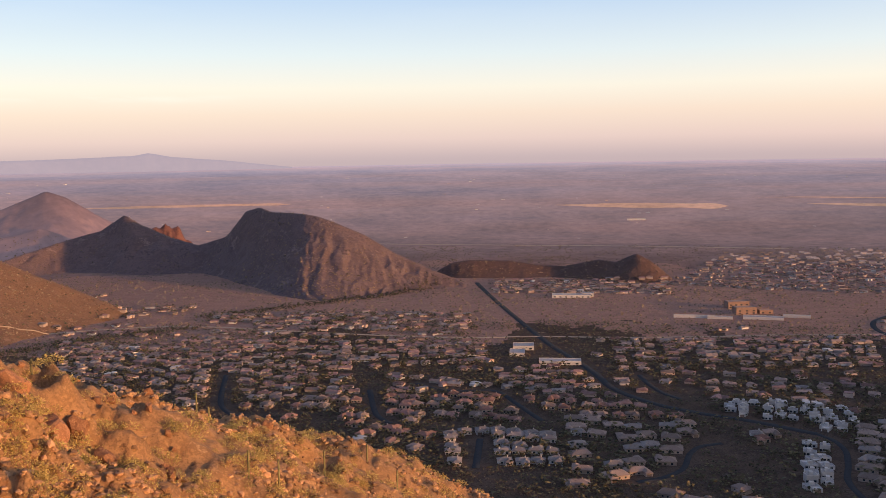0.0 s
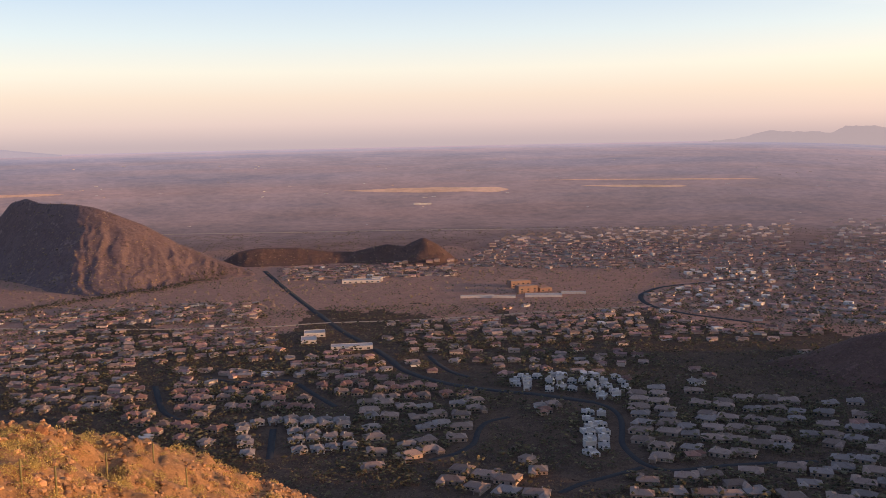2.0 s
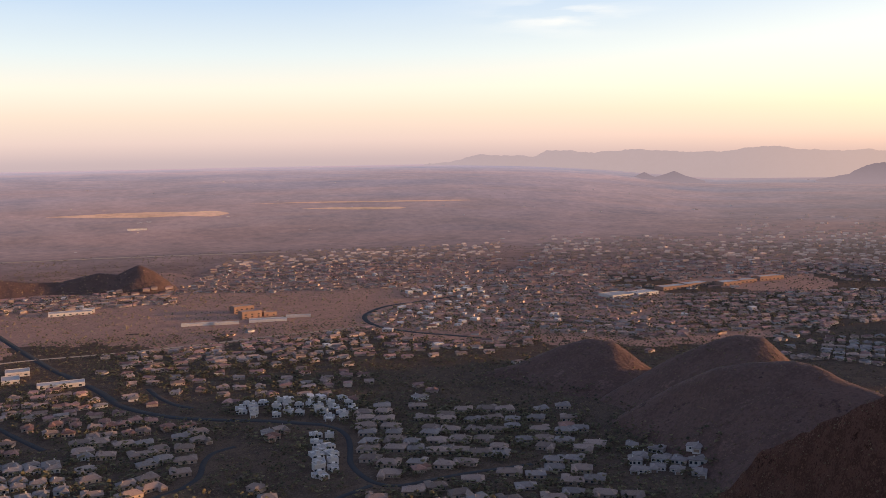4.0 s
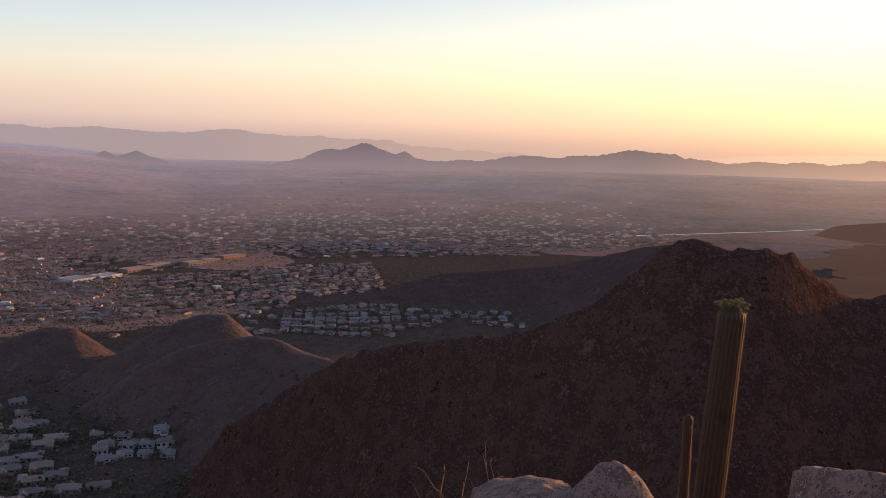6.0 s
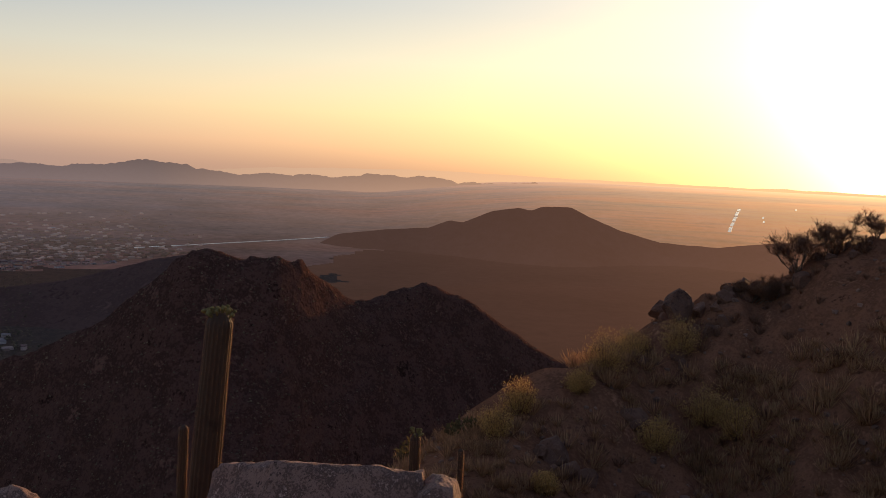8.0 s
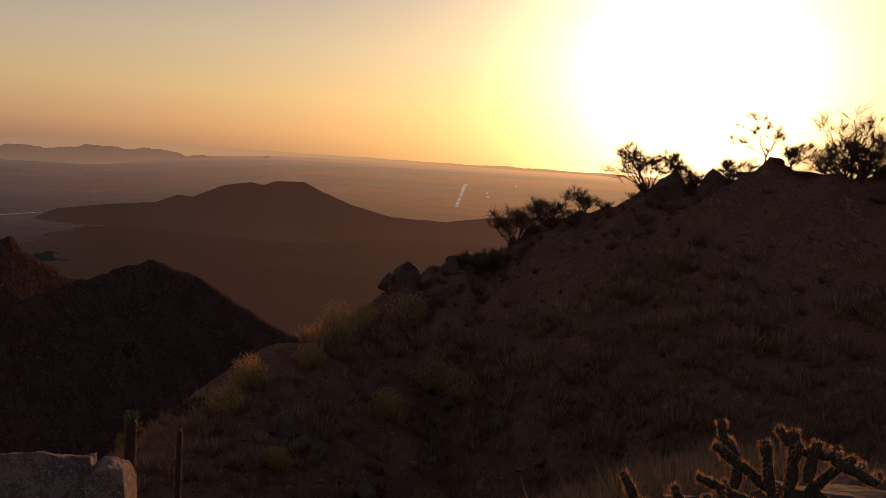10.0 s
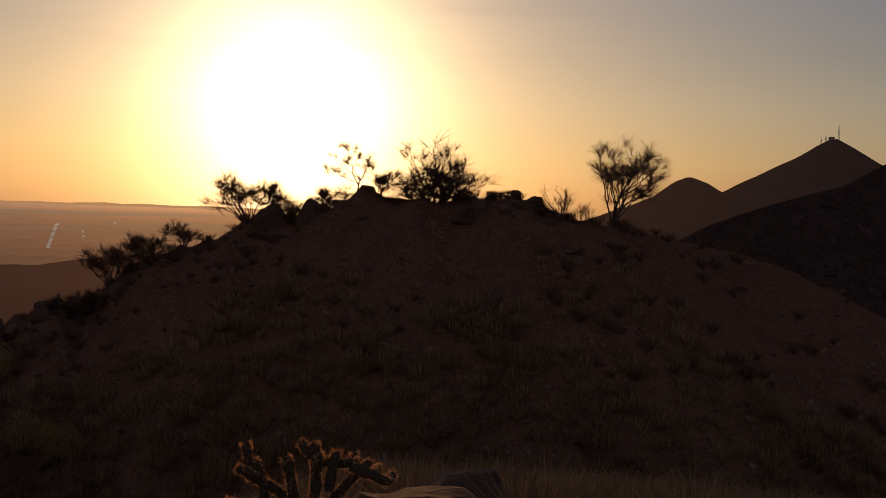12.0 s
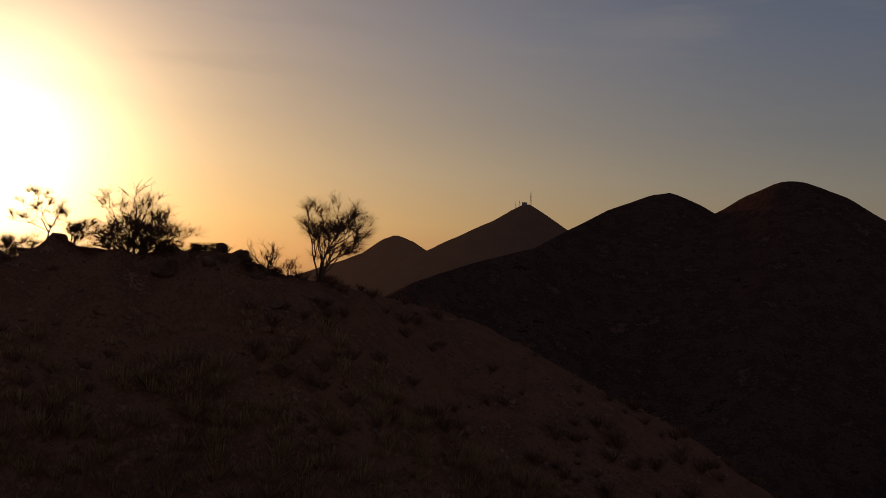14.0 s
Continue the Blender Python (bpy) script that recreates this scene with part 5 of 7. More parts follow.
# ---------------------------------------------------------------- trees and shrubs of the plain
def tree_template(rng, clumps, flatness=0.75):
    V, F = [], []
    base = 0
    for _ in range(clumps):
        a, q = rng.uniform(0, 6.28), rng.uniform(0, 0.62)
        c = np.array([q * math.cos(a), q * math.sin(a), rng.uniform(0.42, 0.95)])
        s = rng.uniform(0.22, 0.42)
        V.append(OCTA * s * np.array([1, 1, flatness]) * rng.uniform(0.7, 1.3, (6, 1)) + c)
        F.append(OCTA_F + base)
        base += 6
    return np.concatenate(V), np.concatenate(F)


def trunk_template():
    V = np.array([(0.05 * math.cos(a), 0.05 * math.sin(a), -0.1) for a in (0, 2.1, 4.2)] + [(0.03 * math.cos(a), 0.03 * math.sin(a), 0.6) for a in (0, 2.1, 4.2)])
    return V, np.array([(0, 1, 4), (0, 4, 3), (1, 2, 5), (1, 5, 4), (2, 0, 3), (2, 3, 5)])


def plant_town():
    rng = np.random.default_rng(12)
    tv, tf = tree_template(rng, 3)
    tv2, tf2 = tree_template(rng, 2)
    kv, kf = trunk_template()
    base = np.array([(h[1], h[2]) for h in HOUSES if h[0] < 2300])
    P = []
    for spread, times in ((10.5, 6), (17, 5)):
        for _ in range(times):
            a = rng.uniform(0, 6.28, len(base))
            q = spread + rng.uniform(-3, 6, len(base))
            P.append(base + np.stack([q * np.cos(a), q * np.sin(a)], -1))
    n = 34000
    fa, fr = rng.uniform(-25, 46, n), np.sqrt(rng.uniform(620 ** 2, 1480 ** 2, n))
    close = rng.uniform(0, 1, n) < 0.25
    fr[close] = rng.uniform(560, 960, close.sum())
    wild = np.stack([fr * np.sin(np.radians(fa)), fr * np.cos(np.radians(fa))], -1)
    wild = wild[fbm(wild[:, 0] / 60, wild[:, 1] / 60, 3, 88) + 0.25 > rng.uniform(-0.3, 0.5, n)]
    pz = surface(wild[:, 0], wild[:, 1])
    town = len(np.concatenate(P))
    P.append(wild[pz < 8])
    P = np.concatenate(P)
    S = rng.uniform(2.0, 6.6, len(P))
    S[town:] = rng.uniform(1.5, 4.8, len(P) - town)
    r = np.hypot(P[:, 0], P[:, 1])
    few = rng.uniform(0, 1, len(P)) < 1 - 0.88 * smooth(1600, 2400, r)
    P, S, r = P[few], S[few], r[few]
    cells = {}
    for h in HOUSES:
        cells.setdefault((int(h[1] // 20), int(h[2] // 20)), []).append((h[1], h[2]))

    def clear(x, y):
        i, j = int(x // 20), int(y // 20)
        return all((x - a) ** 2 + (y - b) ** 2 > 90 for u in (-1, 0, 1) for v in (-1, 0, 1) for a, b in cells.get((i + u, j + v), ()))
    ok = np.array([clear(x, y) and not (d < 1900 and on_road(x, y, 7.5)) for (x, y), d in zip(P, r)])
    P, S, r = P[ok], S[ok], r[ok]
    z = surface(P[:, 0], P[:, 1])
    order = np.argsort(r)
    protos = []
    for k in range(4):
        v, f = tree_template(rng, 11)
        t = new("tree")
        for nm, (vv, ff), mt in (("crown", (v, f), M_LEAF), ("trunk", (kv, kf), M_BARK)):
            me = bpy.data.meshes.new(nm)
            me.from_pydata(vv.tolist(), [], ff.tolist())
            me.materials.append(mt)
            o = new(nm, me)
            o.parent = t
        tagged(t, "small dark green desert tree among the houses", "tree", "trees of the town")
        protos.append(t)
    for n, i in enumerate(order[:260]):
        m = Matrix.Translation((P[i, 0], P[i, 1], z[i])) @ Matrix.Rotation(n * 1.3, 4, "Z") @ Matrix.Scale(S[i], 4)
        if n < 4:
            protos[n].matrix_basis = m
        else:
            o = copy_thing(protos[n % 4], m)
            o.matrix_basis = m
    rest = order[260:]
    half = len(rest) // 2
    V, F, I, b = [], [], [], 0
    for idx, (v0, f0) in ((rest[:half], (tv, tf)), (rest[half:], (tv2, tf2))):
        PP = np.column_stack([P[idx], z[idx]])
        for (vt, ft), mi in (((v0, f0), 0), ((kv, kf), 1))[:2 if f0 is tf else 1]:
            v, f = strew(vt, ft, PP, S[idx], rng.uniform(0, 6.28, len(idx)), rng, 0.15 if mi == 0 else 0)
            V.append(v)
            F.append(f + b)
            # trees further out take the haze-paled leaves
            I.append(np.full(len(f), mi) if mi else np.repeat(np.where(rng.uniform(0, 1, len(idx)) < smooth(1500, 2300, np.hypot(*P[idx].T)), 2, np.where(rng.uniform(0, 1, len(idx)) < 0.33, 3, 0)), len(ft)))
            b += len(v)
    soup("town_trees", V, F, [M_LEAF, M_BARK, M_HAZELEAF, M_YELLOWLEAF], I, "dark green desert trees between the houses", "trees")


plant_town()


def plant_plain():
    """Creosote and palo verde dots over plain and hills."""
    rng = np.random.default_rng(15)
    n = 230000
    az = rng.uniform(-28, 112, n)
    r = 320 * (2750 / 320) ** rng.uniform(0, 1, n) ** 0.8
    x, y = r * np.sin(np.radians(az)), r * np.cos(np.radians(az))
    patch = fbm(x / 140, y / 140, 3, 77)
    ok = rng.uniform(-0.5, 0.6, n) < patch + 0.15
    x, y, r = x[ok], y[ok], r[ok]
    houses = {}
    for h in HOUSES:
        houses.setdefault((int(h[1] // 20), int(h[2] // 20)), []).append((h[1], h[2]))
    keep = np.array([not any((a - X) ** 2 + (b - Y) ** 2 < 170 for u in (-1, 0, 1) for w in (-1, 0, 1) for a, b in houses.get((int(X // 20) + u, int(Y // 20) + w), ())) for X, Y in zip(x, y)])
    x, y, r = x[keep], y[keep], r[keep]
    for C, w in ROADS:
        near = np.ones(len(x), bool)
        for c in C[::2]:
            near &= (x - c[0]) ** 2 + (y - c[1]) ** 2 > (w / 2 + 3) ** 2
        x, y, r = x[near], y[near], r[near]
    far = (np.degrees(np.arctan2(x, y)) < 66) | (r < 800)
    x, y, r = x[far], y[far], r[far]
    z = surface(x, y)
    s = rng.uniform(0.4, 1.0, len(x)) ** 1.5 * 1.5 * (0.5 + 1.2 * smooth(380, 1700, r))
    S = np.stack([s, s, s * rng.uniform(0.7, 1.2, len(x))], -1)
    v, f = strew(TUFT, TUFT_F, np.column_stack([x, y, z]), S, rng.uniform(0, 6.28, len(x)), rng, 0.35)
    bearing = np.degrees(np.arctan2(x, y))
    # shrubs painted as sunlit on the open desert before the mountain
    lit = rng.uniform(0, 1, len(x)) < 0.7 * smooth(1250, 1450, r) * (1 - smooth(2050, 2250, r)) * (1 - smooth(20, 40, bearing))
    soup("desert_shrubs", [v], [f], [M_SHRUB, M_LITBUSH], [np.repeat(lit.astype(int), len(TUFT_F))], "low dark creosote shrubs dotted over the desert", "shrubs")


plant_plain()


def wash(points, width, n, seed):
    """Dark trees crowding along a dry stream bed."""
    rng = np.random.default_rng(seed)
    P = np.array([at(a, d) for a, d in points])
    t = rng.uniform(0, len(P) - 1, n)
    c = np.stack([np.interp(t, np.arange(len(P)), P[:, k]) for k in (0, 1)], -1) + rng.normal(0, width, (n, 2))
    z = surface(c[:, 0], c[:, 1])
    tv, tf = tree_template(rng, 4)
    v, f = strew(tv, tf, np.column_stack([c, z]), rng.uniform(1.6, 4.0, n), rng.uniform(0, 6.28, n), rng, 0.2)
    soup("wash_trees", [v], [f], [M_LEAF], None, "dark desert trees crowding along a dry wash", "trees")


wash([(-14.5, 1617.0), (-10.8, 1655.0), (-6.8, 1730.0), (-3.3, 1795.0), (-0.3, 1899.0)], 14, 900, 71)
wash([(-25.4, 1415.0), (-22.8, 1441.0), (-20.5, 1477.0), (-17.6, 1498.0), (-14.6, 1523.0)], 12, 700, 72)
wash([(-8.0, 1473.0), (-6.8, 1512.0), (-5.9, 1550.0)], 9, 220, 73)


def plant_hills():
    """Small shrubs that speckle the flanks of the hills."""
    rng = np.random.default_rng(16)
    n = 150000
    az = rng.uniform(-28, 100, n)
    r = 330 * (2350 / 330) ** rng.uniform(0, 1, n) ** 0.7
    x, y = r * np.sin(np.radians(az)), r * np.cos(np.radians(az))
    z = surface(x, y)
    ok = (z - ground_height(x, y) > 3) & (rng.uniform(-0.5, 0.6, n) < fbm(x / 60, y / 60, 3, 78) + 0.2)
    x, y, z, r = x[ok], y[ok], z[ok], r[ok]
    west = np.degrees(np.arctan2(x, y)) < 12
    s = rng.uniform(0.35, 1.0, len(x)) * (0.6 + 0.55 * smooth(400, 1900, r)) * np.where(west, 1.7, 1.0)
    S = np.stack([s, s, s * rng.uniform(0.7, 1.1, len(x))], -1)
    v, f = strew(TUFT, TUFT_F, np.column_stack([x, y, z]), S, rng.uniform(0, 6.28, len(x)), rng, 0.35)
    # most shrubs on the western hills take the sunlit colour
    lit = west & (rng.uniform(0, 1, len(x)) < 0.7)
    soup("hill_shrubs", [v], [f], [M_SHRUB, M_LITBUSH], [np.repeat(lit.astype(int), len(TUFT_F))], "small dark shrubs speckling the desert hills", "shrubs")


plant_hills()


# ---------------------------------------------------------------- far out on the plain
def field(label, quad, mat):
    """A pale field laid on the far plain."""
    n, m = 6, 48
    u, v = np.meshgrid(np.linspace(0, 1, m), np.linspace(0, 1, n))
    az = quad[0] + (quad[1] - quad[0]) * u
    taper = np.minimum(1, np.minimum(u * 3, (1 - u) * 14) + 0.05) * (0.85 + 0.25 * fbm(u * 9, u * 0 + quad[0], 3, 7))
    d = (quad[2] + quad[3]) / 2 + (quad[3] - quad[2]) * (v - 0.5) * taper + 40 * fbm(u * 4, u * 0 + quad[1], 3, 9) - 140 * (u - 0.5)
    r = np.array([[drawn_in(q, a) for q, a in zip(dr, ar)] for dr, ar in zip(d, az)])
    X, Y = r * np.sin(np.radians(az)), r * np.cos(np.radians(az))
    return tagged(grid_mesh("field", X, Y, ground_height(X, Y) + 1.6, [mat]), label, "field", kind="structure")


# the fields' glow is emission in their material
field("pale dry field with a painted glow", (6.6, 16.6, 4560, 5050), M_FIELD)
field("pale dry field with a painted glow", (20.8, 27.0, 4750, 5000), M_FIELD)
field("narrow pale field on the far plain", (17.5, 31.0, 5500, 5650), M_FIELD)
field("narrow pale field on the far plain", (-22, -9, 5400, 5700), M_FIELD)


def far_sheds():
    """Pale roofs and sheds scattered over the far plain."""
    rng = np.random.default_rng(21)
    n = 150
    az = rng.uniform(-26, 74, n)
    d = 2900 * (12000 / 2900) ** rng.uniform(0, 1, n)
    r = np.array([drawn_in(q, a) for q, a in zip(d, az)])
    x, y = r * np.sin(np.radians(az)), r * np.cos(np.radians(az))
    z = ground_height(x, y)
    t = np.array([(i, j, k) for k in (-1, 1) for j in (-1, 1) for i in (-1, 1)], float)
    f = np.array([(0, 1, 5, 4), (1, 3, 7, 5), (3, 2, 6, 7), (2, 0, 4, 6), (4, 5, 7, 6)])
    S = np.stack([rng.uniform(2, 8, n), rng.uniform(1.5, 4, n), rng.uniform(0.5, 1.0, n)], -1)
    v, f = strew(t, f, np.column_stack([x, y, z]), S, -np.radians(az) + rng.uniform(-0.3, 0.3, n), rng)
    soup("distant_sheds", [v], [f], [M_FARWALL, M_WHITE], [np.repeat(rng.integers(0, 2, n), 5)], "pale sheds and roofs scattered over the far plain", "sheds")


far_sheds()

# metallic water whose base colour carries the warm tint of the evening reflection
M_CANAL = material("sunset_tinted_water", [(0.9, 0.82, 0.66), (0.96, 0.88, 0.72)], 0.05, rough=0.3, bump=0, metal=1.0)
# upright shading normal, so that tilted sheets reflect the low sky
level = M_CANAL.node_tree.nodes.new("ShaderNodeCombineXYZ")
level.inputs[2].default_value = 1.0
M_CANAL.node_tree.links.new(level.outputs[0], M_CANAL.node_tree.nodes["Principled BSDF"].inputs["Normal"])
road("road", "long pale canal catching the light beyond the ridge", [(69.5, 2640), (76, 2900), (82.4, 3273)], 7, M_CANAL, 1.0)


def glint(label, az, near, far, wide):
    """A sheet of water that follows the sloping ground but is shaded as level, to mirror the low sky."""
    ob = new("pond")
    bm = bmesh.new()
    rows = []
    for t in (0, 0.25, 0.5, 0.75, 1.0):
        a = az[0] + (az[1] - az[0]) * t
        r = drawn_in(near + (far - near) * t, a)
        p = [at(a - wide, r), at(a + wide, r)]
        z = max(ground_at(*q) for q in p) + 1.5
        rows.append([bm.verts.new((*p[0], z)), bm.verts.new((*p[1], z)), bm.verts.new((*p[1], z - 0.5)), bm.verts.new((*p[0], z - 0.5))])
    for q0, q1 in zip(rows, rows[1:]):
        for k in range(4):
            bm.faces.new((q0[k], q0[(k + 1) % 4], q1[(k + 1) % 4], q1[k]))
    bm.faces.new(rows[0])
    bm.faces.new(rows[-1][::-1])
    bmesh.ops.recalc_face_normals(bm, faces=bm.faces)
    part("water", bm, M_CANAL, ob)
    return tagged(ob, label, "pond")


for q, (d0, d1) in enumerate(((4950, 5500), (5600, 6100), (6250, 7000), (7150, 8200), (8350, 9100))):
    glint("narrow sunlit pond mirroring the evening sky", (105.92 + 0.1 * q, 106.0 + 0.1 * q), d0, d1, 0.09)
for a, d in ((107.7, 7000), (107.75, 6300), (109.4, 9500)):
    glint("tiny sunlit pond far out on the plain", (a, a + 0.02), d, d * 1.05, 0.05)


# ---------------------------------------------------------------- the summit: rocks
M_GRANITE = material("granite", [(0.022, 0.012, 0.009), (0.3, 0.176, 0.13), (0.09, 0.05, 0.037), (0.5, 0.32, 0.245)], 14.0, rough=0.85, bump=1.0, bump_scale=30, detail=10)
# rock and rubble each come in a sunlit orange and a darker shaded copy
M_BOULDER = material("lit_orange_rock", [(0.1, 0.045, 0.024), (0.33, 0.155, 0.075), (0.2, 0.09, 0.045), (0.42, 0.21, 0.105)], 1.2, bump=1.0, bump_scale=3, obj=0.25)
M_ROCK_SHADE = material("shaded_brown_rock", [(0.055, 0.028, 0.018), (0.18, 0.09, 0.055), (0.11, 0.055, 0.034)], 1.2, bump=1.0, bump_scale=5, obj=0.2)
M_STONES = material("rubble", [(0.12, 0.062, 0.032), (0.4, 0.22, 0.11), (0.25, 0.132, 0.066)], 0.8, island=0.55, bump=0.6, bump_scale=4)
M_STONES_SHADE = material("shaded_rubble", [(0.09, 0.05, 0.032), (0.24, 0.135, 0.088), (0.15, 0.085, 0.056)], 0.8, island=0.3, bump=0.6, bump_scale=4)
M_TWIG = material("dry_twigs", [(0.11, 0.055, 0.03), (0.22, 0.11, 0.062)], 5, island=0.25, bump=0)
M_SAGUARO = material("saguaro_skin", [(0.04, 0.023, 0.013), (0.075, 0.043, 0.024), (0.056, 0.032, 0.018)], 3, rough=0.6, bump=0.3, bump_scale=30)
# lighter golden copy of the skin, with the spur's sunlight in its colour
M_SAGUARO_LIT = material("sunlit_saguaro_skin", [(0.13, 0.11, 0.045), (0.24, 0.2, 0.085), (0.18, 0.155, 0.065)], 3, rough=0.6, bump=0.3, bump_scale=30)
M_FLOWER = material("pale_green_flower_buds", [(0.1, 0.08, 0.025), (0.24, 0.19, 0.07)], 20, bump=0.2)
M_CHOLLA = material("cholla_stem", [(0.055, 0.038, 0.022), (0.09, 0.062, 0.036)], 12, bump=0.5, bump_scale=60)
M_STEEL = material("grey_steel", [(0.2, 0.2, 0.2), (0.28, 0.28, 0.28)], 2, rough=0.5, metal=0.8, bump=0)


def thin(name, colour, through=0.6):
    """Thin plant matter that lets the low sun shine through."""
    m = bpy.data.materials.new(name)
    m.use_nodes = True
    nt = m.node_tree
    N, Lk = nt.nodes.new, nt.links.new
    out = nt.nodes["Material Output"]
    nt.nodes.remove(nt.nodes["Principled BSDF"])
    d, t, mx, geo, mr, hs = N("ShaderNodeBsdfDiffuse"), N("ShaderNodeBsdfTranslucent"), N("ShaderNodeMixShader"), N("ShaderNodeNewGeometry"), N("ShaderNodeMapRange"), N("ShaderNodeHueSaturation")
    hs.inputs["Color"].default_value = (*colour, 1)
    mr.inputs[3].default_value, mr.inputs[4].default_value = 0.6, 1.35
    Lk(geo.outputs["Random Per Island"], mr.inputs[0])
    Lk(mr.outputs[0], hs.inputs["Value"])
    Lk(hs.outputs[0], d.inputs[0])
    Lk(hs.outputs[0], t.inputs[0])
    mx.inputs[0].default_value = through
    Lk(d.outputs[0], mx.inputs[1])
    Lk(t.outputs[0], mx.inputs[2])
    Lk(mx.outputs[0], out.inputs[0])
    return m


M_SPINE = thin("straw_spines", (0.66, 0.36, 0.17), 0.65)
M_LEAFLET = thin("sparse_leaves", (0.12, 0.09, 0.04), 0.4)
M_GRASS = thin("dry_brush_stems", (0.46, 0.27, 0.13), 0.4)


def boulder_mesh(name, seed, size, sub, mat, facets=9, bite=0.78, rough=0.05, grain=3.0, square=1.0, narrow=0.0):
    """A broken boulder: a ball squared off by flat fracture planes, then roughened."""
    rng = random.Random(seed)
    bm = bmesh.new()
    if square < 1:
        bmesh.ops.create_cube(bm, size=2)
        bmesh.ops.subdivide_edges(bm, edges=bm.edges, cuts=2 ** sub - 12, use_grid_fill=True)
    else:
        bmesh.ops.create_icosphere(bm, subdivisions=sub, radius=1)
    planes = []
    for _ in range(facets):
        n = Vector((rng.gauss(0, 1), rng.gauss(0, 1), rng.gauss(0, 0.8))).normalized()
        planes.append((n, rng.uniform(bite - 0.15, bite + 0.12)))
    off = Vector((seed * 3.7, seed * 1.3, 0))
    for v in bm.verts:
        p = v.co.copy()
        if square < 1:
            p = p.lerp(p.normalized() * 1.25, square)
        for n, d in planes:
            e = p.dot(n) - d
            if e > 0:
                p -= n * e
        p *= 1 + rough * noise.fractal(p * grain + off, 0.8, 2.1, 3)
        k = 1 - narrow * (p.z + 1) / 2
        v.co = Vector((p.x * size[0] * k, p.y * size[1] * k, p.z * size[2]))
    me = bpy.data.meshes.new(name)
    bm.to_mesh(me)
    bm.free()
    me.materials.append(mat)
    me.polygons.foreach_set("use_smooth", [sub >= 4] * len(me.polygons))
    return me


def on_ground(az, r, sink=0.0):
    x, y = at(az, r)
    return x, y, surface_at(x, y) - sink


def rock(label, az, r, size, seed, turn=0.0, top=None, sub=5, mat=M_GRANITE, tilt=0.0, **shape):
    """One granite boulder; top gives the height of its highest point."""
    me = boulder_mesh("boulder", seed, size, sub, mat, **shape)
    ob = new("boulder", me)
    x, y, z = on_ground(az, r)
    turned = Matrix.Rotation(radians(turn), 4, "Z") @ Matrix.Rotation(radians(tilt), 4, "X")
    hi = max((turned @ v.co).z for v in me.vertices)
    ob.matrix_world = Matrix.Translation((x, y, (top - hi) if top else z)) @ turned
    return tagged(ob, label, "rock")


rock("flat-topped grey granite boulder with a cracked edge", 83.2, 3.56, (0.4, 0.27, 0.75), 7, -86, H - 0.957, 6, facets=7, bite=1.22, rough=0.03, grain=2.6, square=0.07, tilt=-24, narrow=0.1)
rock("broken granite slab against a larger boulder", 90.0, 3.5, (0.085, 0.22, 0.7), 19, -84, H - 0.985, 6, facets=5, bite=1.15, rough=0.02, grain=1.6, square=0.2, tilt=-20)
rock("low pale granite boulder beside dry twigs", 66.0, 3.4, (0.25, 0.3, 0.7), 14, -60, H - 1.02, 6, facets=6, bite=1.15, rough=0.03, grain=1.8, square=0.25)
rock("upright granite boulder with a sunlit face", 69.3, 3.45, (0.3, 0.28, 0.75), 23, -62, H - 0.945, 6, facets=6, bite=1.05, rough=0.03, grain=1.7, square=0.5, narrow=0.5)
rock("dark rounded boulder behind the cholla cactus", 129.0, 4.0, (0.55, 0.42, 0.6), 31, -39, H - 1.13, 5, M_ROCK_SHADE, 18, facets=6, bite=0.95, rough=0.06, square=0.5)
rock("dark boulder on the shaded slope", 129.5, 7.0, (0.35, 0.3, 0.4), 33, 50, None, 5, M_ROCK_SHADE, facets=6)
rock("dark boulder on the shaded slope", 111.0, 4.4, (0.5, 0.4, 0.4), 34, 80, None, 5, M_ROCK_SHADE, facets=6)


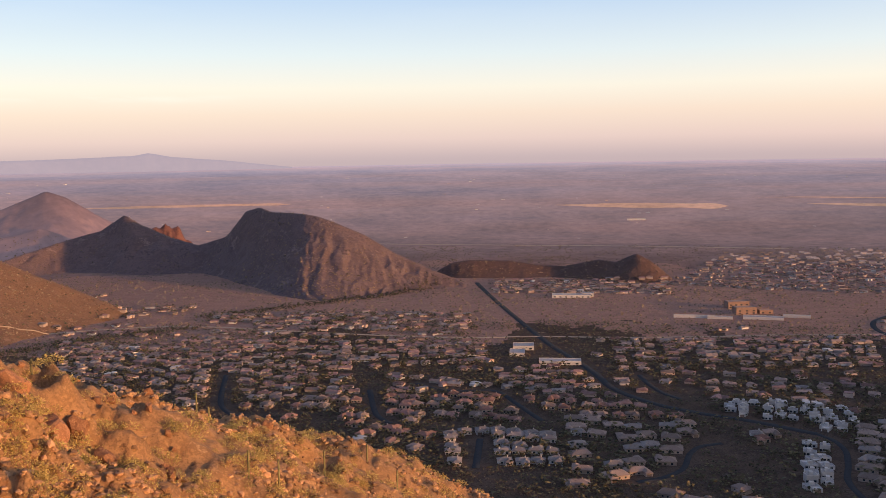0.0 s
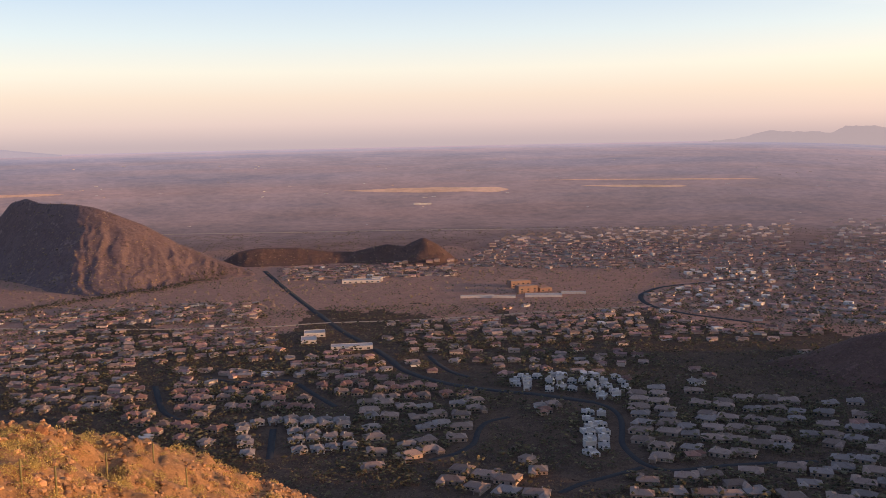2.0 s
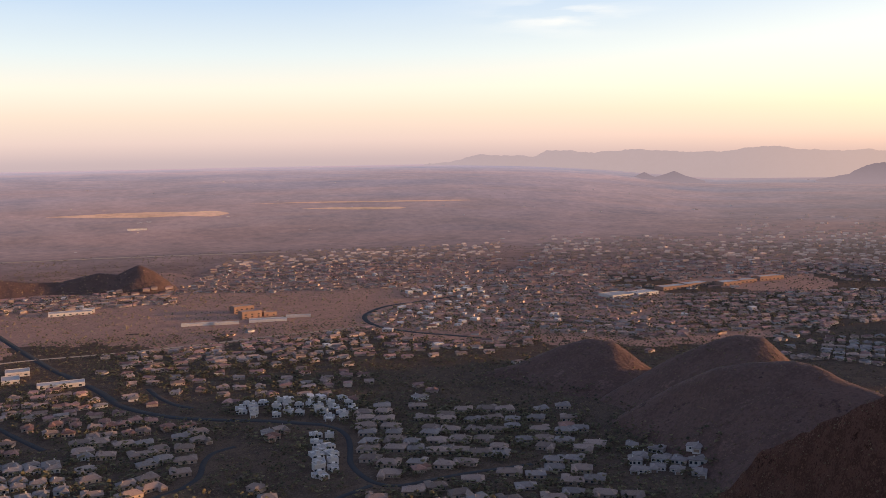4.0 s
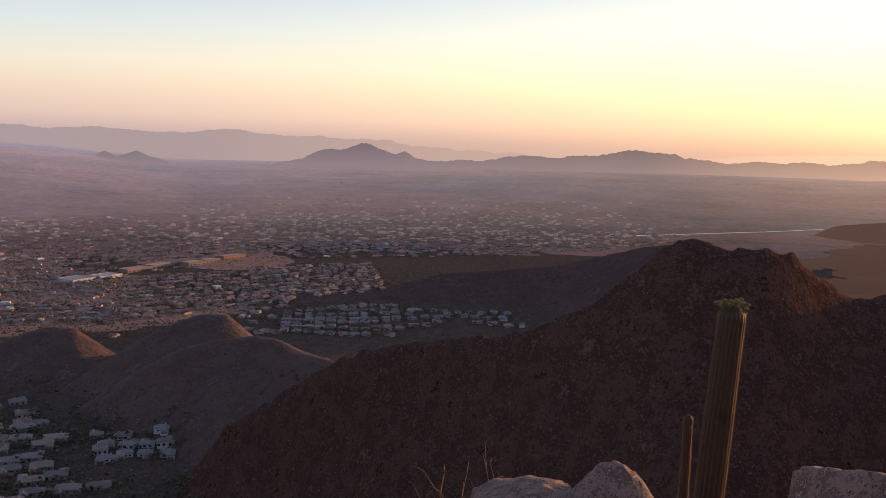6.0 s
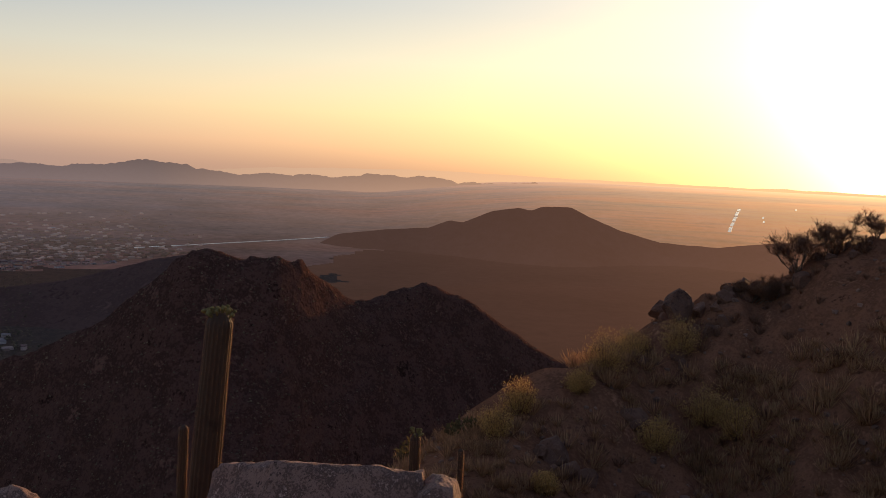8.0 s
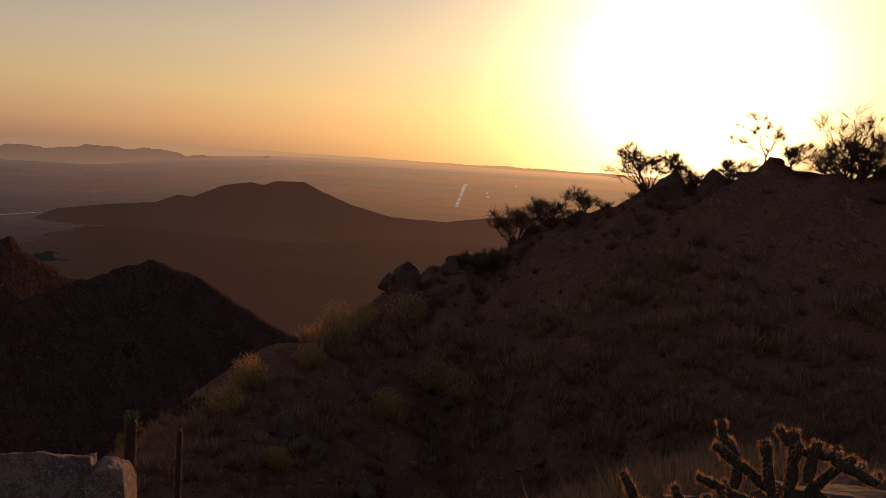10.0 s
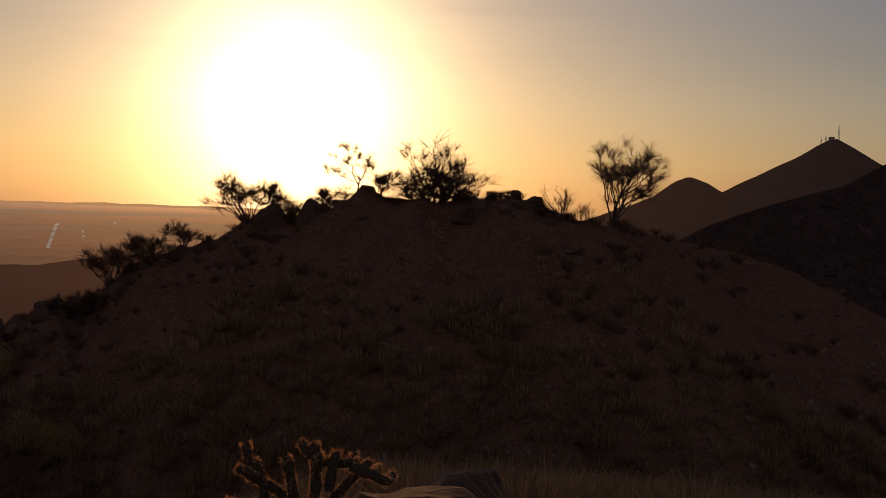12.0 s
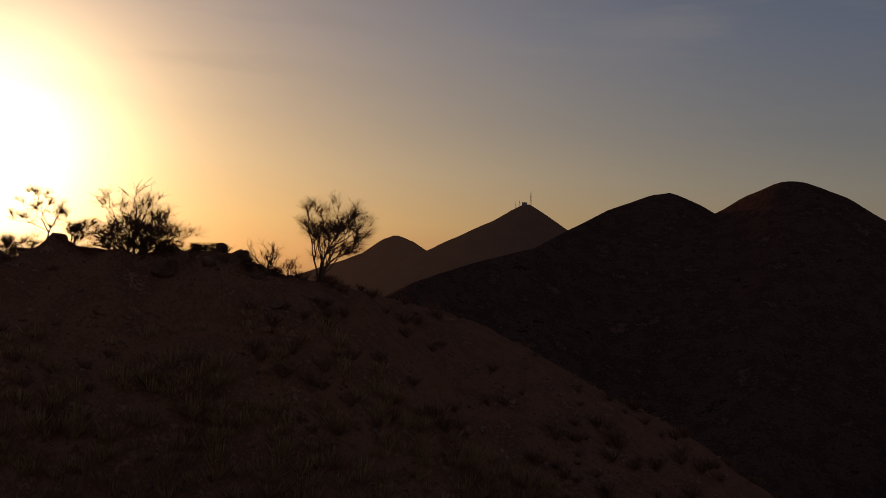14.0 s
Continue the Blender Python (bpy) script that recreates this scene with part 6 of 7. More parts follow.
def saguaro(label, az, r, top, radius, lean=0.0, ribs=17, flowers=0, detail=1.0, lean_az=90.0, skin=None):
    """A ribbed column cactus with a rounded tip and, on some, a crown of buds."""
    x, y, z0 = on_ground(az, r, 0.4)
    h = top - z0
    ob = new("saguaro_cactus")
    ob.location = (x, y, z0)
    rows, cols = int(34 * detail) + 6, ribs * (4 if detail > 0.6 else 2)
    L = heading(lean_az)
    V, F = [], []
    for i in range(rows + 1):
        t = 1 - (1 - i / rows) ** 1.9
        zz = h * t
        body = 0.78 + 0.3 * math.sin(min(t, 0.85) * 2.6) - 0.12 * max(t - 0.6, 0)
        tip = min(1.0, math.sqrt(max(0.0, (1 - t) * h / (radius * 0.9)))) if (1 - t) * h < radius * 0.9 else 1.0
        q = radius * body * max(tip, 0.02)
        bend = lean * h * t ** 1.3
        for j in range(cols):
            a = 2 * math.pi * j / cols
            w = q * (1 + 0.11 * abs(math.cos(a * ribs / 2)) ** 0.7 - 0.07 + 0.02 * noise.noise(Vector((a * 2, zz * 1.5, az))))
            V.append((w * math.cos(a) + L.x * bend, w * math.sin(a) + L.y * bend, zz))
    for i in range(rows):
        for j in range(cols):
            k = (j + 1) % cols
            F.append((i * cols + j, i * cols + k, (i + 1) * cols + k, (i + 1) * cols + j))
    F.append(tuple(rows * cols + j for j in range(cols)))
    me = bpy.data.meshes.new("stem")
    me.from_pydata(V, [], F)
    me.materials.append(skin or M_SAGUARO)
    me.polygons.foreach_set("use_smooth", [True] * len(me.polygons))
    stem = new("stem", me)
    stem.parent = ob
    rng = random.Random(int(az * 10))
    if detail > 0.6:
        # spines along the ribs
        sv, sf = [], []
        for j in range(ribs):
            a = 2 * math.pi * j / ribs
            for i in range(int(h / 0.03)):
                t = (i + 0.5) / int(h / 0.03)
                q = radius * (0.78 + 0.3 * math.sin(min(t, 0.85) * 2.6) - 0.12 * max(t - 0.6, 0)) * 1.03
                c = Vector((q * math.cos(a) + L.x * lean * h * t ** 1.3, q * math.sin(a) + L.y * lean * h * t ** 1.3, h * t))
                if (1 - t) * h < radius * 0.5:
                    continue
                for _ in range(4):
                    d = Vector((math.cos(a), math.sin(a), 0)) + Vector((rng.gauss(0, .6), rng.gauss(0, .6), rng.gauss(0, .6)))
                    d = d.normalized() * rng.uniform(0.014, 0.03)
                    s = d.orthogonal().normalized() * 0.0009
                    k = len(sv)
                    sv += [c + s, c - s, c + d]
                    sf.append((k, k + 1, k + 2))
        me = bpy.data.meshes.new("spine_fuzz")
        me.from_pydata([tuple(v) for v in sv], [], sf)
        me.materials.append(M_SPINE)
        o = new("spine_fuzz", me)
        o.parent = ob
        tagged(o, kind="stuff")
    bud = None
    for k in range(flowers):
        a, q = rng.uniform(0, 6.28), radius * rng.uniform(0.35, 1.1)
        p = Vector((q * math.cos(a) + L.x * lean * h, q * math.sin(a) + L.y * lean * h, h - radius * 0.28 * (q / radius) ** 2 - rng.uniform(0, 0.03)))
        tilt = Matrix.Rotation(a, 4, "Z") @ Matrix.Rotation(q / radius * 0.8 + rng.uniform(-.2, .2), 4, "Y")
        if bud is None:
            bm = bmesh.new()
            prev = None
            for zz, w in ((0, 0.008), (0.03, 0.014), (0.06, 0.02), (0.075, 0.026), (0.085, 0.016), (0.088, 0.004)):
                ring = [bm.verts.new((w * math.cos(i * 1.047), w * math.sin(i * 1.047), zz)) for i in range(6)]
                if prev:
                    for i in range(6):
                        bm.faces.new((prev[i], prev[(i + 1) % 6], ring[(i + 1) % 6], ring[i]))
                prev = ring
            bm.faces.new(prev)
            o = part("flower_bud", bm, M_FLOWER, ob, "pale green flower bud")
            bud = o.data
        else:
            o = new("flower_bud", bud)
            o.parent = ob
        o.matrix_basis = Matrix.Translation(p) @ tilt @ Matrix.Scale(rng.uniform(0.7, 1.25), 4)
    return tagged(ob, label, "cactus")


saguaro("tall ribbed saguaro cactus crowned with flower buds", 75.75, 12.1, H - 1.83, 0.155, 0.055, 19, 34, 1.0, 166)
saguaro("slender young saguaro cactus beside a taller one", 74.85, 14.2, H - 3.78, 0.062, 0.01, 13, 0, 1.0, 166)
saguaro("short saguaro cactus with a crown of pale buds", 71.6, 9.2, H - 3.22, 0.12, 0.0, 17, 36, 1.0, 166)
saguaro("small saguaro cactus low on the slope", 74.2, 13.5, H - 5.1, 0.06, 0.0, 13, 0, 1.0, 166)
saguaro("dark saguaro cactus behind the granite boulder", 88.2, 15.0, H - 4.1, 0.08, 0.0, 15, 12, 0.8, 166)
saguaro("dark young saguaro cactus behind the granite boulder", 90.9, 14.0, H - 4.0, 0.04, 0.0, 13, 0, 0.8, 166)


# ---------------------------------------------------------------- cholla
def tube(V, F, path, radii, sides):
    """Adds a tapered tube to vertex and face lists."""
    base = len(V)
    for i, p in enumerate(path):
        d = (path[min(i + 1, len(path) - 1)] - path[max(i - 1, 0)])
        d = d.normalized() if d.length > 1e-9 else Vector((0, 0, 1))
        a = d.orthogonal().normalized()
        b = d.cross(a)
        for j in range(sides):
            t = 2 * math.pi * j / sides
            V.append(tuple(p + (a * math.cos(t) + b * math.sin(t)) * radii[i]))
    for i in range(len(path) - 1):
        for j in range(sides):
            k = (j + 1) % sides
            F.append((base + i * sides + j, base + i * sides + k, base + (i + 1) * sides + k, base + (i + 1) * sides + j))
    F.append(tuple(base + (len(path) - 1) * sides + j for j in range(sides)))


def tube_object(name, V, F, mat, parent, label="", kind=""):
    me = bpy.data.meshes.new(name)
    me.from_pydata(V, [], F)
    me.materials.append(mat)
    me.polygons.foreach_set("use_smooth", [True] * len(me.polygons))
    o = new(name, me)
    o.parent = parent
    return tagged(o, label, kind=kind)


def cholla(label, az, r, top, spread, seed):
    """A many-armed cholla: jointed arms thick with straw-coloured spines."""
    rng = random.Random(seed)
    x, y, z = on_ground(az, r, 0.05)
    ob = new("cholla_cactus")
    ob.location = (x, y, z)
    h = top - z
    side = heading(az + 90)
    away = heading(az)
    spines_v, spines_f = [], []
    fuzz = random.Random(seed + 1)

    def arm(start, direction, length, radius, depth):
        path, d, p = [start.copy()], direction.normalized(), start.copy()
        n = max(3, int(length / 0.035))
        for i in range(n):
            d = (d + Vector((rng.gauss(0, .07), rng.gauss(0, .07), rng.gauss(0, .05) + 0.025))).normalized()
            p = p + d * length / n
            path.append(p.copy())
        rad = [radius * (0.92 + 0.14 * math.sin(i * 1.9)) for i in range(len(path))]
        rad[0] *= 0.75
        rad += [rad[-1] * 0.75, rad[-1] * 0.25]
        path += [p + d * radius * 0.6, p + d * radius * 0.95]
        V, F = [], []
        tube(V, F, path, rad, 9)
        tube_object("arm", V, F, M_CHOLLA, ob)
        for i in range(int(length / 0.0007)):
            t = fuzz.uniform(0, len(path) - 1.001)
            k = int(t)
            c = path[k].lerp(path[k + 1], t - k)
            ax = (path[k + 1] - path[k]).normalized()
            o = ax.orthogonal().normalized()
            o = Matrix.Rotation(fuzz.uniform(0, 6.28), 3, ax) @ o
            c = c + o * radius * 0.85
            for _ in range(3):
                e = (o + ax * fuzz.gauss(0, .5) + Vector((fuzz.gauss(0, .4), fuzz.gauss(0, .4), fuzz.gauss(0, .4)))).normalized() * fuzz.uniform(0.006, 0.013)
                s = e.orthogonal().normalized() * 0.0006
                b = len(spines_v)
                spines_v.extend((tuple(c + s), tuple(c - s), tuple(c + e)))
                spines_f.append((b, b + 1, b + 2))
        if depth:
            for _ in range(rng.choice((2, 2, 3))):
                k = rng.randrange(max(1, len(path) // 3), len(path) - 1)
                q = Matrix.Rotation(rng.uniform(0, 6.28), 3, d) @ d.orthogonal().normalized()
                arm(path[k], (d * 0.5 + q * 0.9 + Vector((0, 0, 0.5))), min(length, 0.16) * rng.uniform(0.35, 0.6), radius * 0.9, depth - 1)

    trunk = Vector((0, 0, h - 0.1))
    V, F = [], []
    tube(V, F, [Vector((0, 0, -0.1)), Vector((0.01, 0, h * 0.4)), trunk], [0.04, 0.034, 0.028], 10)
    tube_object("trunk", V, F, M_CHOLLA, ob)
    # each arm: where it leaves and where it ends, sideways and up from the top of the trunk, and how often it forks
    for x0, z0, x1, z1, forks in ((-0.015, -0.05, -0.03, 0.12, 0), (-0.01, 0.0, 0.0, 0.15, 1), (0.0, 0.11, 0.1, 0.1, 0), (0.09, 0.1, 0.19, 0.06, 1), (-0.06, -0.02, -0.09, 0.12, 0), (-0.06, -0.02, -0.19, 0.065, 1),
                                  (-0.03, -0.1, -0.33, -0.14, 1), (-0.24, -0.14, -0.43, -0.14, 1), (-0.1, -0.06, -0.2, -0.05, 1), (0.05, 0.0, 0.16, -0.08, 0), (0.02, -0.03, 0.09, 0.07, 1), (-0.16, -0.02, -0.15, 0.05, 0),
                                  (0.03, 0.03, 0.045, 0.13, 0), (-0.03, -0.1, -0.2, -0.13, 1), (0.03, -0.1, 0.14, -0.14, 1)):
        lo = trunk + side * x0 + Vector((0, 0, z0)) + away * rng.uniform(-0.03, 0.03)
        span = side * (x1 - x0) + Vector((0, 0, z1 - z0)) + away * rng.uniform(-0.05, 0.05)
        arm(lo, span, span.length, 0.0165, forks)
    me = bpy.data.meshes.new("spines")
    me.from_pydata(spines_v, [], spines_f)
    me.materials.append(M_SPINE)
    o = new("spine_fuzz", me)
    o.parent = ob
    tagged(o, "backlit straw spines", kind="stuff")
    return tagged(ob, label, "cactus")


cholla("spiny cholla cactus with sunlit rims on its arms", 122.7, 3.4, H - 0.76, 0.9, 5)


# ---------------------------------------------------------------- desert trees and bushes
def palo_verde(label, az, r, wide, tall, seed, trunks=6, levels=4, splay=0.9, fork=0.7, spray=4, lean=0.0, kind="palo_verde_tree", foot=None, dome=False):
    """A many-stemmed desert tree: forked crooked limbs that end in sprays of fine bare twigs, wide and tall metres across."""
    rng = random.Random(seed)
    x, y, z = on_ground(az, r, 0.25)
    if foot is not None:
        rise = max(0.0, H + r * math.tan(radians(foot)) - z - 0.25)
        tall += rise
    ob = new(kind)
    ob.location = (x, y, z)
    limbs_v, limbs_f, twigs_v, twigs_f = [], [], [], []
    side = heading(az + 90)
    reach = 0.1 + 0.1 * tall      # length of the last twigs

    def grow(p, d, length, radius, level):
        path = [p.copy()]
        for _ in range(4):
            d = (d + Vector((rng.gauss(0, .17), rng.gauss(0, .17), rng.gauss(0, .12) + 0.05))).normalized()
            p = p + d * length / 4
            path.append(p.copy())
        fine = level >= levels - 1
        tube(twigs_v if fine else limbs_v, twigs_f if fine else limbs_f, path, [radius * (1 - 0.1 * i) for i in range(5)], 3 if fine else 5)
        if level >= levels:
            for _ in range(spray):
                k = rng.randrange(4)
                q = path[k].lerp(path[k + 1], rng.random())
                e = (d * 0.8 + Vector((rng.gauss(0, .5), rng.gauss(0, .5), rng.gauss(0, .42) + 0.12))).normalized() * reach * rng.uniform(0.5, 1.2)
                tube(twigs_v, twigs_f, [q, q + e], [radius * 0.62, radius * 0.35], 3)
            return
        for _ in range(rng.choice((2, 3, 3)) if level else 3):
            q = Matrix.Rotation(rng.uniform(0, 6.28), 3, d) @ d.orthogonal().normalized()
            grow(path[rng.choice((2, 3, 4, 4))], d * 0.95 + q * rng.uniform(0.5, 1.0) * fork + Vector((0, 0, 0.1)), length * rng.uniform(0.5, 0.72), max(radius * 0.6, min(0.01, 0.003 + 0.003 * tall)), level + 1)

    for k in range(trunks):
        a = 6.28 * k / trunks + rng.uniform(-.4, .4)
        out = splay * rng.uniform(0.25, 1.15)
        ln = tall * 0.4 * rng.uniform(0.75, 1.15)
        if dome:
            # limbs fan out evenly to a rounded crown
            a, q = 2.4 * k, radians(68) * math.sqrt((k + 0.5) / trunks)
            out = math.tan(q)
            ln = 0.42 / math.hypot(math.sin(q) / (wide / 2), math.cos(q) / tall) * rng.uniform(0.85, 1.1)
        d = Vector((math.cos(a) * out, math.sin(a) * out, 1.0)) + side * lean
        grow(Vector((0, 0, 0)), d.normalized(), ln, 0.012 * tall, 0)
    # stretch the crown to the breadth and height it shows from the camera
    both = np.array(limbs_v + twigs_v)
    across = both[:, :2] @ np.array([side.x, side.y])
    lo, hi, top = np.percentile(across, 2), np.percentile(across, 98), np.percentile(both[:, 2], 99.6)
    fx, fz = wide / (hi - lo), (tall + 0.25) / top
    for vs in (limbs_v, twigs_v):
        vs[:] = [(v[0] * fx, v[1] * fx, v[2] * fz) for v in vs]
    tube_object("trunk", limbs_v, limbs_f, M_BARK, ob)
    tube_object("twig_spray", twigs_v, twigs_f, M_TWIG, ob, kind="stuff")
    return tagged(ob, label, "tree" if kind == "palo_verde_tree" else "bush")


palo_verde("dense dome-shaped palo verde tree on the ridge crest", 127.85, 60.5, 4.9, 3.5, 3, 18, 4, 1.3, 0.7, 5, foot=0.5, dome=True)
palo_verde("open upright palo verde tree standing beside the ridge", 138.35, 60, 3.9, 4.6, 19, 6, 4, 0.6, 0.7, 12, 0.12, foot=-0.2)
palo_verde("bare crooked tree against the glowing sky", 123.3, 60, 3.0, 3.2, 21, 2, 4, 0.5, 0.8, 9, -0.1, foot=0.3)
palo_verde("small bare tree on the ridge crest", 117.2, 61, 4.4, 2.3, 31, 8, 4, 1.0, 0.75, 7, foot=-0.7)
palo_verde("twiggy desert bush on the ridge crest", 121.3, 60.5, 2.4, 1.8, 41, 9, 4, 0.9, 0.8, 4, kind="desert_bush")
palo_verde("twiggy desert bush on the ridge crest", 124.6, 60.5, 1.6, 1.5, 43, 6, 3, 0.7, 0.7, 10, kind="desert_bush")
palo_verde("twiggy desert bush on the ridge flank", 109.5, 61, 3.0, 2.7, 51, 9, 4, 0.7, 0.8, 5, kind="desert_bush")
palo_verde("twiggy desert bush on the ridge flank", 111.3, 62, 2.6, 2.3, 53, 9, 4, 0.7, 0.8, 5, kind="desert_bush")
palo_verde("twiggy desert bush on the ridge flank", 113.4, 62, 2.0, 1.5, 55, 8, 4, 0.9, 0.8, 4, kind="desert_bush")
palo_verde("low dense bush on the ridge flank", 107.3, 60, 2.8, 1.3, 56, 10, 3, 1.2, 0.8, 16, kind="desert_bush")
palo_verde("low dense bush on the ridge flank", 108.4, 60, 2.2, 1.5, 58, 9, 3, 1.0, 0.8, 16, kind="desert_bush")
palo_verde("bare upright shrub with wand-like stems", 135.3, 57.5, 1.7, 2.0, 57, 8, 2, 0.5, 0.4, 4, kind="desert_bush")
palo_verde("bare upright shrub with wand-like stems", 136.6, 58, 1.4, 1.4, 59, 7, 2, 0.5, 0.4, 4, kind="desert_bush")
palo_verde("low twiggy shrub on the ridge crest", 129.9, 60, 1.7, 0.8, 61, 7, 3, 1.1, 0.8, 9, kind="desert_bush")
palo_verde("low twiggy shrub on the ridge crest", 131.5, 60, 1.6, 0.6, 62, 7, 3, 1.2, 0.8, 9, kind="desert_bush")
palo_verde("low twiggy shrub on the ridge crest", 134.3, 58, 1.3, 0.9, 63, 7, 3, 1.0, 0.8, 9, kind="desert_bush")
palo_verde("low dry bush on the ridge crest", 119.5, 60.5, 2.0, 1.0, 65, 7, 3, 1.0, 0.8, 9, kind="desert_bush")


def bush_template(rng, stems, wide=0.6, thick=0.008):
    """Thin upright stems spreading from one foot."""
    V, F = [], []
    for _ in range(stems):
        a, q = rng.uniform(0, 6.28), rng.uniform(0.1, wide)
        foot = np.array([0.1 * math.cos(a), 0.1 * math.sin(a), -0.05])
        tip = np.array([q * math.cos(a), q * math.sin(a), rng.uniform(0.55, 1.0)])
        mid = (foot + tip) / 2 + np.array([0.1 * math.cos(a), 0.1 * math.sin(a), 0.05])
        s = np.array([-math.sin(a), math.cos(a), 0]) * thick
        o = np.array([math.cos(a), math.sin(a), 0.3]) * thick
        b = len(V)
        V += [foot - s, foot + s, mid - s * 1.2 + o, mid + s * 1.2 + o, tip]
        F += [(b, b + 1, b + 3), (b, b + 3, b + 2), (b + 2, b + 3, b + 4)]
    return np.array(V), np.array(F)


def leafy_template(rng, leaves, size=0.16):
    """A low dome of small leaves."""
    V, F = [], []
    for _ in range(leaves):
        d = rng.normal(0, 1, 3)
        d[2] = abs(d[2])
        d /= np.linalg.norm(d)
        c = d * rng.uniform(0.55, 1.0) * np.array([1, 1, 0.8])
        e = rng.normal(0, 1, 3)
        e = e / np.linalg.norm(e) * size
        s = np.cross(e, rng.normal(0, 1, 3))
        s = s / (np.linalg.norm(s) + 1e-9) * size * 0.5
        b = len(V)
        V += [c - e, c + s, c + e, c - s]
        F += [(b, b + 1, b + 2), (b, b + 2, b + 3)]
    return np.array(V), np.array(F)


def scatter(name, label, category, mats, template, n, az_range, r_range, size, seed, clump=12.0, level=0.0, slope_power=1.0, jitter=0.1, tall=1.0):
    rng = np.random.default_rng(seed)
    az = rng.uniform(*az_range, n)
    r = r_range[0] * (r_range[1] / r_range[0]) ** (rng.uniform(0, 1, n) ** slope_power)
    x, y = r * np.sin(np.radians(az)), r * np.cos(np.radians(az))
    ok = fbm(x / clump, y / clump, 3, seed) > level + rng.uniform(-0.3, 0.3, n)
    x, y = x[ok], y[ok]
    z = ground_height(x, y)
    s = rng.uniform(*size, len(x))
    S = np.stack([s, s, s * rng.uniform(0.75, 1.15, len(x)) * tall], -1)
    v, f = strew(template[0], template[1], np.column_stack([x, y, z]), S, rng.uniform(0, 6.28, len(x)), rng, jitter)
    return soup(name, [v], [f], mats, None, label, category)


tmpl = np.random.default_rng(2)
BUSH, LEAFY = bush_template(tmpl, 46), leafy_template(tmpl, 110)
ROUND = leafy_template(tmpl, 170, 0.075)
DENSE = bush_template(tmpl, 66, 0.85, 0.007)
TWIGGY = bush_template(tmpl, 64, 1.0, 0.011)
M_DRYBUSH = thin("dry_bush_leaves", (0.42, 0.23, 0.115), 0.4)
M_OLIVE = thin("olive_yellow_foliage", (0.56, 0.33, 0.11), 0.45)
M_SPURBUSH = thin("golden_green_brittlebush", (0.5, 0.37, 0.13), 0.3)

# the sunlit spur
scatter("brittlebush", "golden green brittlebush on the sunlit slope", "shrubs", [M_SPURBUSH], ROUND, 3000, (-30, 7), (40, 140), (0.35, 1.15), 301, 8.0, 0.05)
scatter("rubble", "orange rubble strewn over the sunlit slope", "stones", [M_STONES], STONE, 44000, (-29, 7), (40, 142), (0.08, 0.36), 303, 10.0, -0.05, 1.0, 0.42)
scatter("rubble", "dark rubble strewn over the shaded slope", "stones", [M_STONES_SHADE], STONE, 8000, (84, 176), (10, 90), (0.05, 0.26), 305, 6.0, -0.1, 1.0, 0.4)
scatter("dry_brush", "dry golden brush on the shaded slope", "shrubs", [M_GRASS], DENSE, 2600, (99, 176), (18, 54), (0.35, 1.0), 307, 8.0, -0.2, 0.6)
scatter("dry_bush", "twiggy brown bushes on the shaded slope", "shrubs", [M_DRYBUSH], TWIGGY, 3600, (97, 160), (17, 54), (0.3, 1.3), 308, 11.0, -0.1, 0.6, tall=0.9)
scatter("dry_bush", "twiggy brown bushes on the rocky flank", "shrubs", [M_DRYBUSH], TWIGGY, 900, (87, 99), (15, 47), (0.25, 0.8), 317, 6.0, -0.1, 0.5)
scatter("dry_grass", "tufts of dry grass on the summit", "grass", [M_GRASS], BUSH, 400, (100, 176), (25, 52), (0.15, 0.4), 309, 4.0, 0.0)
scatter("slope_shrubs", "dark shrubs on the shaded mountainside", "shrubs", [M_LEAFLET], LEAFY, 900, (20, 100), (30, 420), (0.4, 1.0), 311, 20.0, -0.1)
scatter("ridge_brush", "dark twiggy brush along the ridge", "shrubs", [M_TWIG], TWIGGY, 500, (100, 140), (40, 66), (0.3, 0.75), 313, 5.0, 0.0, 0.3)
scatter("ridge_brush", "dark twiggy brush on the slope behind the ridge", "shrubs", [M_TWIG], TWIGGY, 900, (134, 176), (50, 220), (0.4, 1.1), 315, 9.0, -0.2)


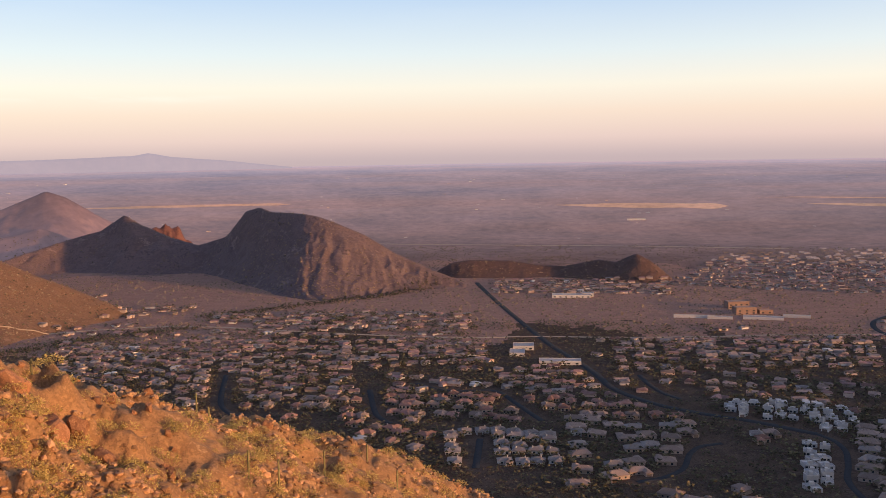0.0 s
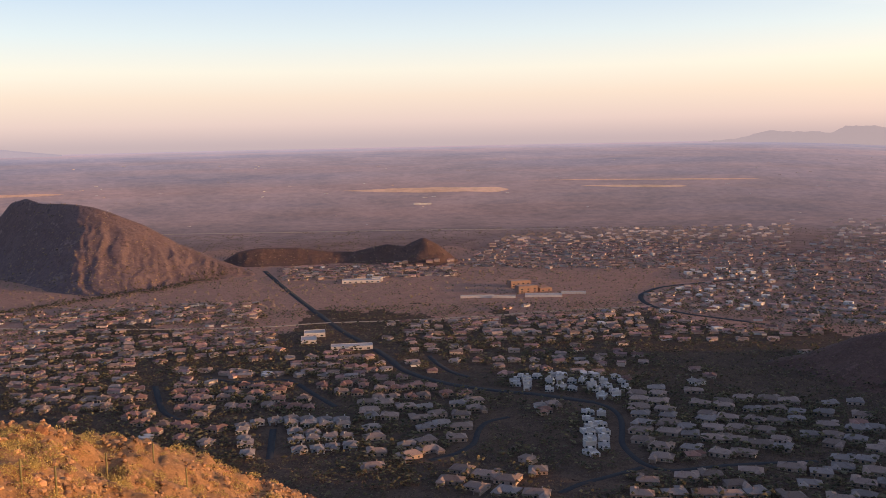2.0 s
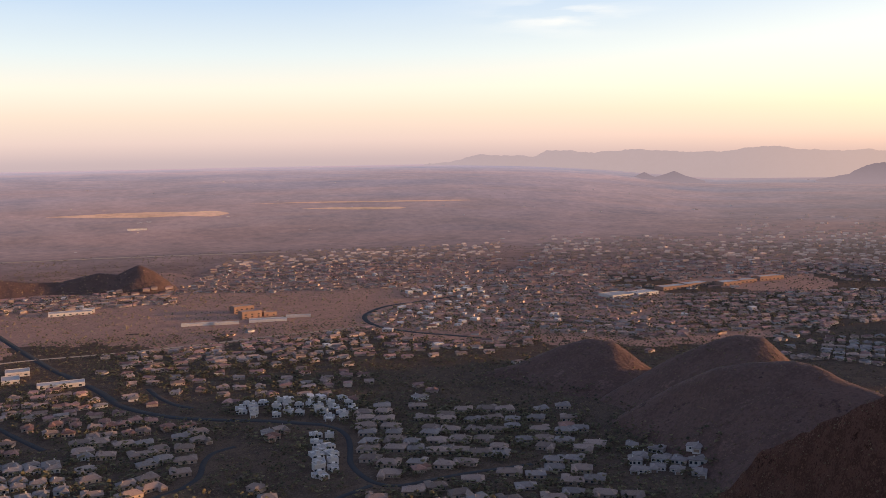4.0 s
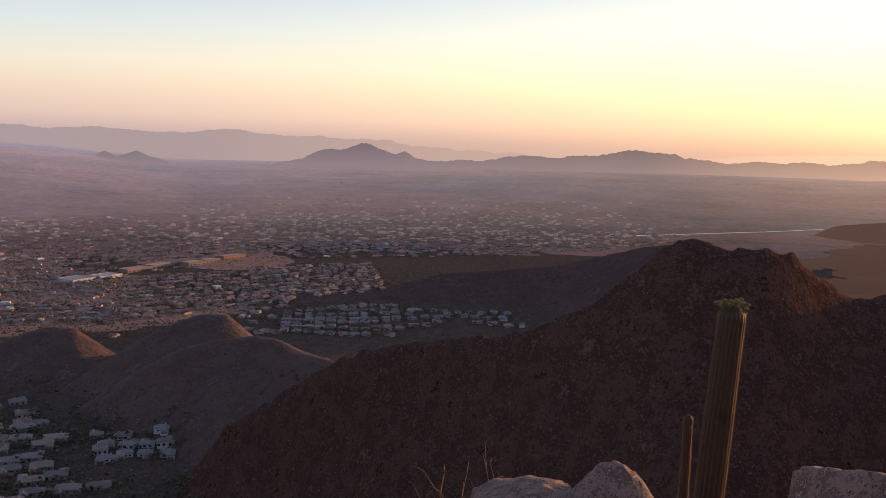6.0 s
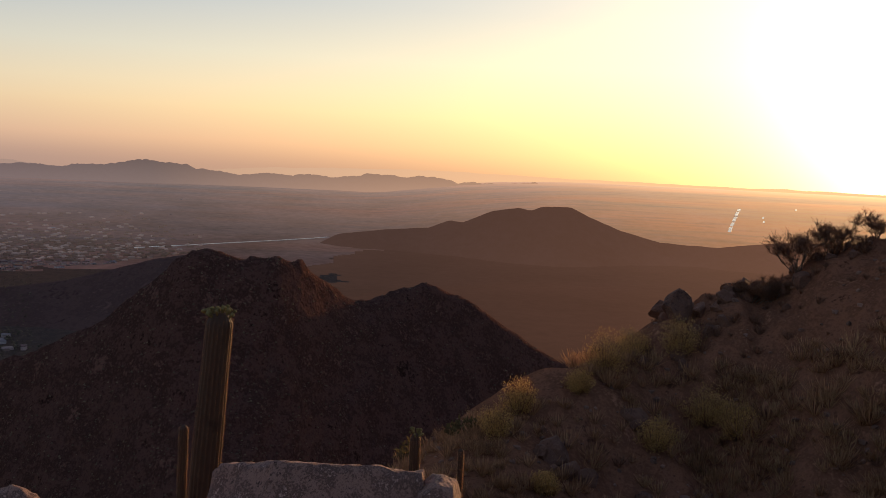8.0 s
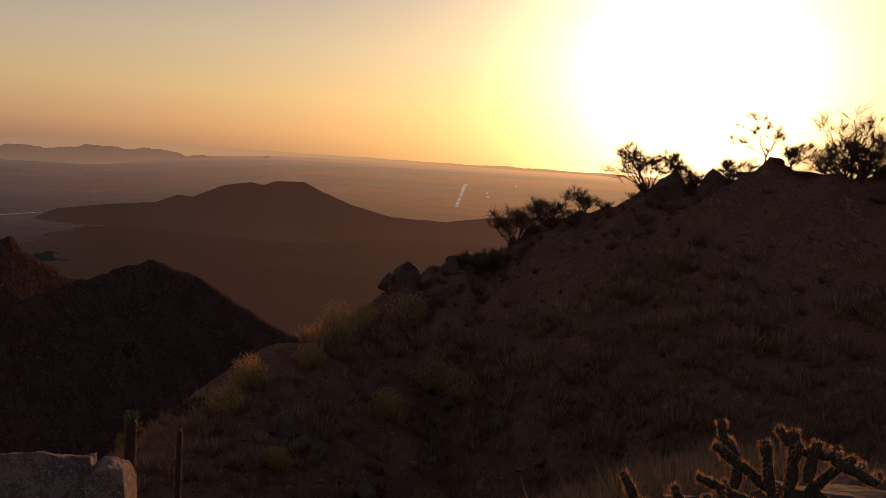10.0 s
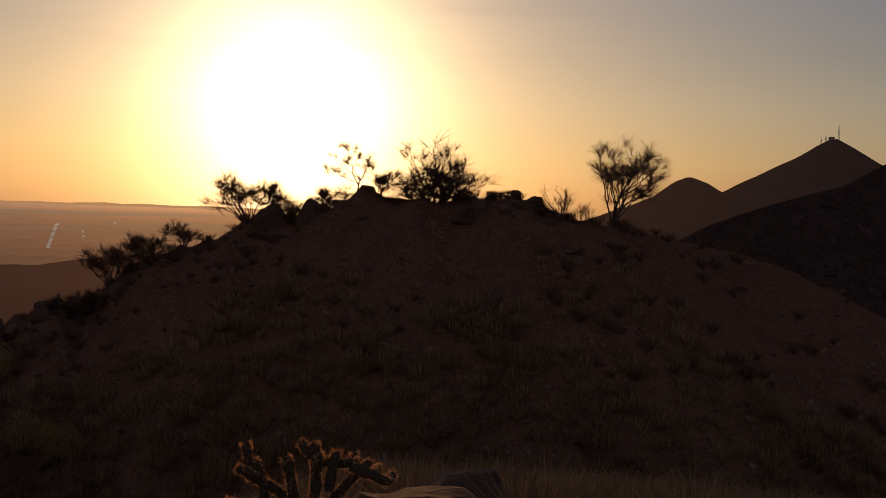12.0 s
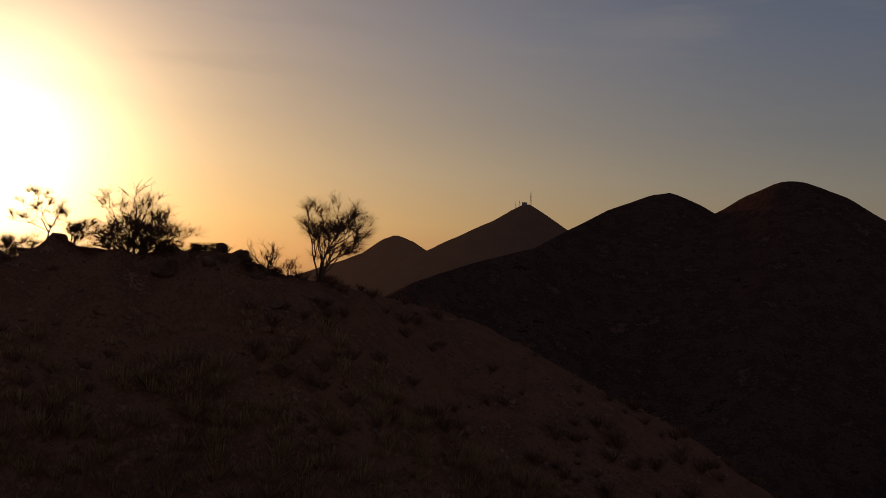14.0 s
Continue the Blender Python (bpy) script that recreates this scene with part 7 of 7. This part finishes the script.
def leafy_bush(label, az, r, wide, tall, seed):
    """A rounded bush: a fan of fine stems that end in many narrow leaves."""
    rng = np.random.default_rng(seed)
    x, y, z = on_ground(az, r, 0.1)
    ob = new("leafy_bush")
    ob.location = (x, y, z)
    sv, sf, lv, lf = [], [], [], []
    for k in range(70):
        a, q = 2.4 * k, math.sqrt((k + 0.5) / 70) * rng.uniform(0.8, 1.1)
        tip = Vector((math.cos(a) * q * wide / 2, math.sin(a) * q * wide / 2, tall * math.sqrt(max(0.12, 1.02 - 0.8 * q * q)) * rng.uniform(0.75, 1.05)))
        bow = Vector((tip.x * 0.62, tip.y * 0.62, tip.z * 0.45))
        tube(sv, sf, [Vector((tip.x * 0.08, tip.y * 0.08, 0)), bow, tip], [0.014, 0.01, 0.005], 3)
        for _ in range(46):
            u = rng.uniform(0.3, 1.05)
            c = bow.lerp(tip, (u - 0.5) * 2) if u > 0.5 else bow * (u * 2)
            c = c + Vector(rng.normal(0, 0.05 * wide, 3))
            e = Vector(rng.normal(0, 1, 3) + np.array([0, 0, 0.9])).normalized() * rng.uniform(0.05, 0.12)
            w = e.orthogonal().normalized() * 0.02
            b = len(lv)
            lv += [c - w, c + w, c + e]
            lf.append((b, b + 1, b + 2))
    tube_object("stem_fan", sv, sf, M_TWIG, ob, kind="stuff")
    tube_object("foliage", lv, lf, M_OLIVE, ob, "olive yellow leaves", kind="stuff")
    return tagged(ob, label, "bush", "leafy bushes on the slope")


leafy_bush("rounded olive yellow bush on the rocky slope", 93.0, 43, 1.9, 1.5, 701)
leafy_bush("rounded olive yellow bush on the rocky slope", 94.3, 46, 2.0, 1.9, 702)
leafy_bush("rounded olive yellow bush on the rocky slope", 97.8, 48, 1.6, 1.3, 703)
leafy_bush("rounded olive yellow bush on the rocky slope", 99.3, 51, 2.6, 2.3, 704)
leafy_bush("rounded olive yellow bush on the rocky slope", 100.8, 55, 2.4, 2.0, 705)
leafy_bush("rounded olive yellow bush on the rocky slope", 103.5, 55, 2.6, 2.4, 706)
leafy_bush("rounded olive yellow bush on the rocky slope", 105.3, 51, 2.8, 2.2, 707)
leafy_bush("rounded olive yellow bush on the rocky slope", 107.0, 50, 2.4, 2.0, 708)
leafy_bush("rounded olive yellow bush on the rocky slope", 102.5, 47, 2.2, 1.7, 709)
leafy_bush("rounded olive yellow bush on the rocky slope", 105.5, 43, 2.6, 1.9, 710)
leafy_bush("rounded olive yellow bush on the rocky slope", 96.1, 40, 1.4, 1.0, 711)

def boulders(group, label, count, az_range, r_range, size, seed, crest=None, clump=9.0, mat=M_BOULDER, tall=1.0):
    """Loose boulders, each one a thing."""
    rng = random.Random(seed)
    meshes = [boulder_mesh("boulder", seed + k, (1.0, rng.uniform(0.65, 0.95), rng.uniform(0.6, 1.1) * tall), 3, mat, 13, 0.68, 0.16, 1.6) for k in range(7)]
    done = 0
    while done < count:
        az = rng.uniform(*az_range)
        if crest:
            i = np.interp(az, [c[0] for c in crest], [c[2] for c in crest])
            r = float(i) + rng.gauss(0, 2.0)
        else:
            r = r_range[0] * (r_range[1] / r_range[0]) ** rng.random()
        x, y = at(az, r)
        if not crest and fbm(np.array([x / clump]), np.array([y / clump]), 3, seed)[0] < rng.uniform(-0.25, 0.35):
            continue
        s = rng.uniform(*size) * (1.8 if rng.random() < 0.12 else 1.0)
        ob = new("boulder", rng.choice(meshes))
        ob.matrix_world = Matrix.Translation((x, y, ground_at(x, y) + 0.15 * s)) @ Euler((rng.uniform(-.4, .4), rng.uniform(-.4, .4), rng.uniform(0, 6.28))).to_matrix().to_4x4() @ Matrix.Scale(s, 4)
        tagged(ob, label, "rock", group)
        done += 1


# boulder colour follows the light: orange on the sunlit spur, darker in shade
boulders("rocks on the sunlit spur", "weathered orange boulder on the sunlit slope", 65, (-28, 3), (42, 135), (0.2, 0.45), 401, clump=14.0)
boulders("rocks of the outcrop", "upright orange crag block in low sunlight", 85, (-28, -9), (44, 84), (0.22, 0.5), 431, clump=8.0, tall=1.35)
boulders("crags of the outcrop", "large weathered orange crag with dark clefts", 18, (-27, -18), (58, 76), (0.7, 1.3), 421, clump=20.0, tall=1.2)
boulders("rocks on the ridge", "dark boulder on the ridge crest", 45, (101, 136), None, (0.3, 0.75), 461, NEAR_HILL, mat=M_ROCK_SHADE)
boulders("rocks on the shaded slope", "dark boulder on the shaded slope", 26, (100, 140), (9, 58), (0.2, 0.7), 491, mat=M_ROCK_SHADE)
boulders("rocks of the flank", "rough reddish boulder among brush on the slope", 44, (88, 103), (16, 50), (0.3, 0.75), 481, mat=M_ROCK_SHADE)
boulders("crags of the ridge", "massive dark crag on the ridge flank", 20, (102.5, 109), None, (0.45, 0.75), 471, NEAR_HILL, mat=M_ROCK_SHADE)

pole_rng = random.Random(77)
for k in range(26):
    a = pole_rng.uniform(-26, -1)
    rr = pole_rng.uniform(46, 100)
    x, y = at(a, rr)
    tall = pole_rng.uniform(1.0, 2.6)
    tagged(saguaro("thin young saguaro cactus on the sunlit slope", a, rr, ground_at(x, y) + tall, 0.075, 0.0, 12, 0, 0.4, skin=M_SAGUARO_LIT), group="young saguaros on the spur")


# dry twigs beside the boulder
def twigs(label, az, r, height, seed, stems):
    rng = random.Random(seed)
    x, y, z = on_ground(az, r)
    z = max(z, H - 1.4)
    ob = new("thorny_twigs")
    ob.location = (x, y, z)
    for _ in range(stems):
        p, d = Vector((rng.gauss(0, .08), rng.gauss(0, .08), -0.6)), Vector((rng.gauss(0, .5), rng.gauss(0, .5), 1)).normalized()
        V, F, path = [], [], [p]
        ln = height * rng.uniform(0.6, 1.15) + 0.6
        for i in range(9):
            d = (d + Vector((rng.gauss(0, .28), rng.gauss(0, .28), rng.gauss(0, .12)))).normalized()
            p = p + d * ln / 9
            path.append(p)
            if i > 3:
                e = p + (d + Vector((rng.gauss(0, .9), rng.gauss(0, .9), rng.gauss(0, .5)))).normalized() * rng.uniform(0.03, 0.09)
                tube(V, F, [p, (p + e) / 2 + Vector((0, 0, .006)), e], [0.0022, 0.0016, 0.0008], 3)
        tube(V, F, path, [0.004 - 0.0003 * i for i in range(10)], 4)
        tube_object("stem", V, F, M_TWIG, ob)
    return tagged(ob, label, "plant")


twigs("dry thorny twigs behind a granite boulder", 60.8, 3.5, 0.2, 3, 30)
twigs("dry thorny twigs behind a granite boulder", 64.0, 3.9, 0.36, 5, 30)
twigs("dry thorny twigs behind a granite boulder", 58.4, 3.6, 0.12, 7, 30)


# ---------------------------------------------------------------- masts on the far peak
def mast(label, az, r, el, height):
    ob = new("radio_mast")
    x, y = at(az, r)
    ob.location = (x, y, H + r * math.tan(radians(el)) - 2)
    V, F = [], []
    for sx, sy in ((-1, -0.6), (1, -0.6), (0, 1)):
        tube(V, F, [Vector((sx * 1.1, sy * 1.1, 0)), Vector((sx * 0.35, sy * 0.35, height))], [0.28, 0.18], 4)
    tube_object("legs", V, F, M_STEEL, ob)
    V, F = [], []
    for i in range(int(height / 2.5)):
        zz = 2.5 * i + 1.5
        w = 1.1 - 0.75 * zz / height
        tube(V, F, [Vector((-w, -0.6 * w, zz)), Vector((w, -0.6 * w, zz + 1.2))], [0.12, 0.12], 3)
        tube(V, F, [Vector((w, -0.6 * w, zz)), Vector((0, w, zz + 1.2))], [0.12, 0.12], 3)
    tube_object("bracing", V, F, M_STEEL, ob)
    V, F = [], []
    tube(V, F, [Vector((0, 0, height - 1)), Vector((0, 0, height + 4))], [0.15, 0.08], 5)
    tube_object("antenna", V, F, M_STEEL, ob)
    return tagged(ob, label, "mast")


mast("lattice radio mast on the pointed peak", 150.6, 1300, 4.43, 18)
mast("short lattice radio mast on the pointed peak", 149.95, 1300, 4.27, 9)
mast("short lattice radio mast on the pointed peak", 149.72, 1300, 4.14, 8)
bm = bmesh.new()
box(bm, -3, 3, -2, 2, -2, 3)
hut = new("equipment_hut")
part("wall", bm, M_WALL, hut)
hut.location = (*at(150.25, 1300), H + 1300 * math.tan(radians(4.41)))
tagged(hut, "small equipment hut beside the radio masts", "hut")
